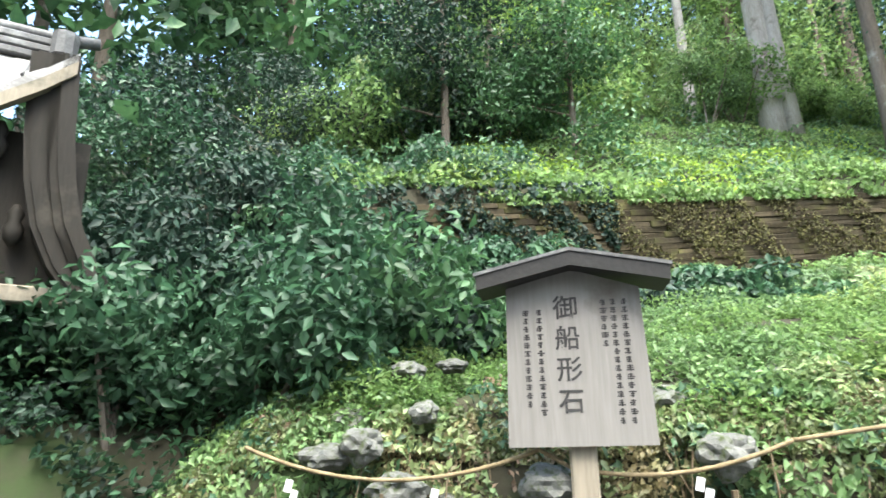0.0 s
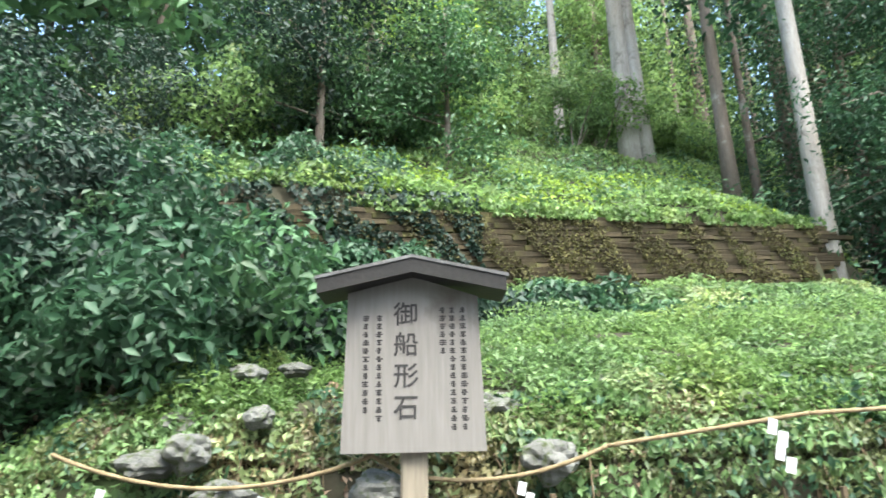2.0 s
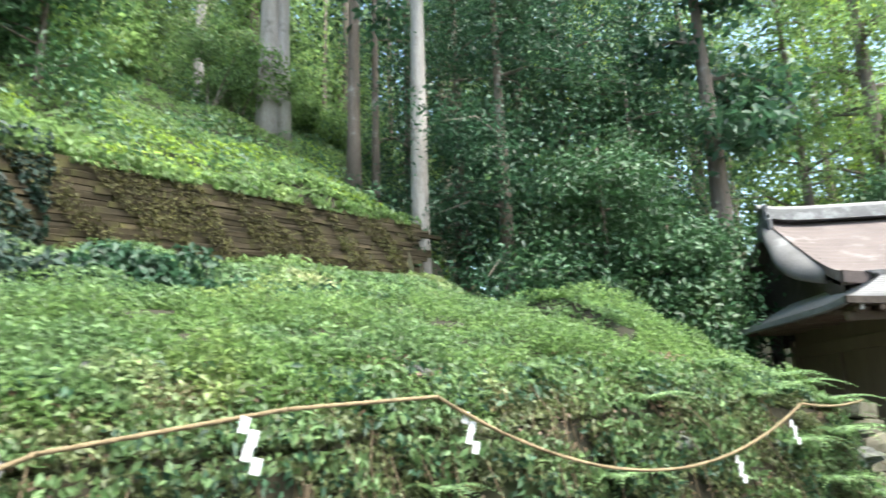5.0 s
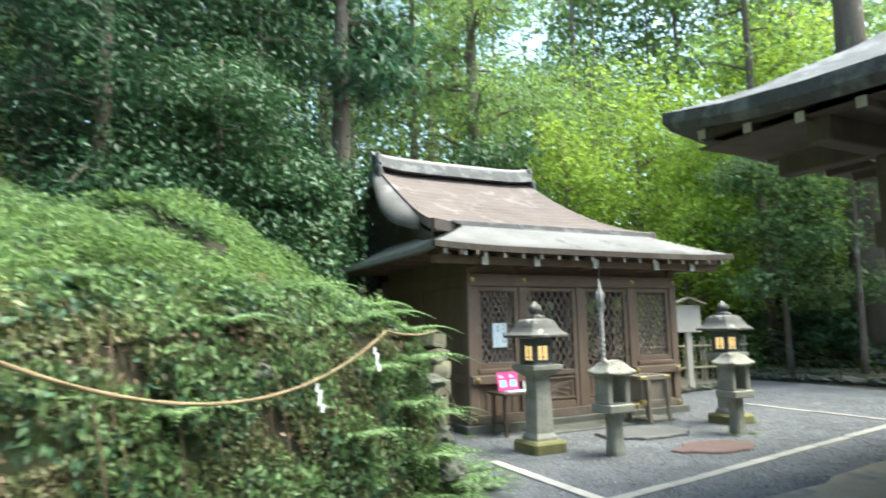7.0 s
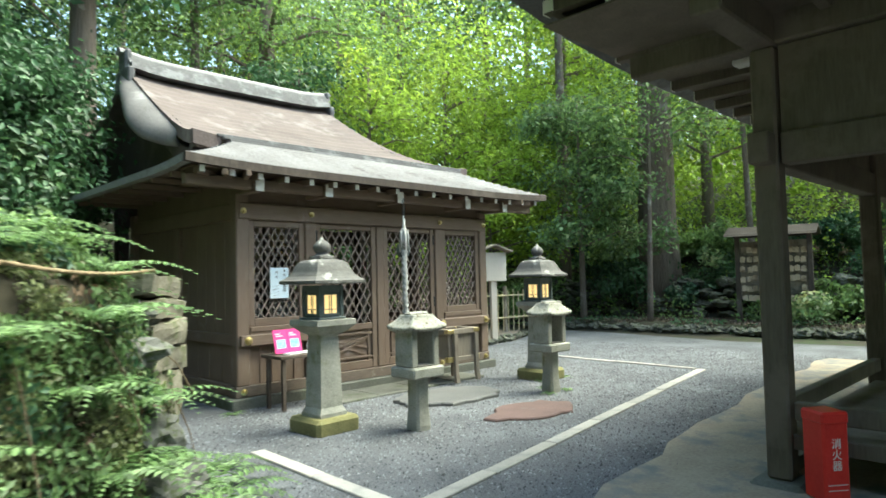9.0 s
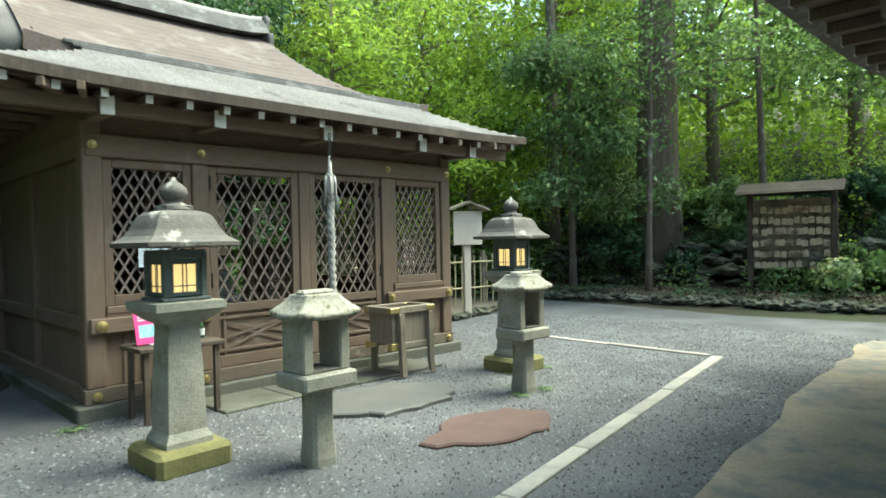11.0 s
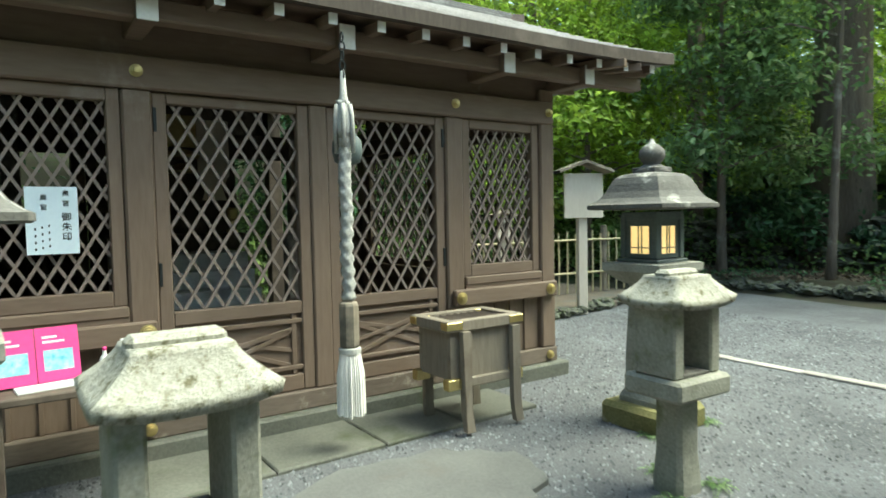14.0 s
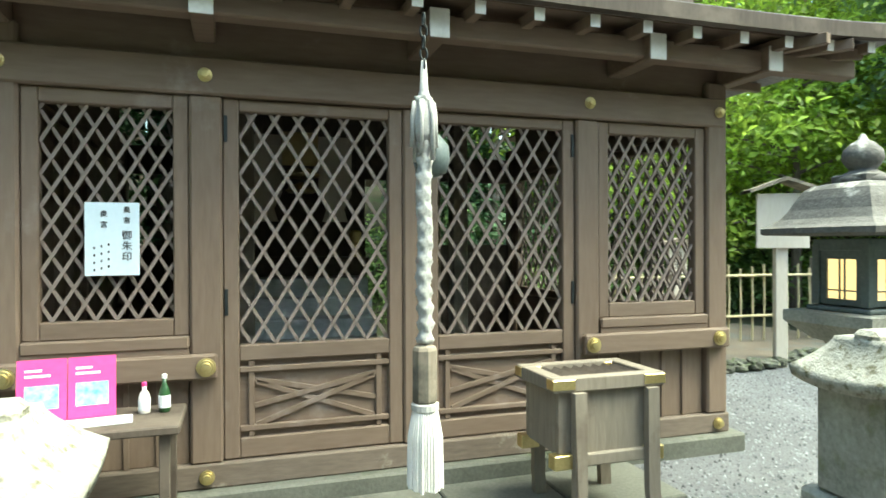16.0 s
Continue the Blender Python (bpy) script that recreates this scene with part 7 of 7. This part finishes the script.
for row in range(4):
    for k in range(26):
        yy = 4.4 - 0.31 * k + 0.15 * (row % 2)
        xx = (10.75 - 0.1 * yy) / 0.94 + 0.12 * row + rb.uniform(-0.06, 0.06)
        if rb.random() < 0.25:
            continue
        rock(xx, yy, 0.33 + row * 0.24 + rb.uniform(-0.06, 0.06), rb.uniform(0.13, 0.26), rb.uniform(0, 180), "", k + row, bank).data = DARKROCKS[(k + row) % 5]


def bank_cover(name, n, x0, x1, y0, y1, size, height, material, label, keep, seed):
    x, y = RNG.uniform(x0, x1, n), RNG.uniform(y0, y1, n)
    p = np.stack([x, y, ground_z(x, y)], 1)
    ok = clumped(p, 0.9, keep, seed) & (p[:, 2] > 0.02)
    p = p[ok]
    m = len(p)
    p[:, 2] += height * RNG.uniform(0, 1, m) ** 1.5
    nn = np.tile(np.array([-0.3, -0.3, 0.9]), (m, 1))
    tagged(leafpart(name, [leaves(p, nn, RNG.uniform(size * 0.6, size * 1.3, m), 0.5, 0.4)], material), label, "undergrowth", kind="stuff")


bank_cover("bank_litter", 24000, 9.0, 18.0, -8.0, 9.0, 0.09, 0.03, LITTER, "brown fallen leaves on the far bank", -0.6, 1.0)
bank_cover("bank_undergrowth", 26000, 10.5, 20.0, -8.0, 10.0, 0.11, 0.55, LEAF_LIGHT, "green undergrowth on the far bank", -0.25, 2.0)
bank_cover("bank_light_undergrowth", 30000, 11.8, 20.0, -6.0, 10.0, 0.12, 2.2, LEAF_YELLOW, "light undergrowth high on the far bank", 0.15, 7.0)
bank_cover("edge_moss", 5000, 9.1, 10.7, -6.0, 4.0, 0.06, 0.05, LEAF_MID, "low moss and weeds behind the stone border", 0.0, 3.0)
bank_cover("rear_undergrowth", 30000, -6.5, 12.0, 4.0, 12.0, 0.16, 0.9, LEAF_LIGHT, "light green undergrowth behind the hall", -0.3, 4.0)
bank_cover("rear_light_undergrowth", 14000, 3.5, 12.0, 3.6, 10.0, 0.14, 0.9, LEAF_LIGHT, "light undergrowth behind the fence", -0.1, 5.0)
bank_cover("left_bushes", 30000, -13.5, -9.2, -9.6, -5.2, 0.075, 0.6, LEAF_DARK, "glossy green bushes beside the mound's end", -0.8, 6.0)
bank_plants("upper_wood", 30000, 9.5, 17.0, 4.0, 30.0, 0.24, 9.0, LEAF_LIGHT, "green foliage of the wood above the slope", 1.6, 0.15, 3.0)
# weed tufts on the court
for k, (x, y, s) in enumerate(((1.78, -2.1, 0.1), (2.1, -2.12, 0.12), (2.02, -1.85, 0.1), (2.42, -1.5, 0.1), (-1.1, -0.3, 0.14), (2.9, -1.55, 0.09))):
    fern(x, y, 0.01, s, 80 + k, "small tuft of bright weeds in the gravel", 7)
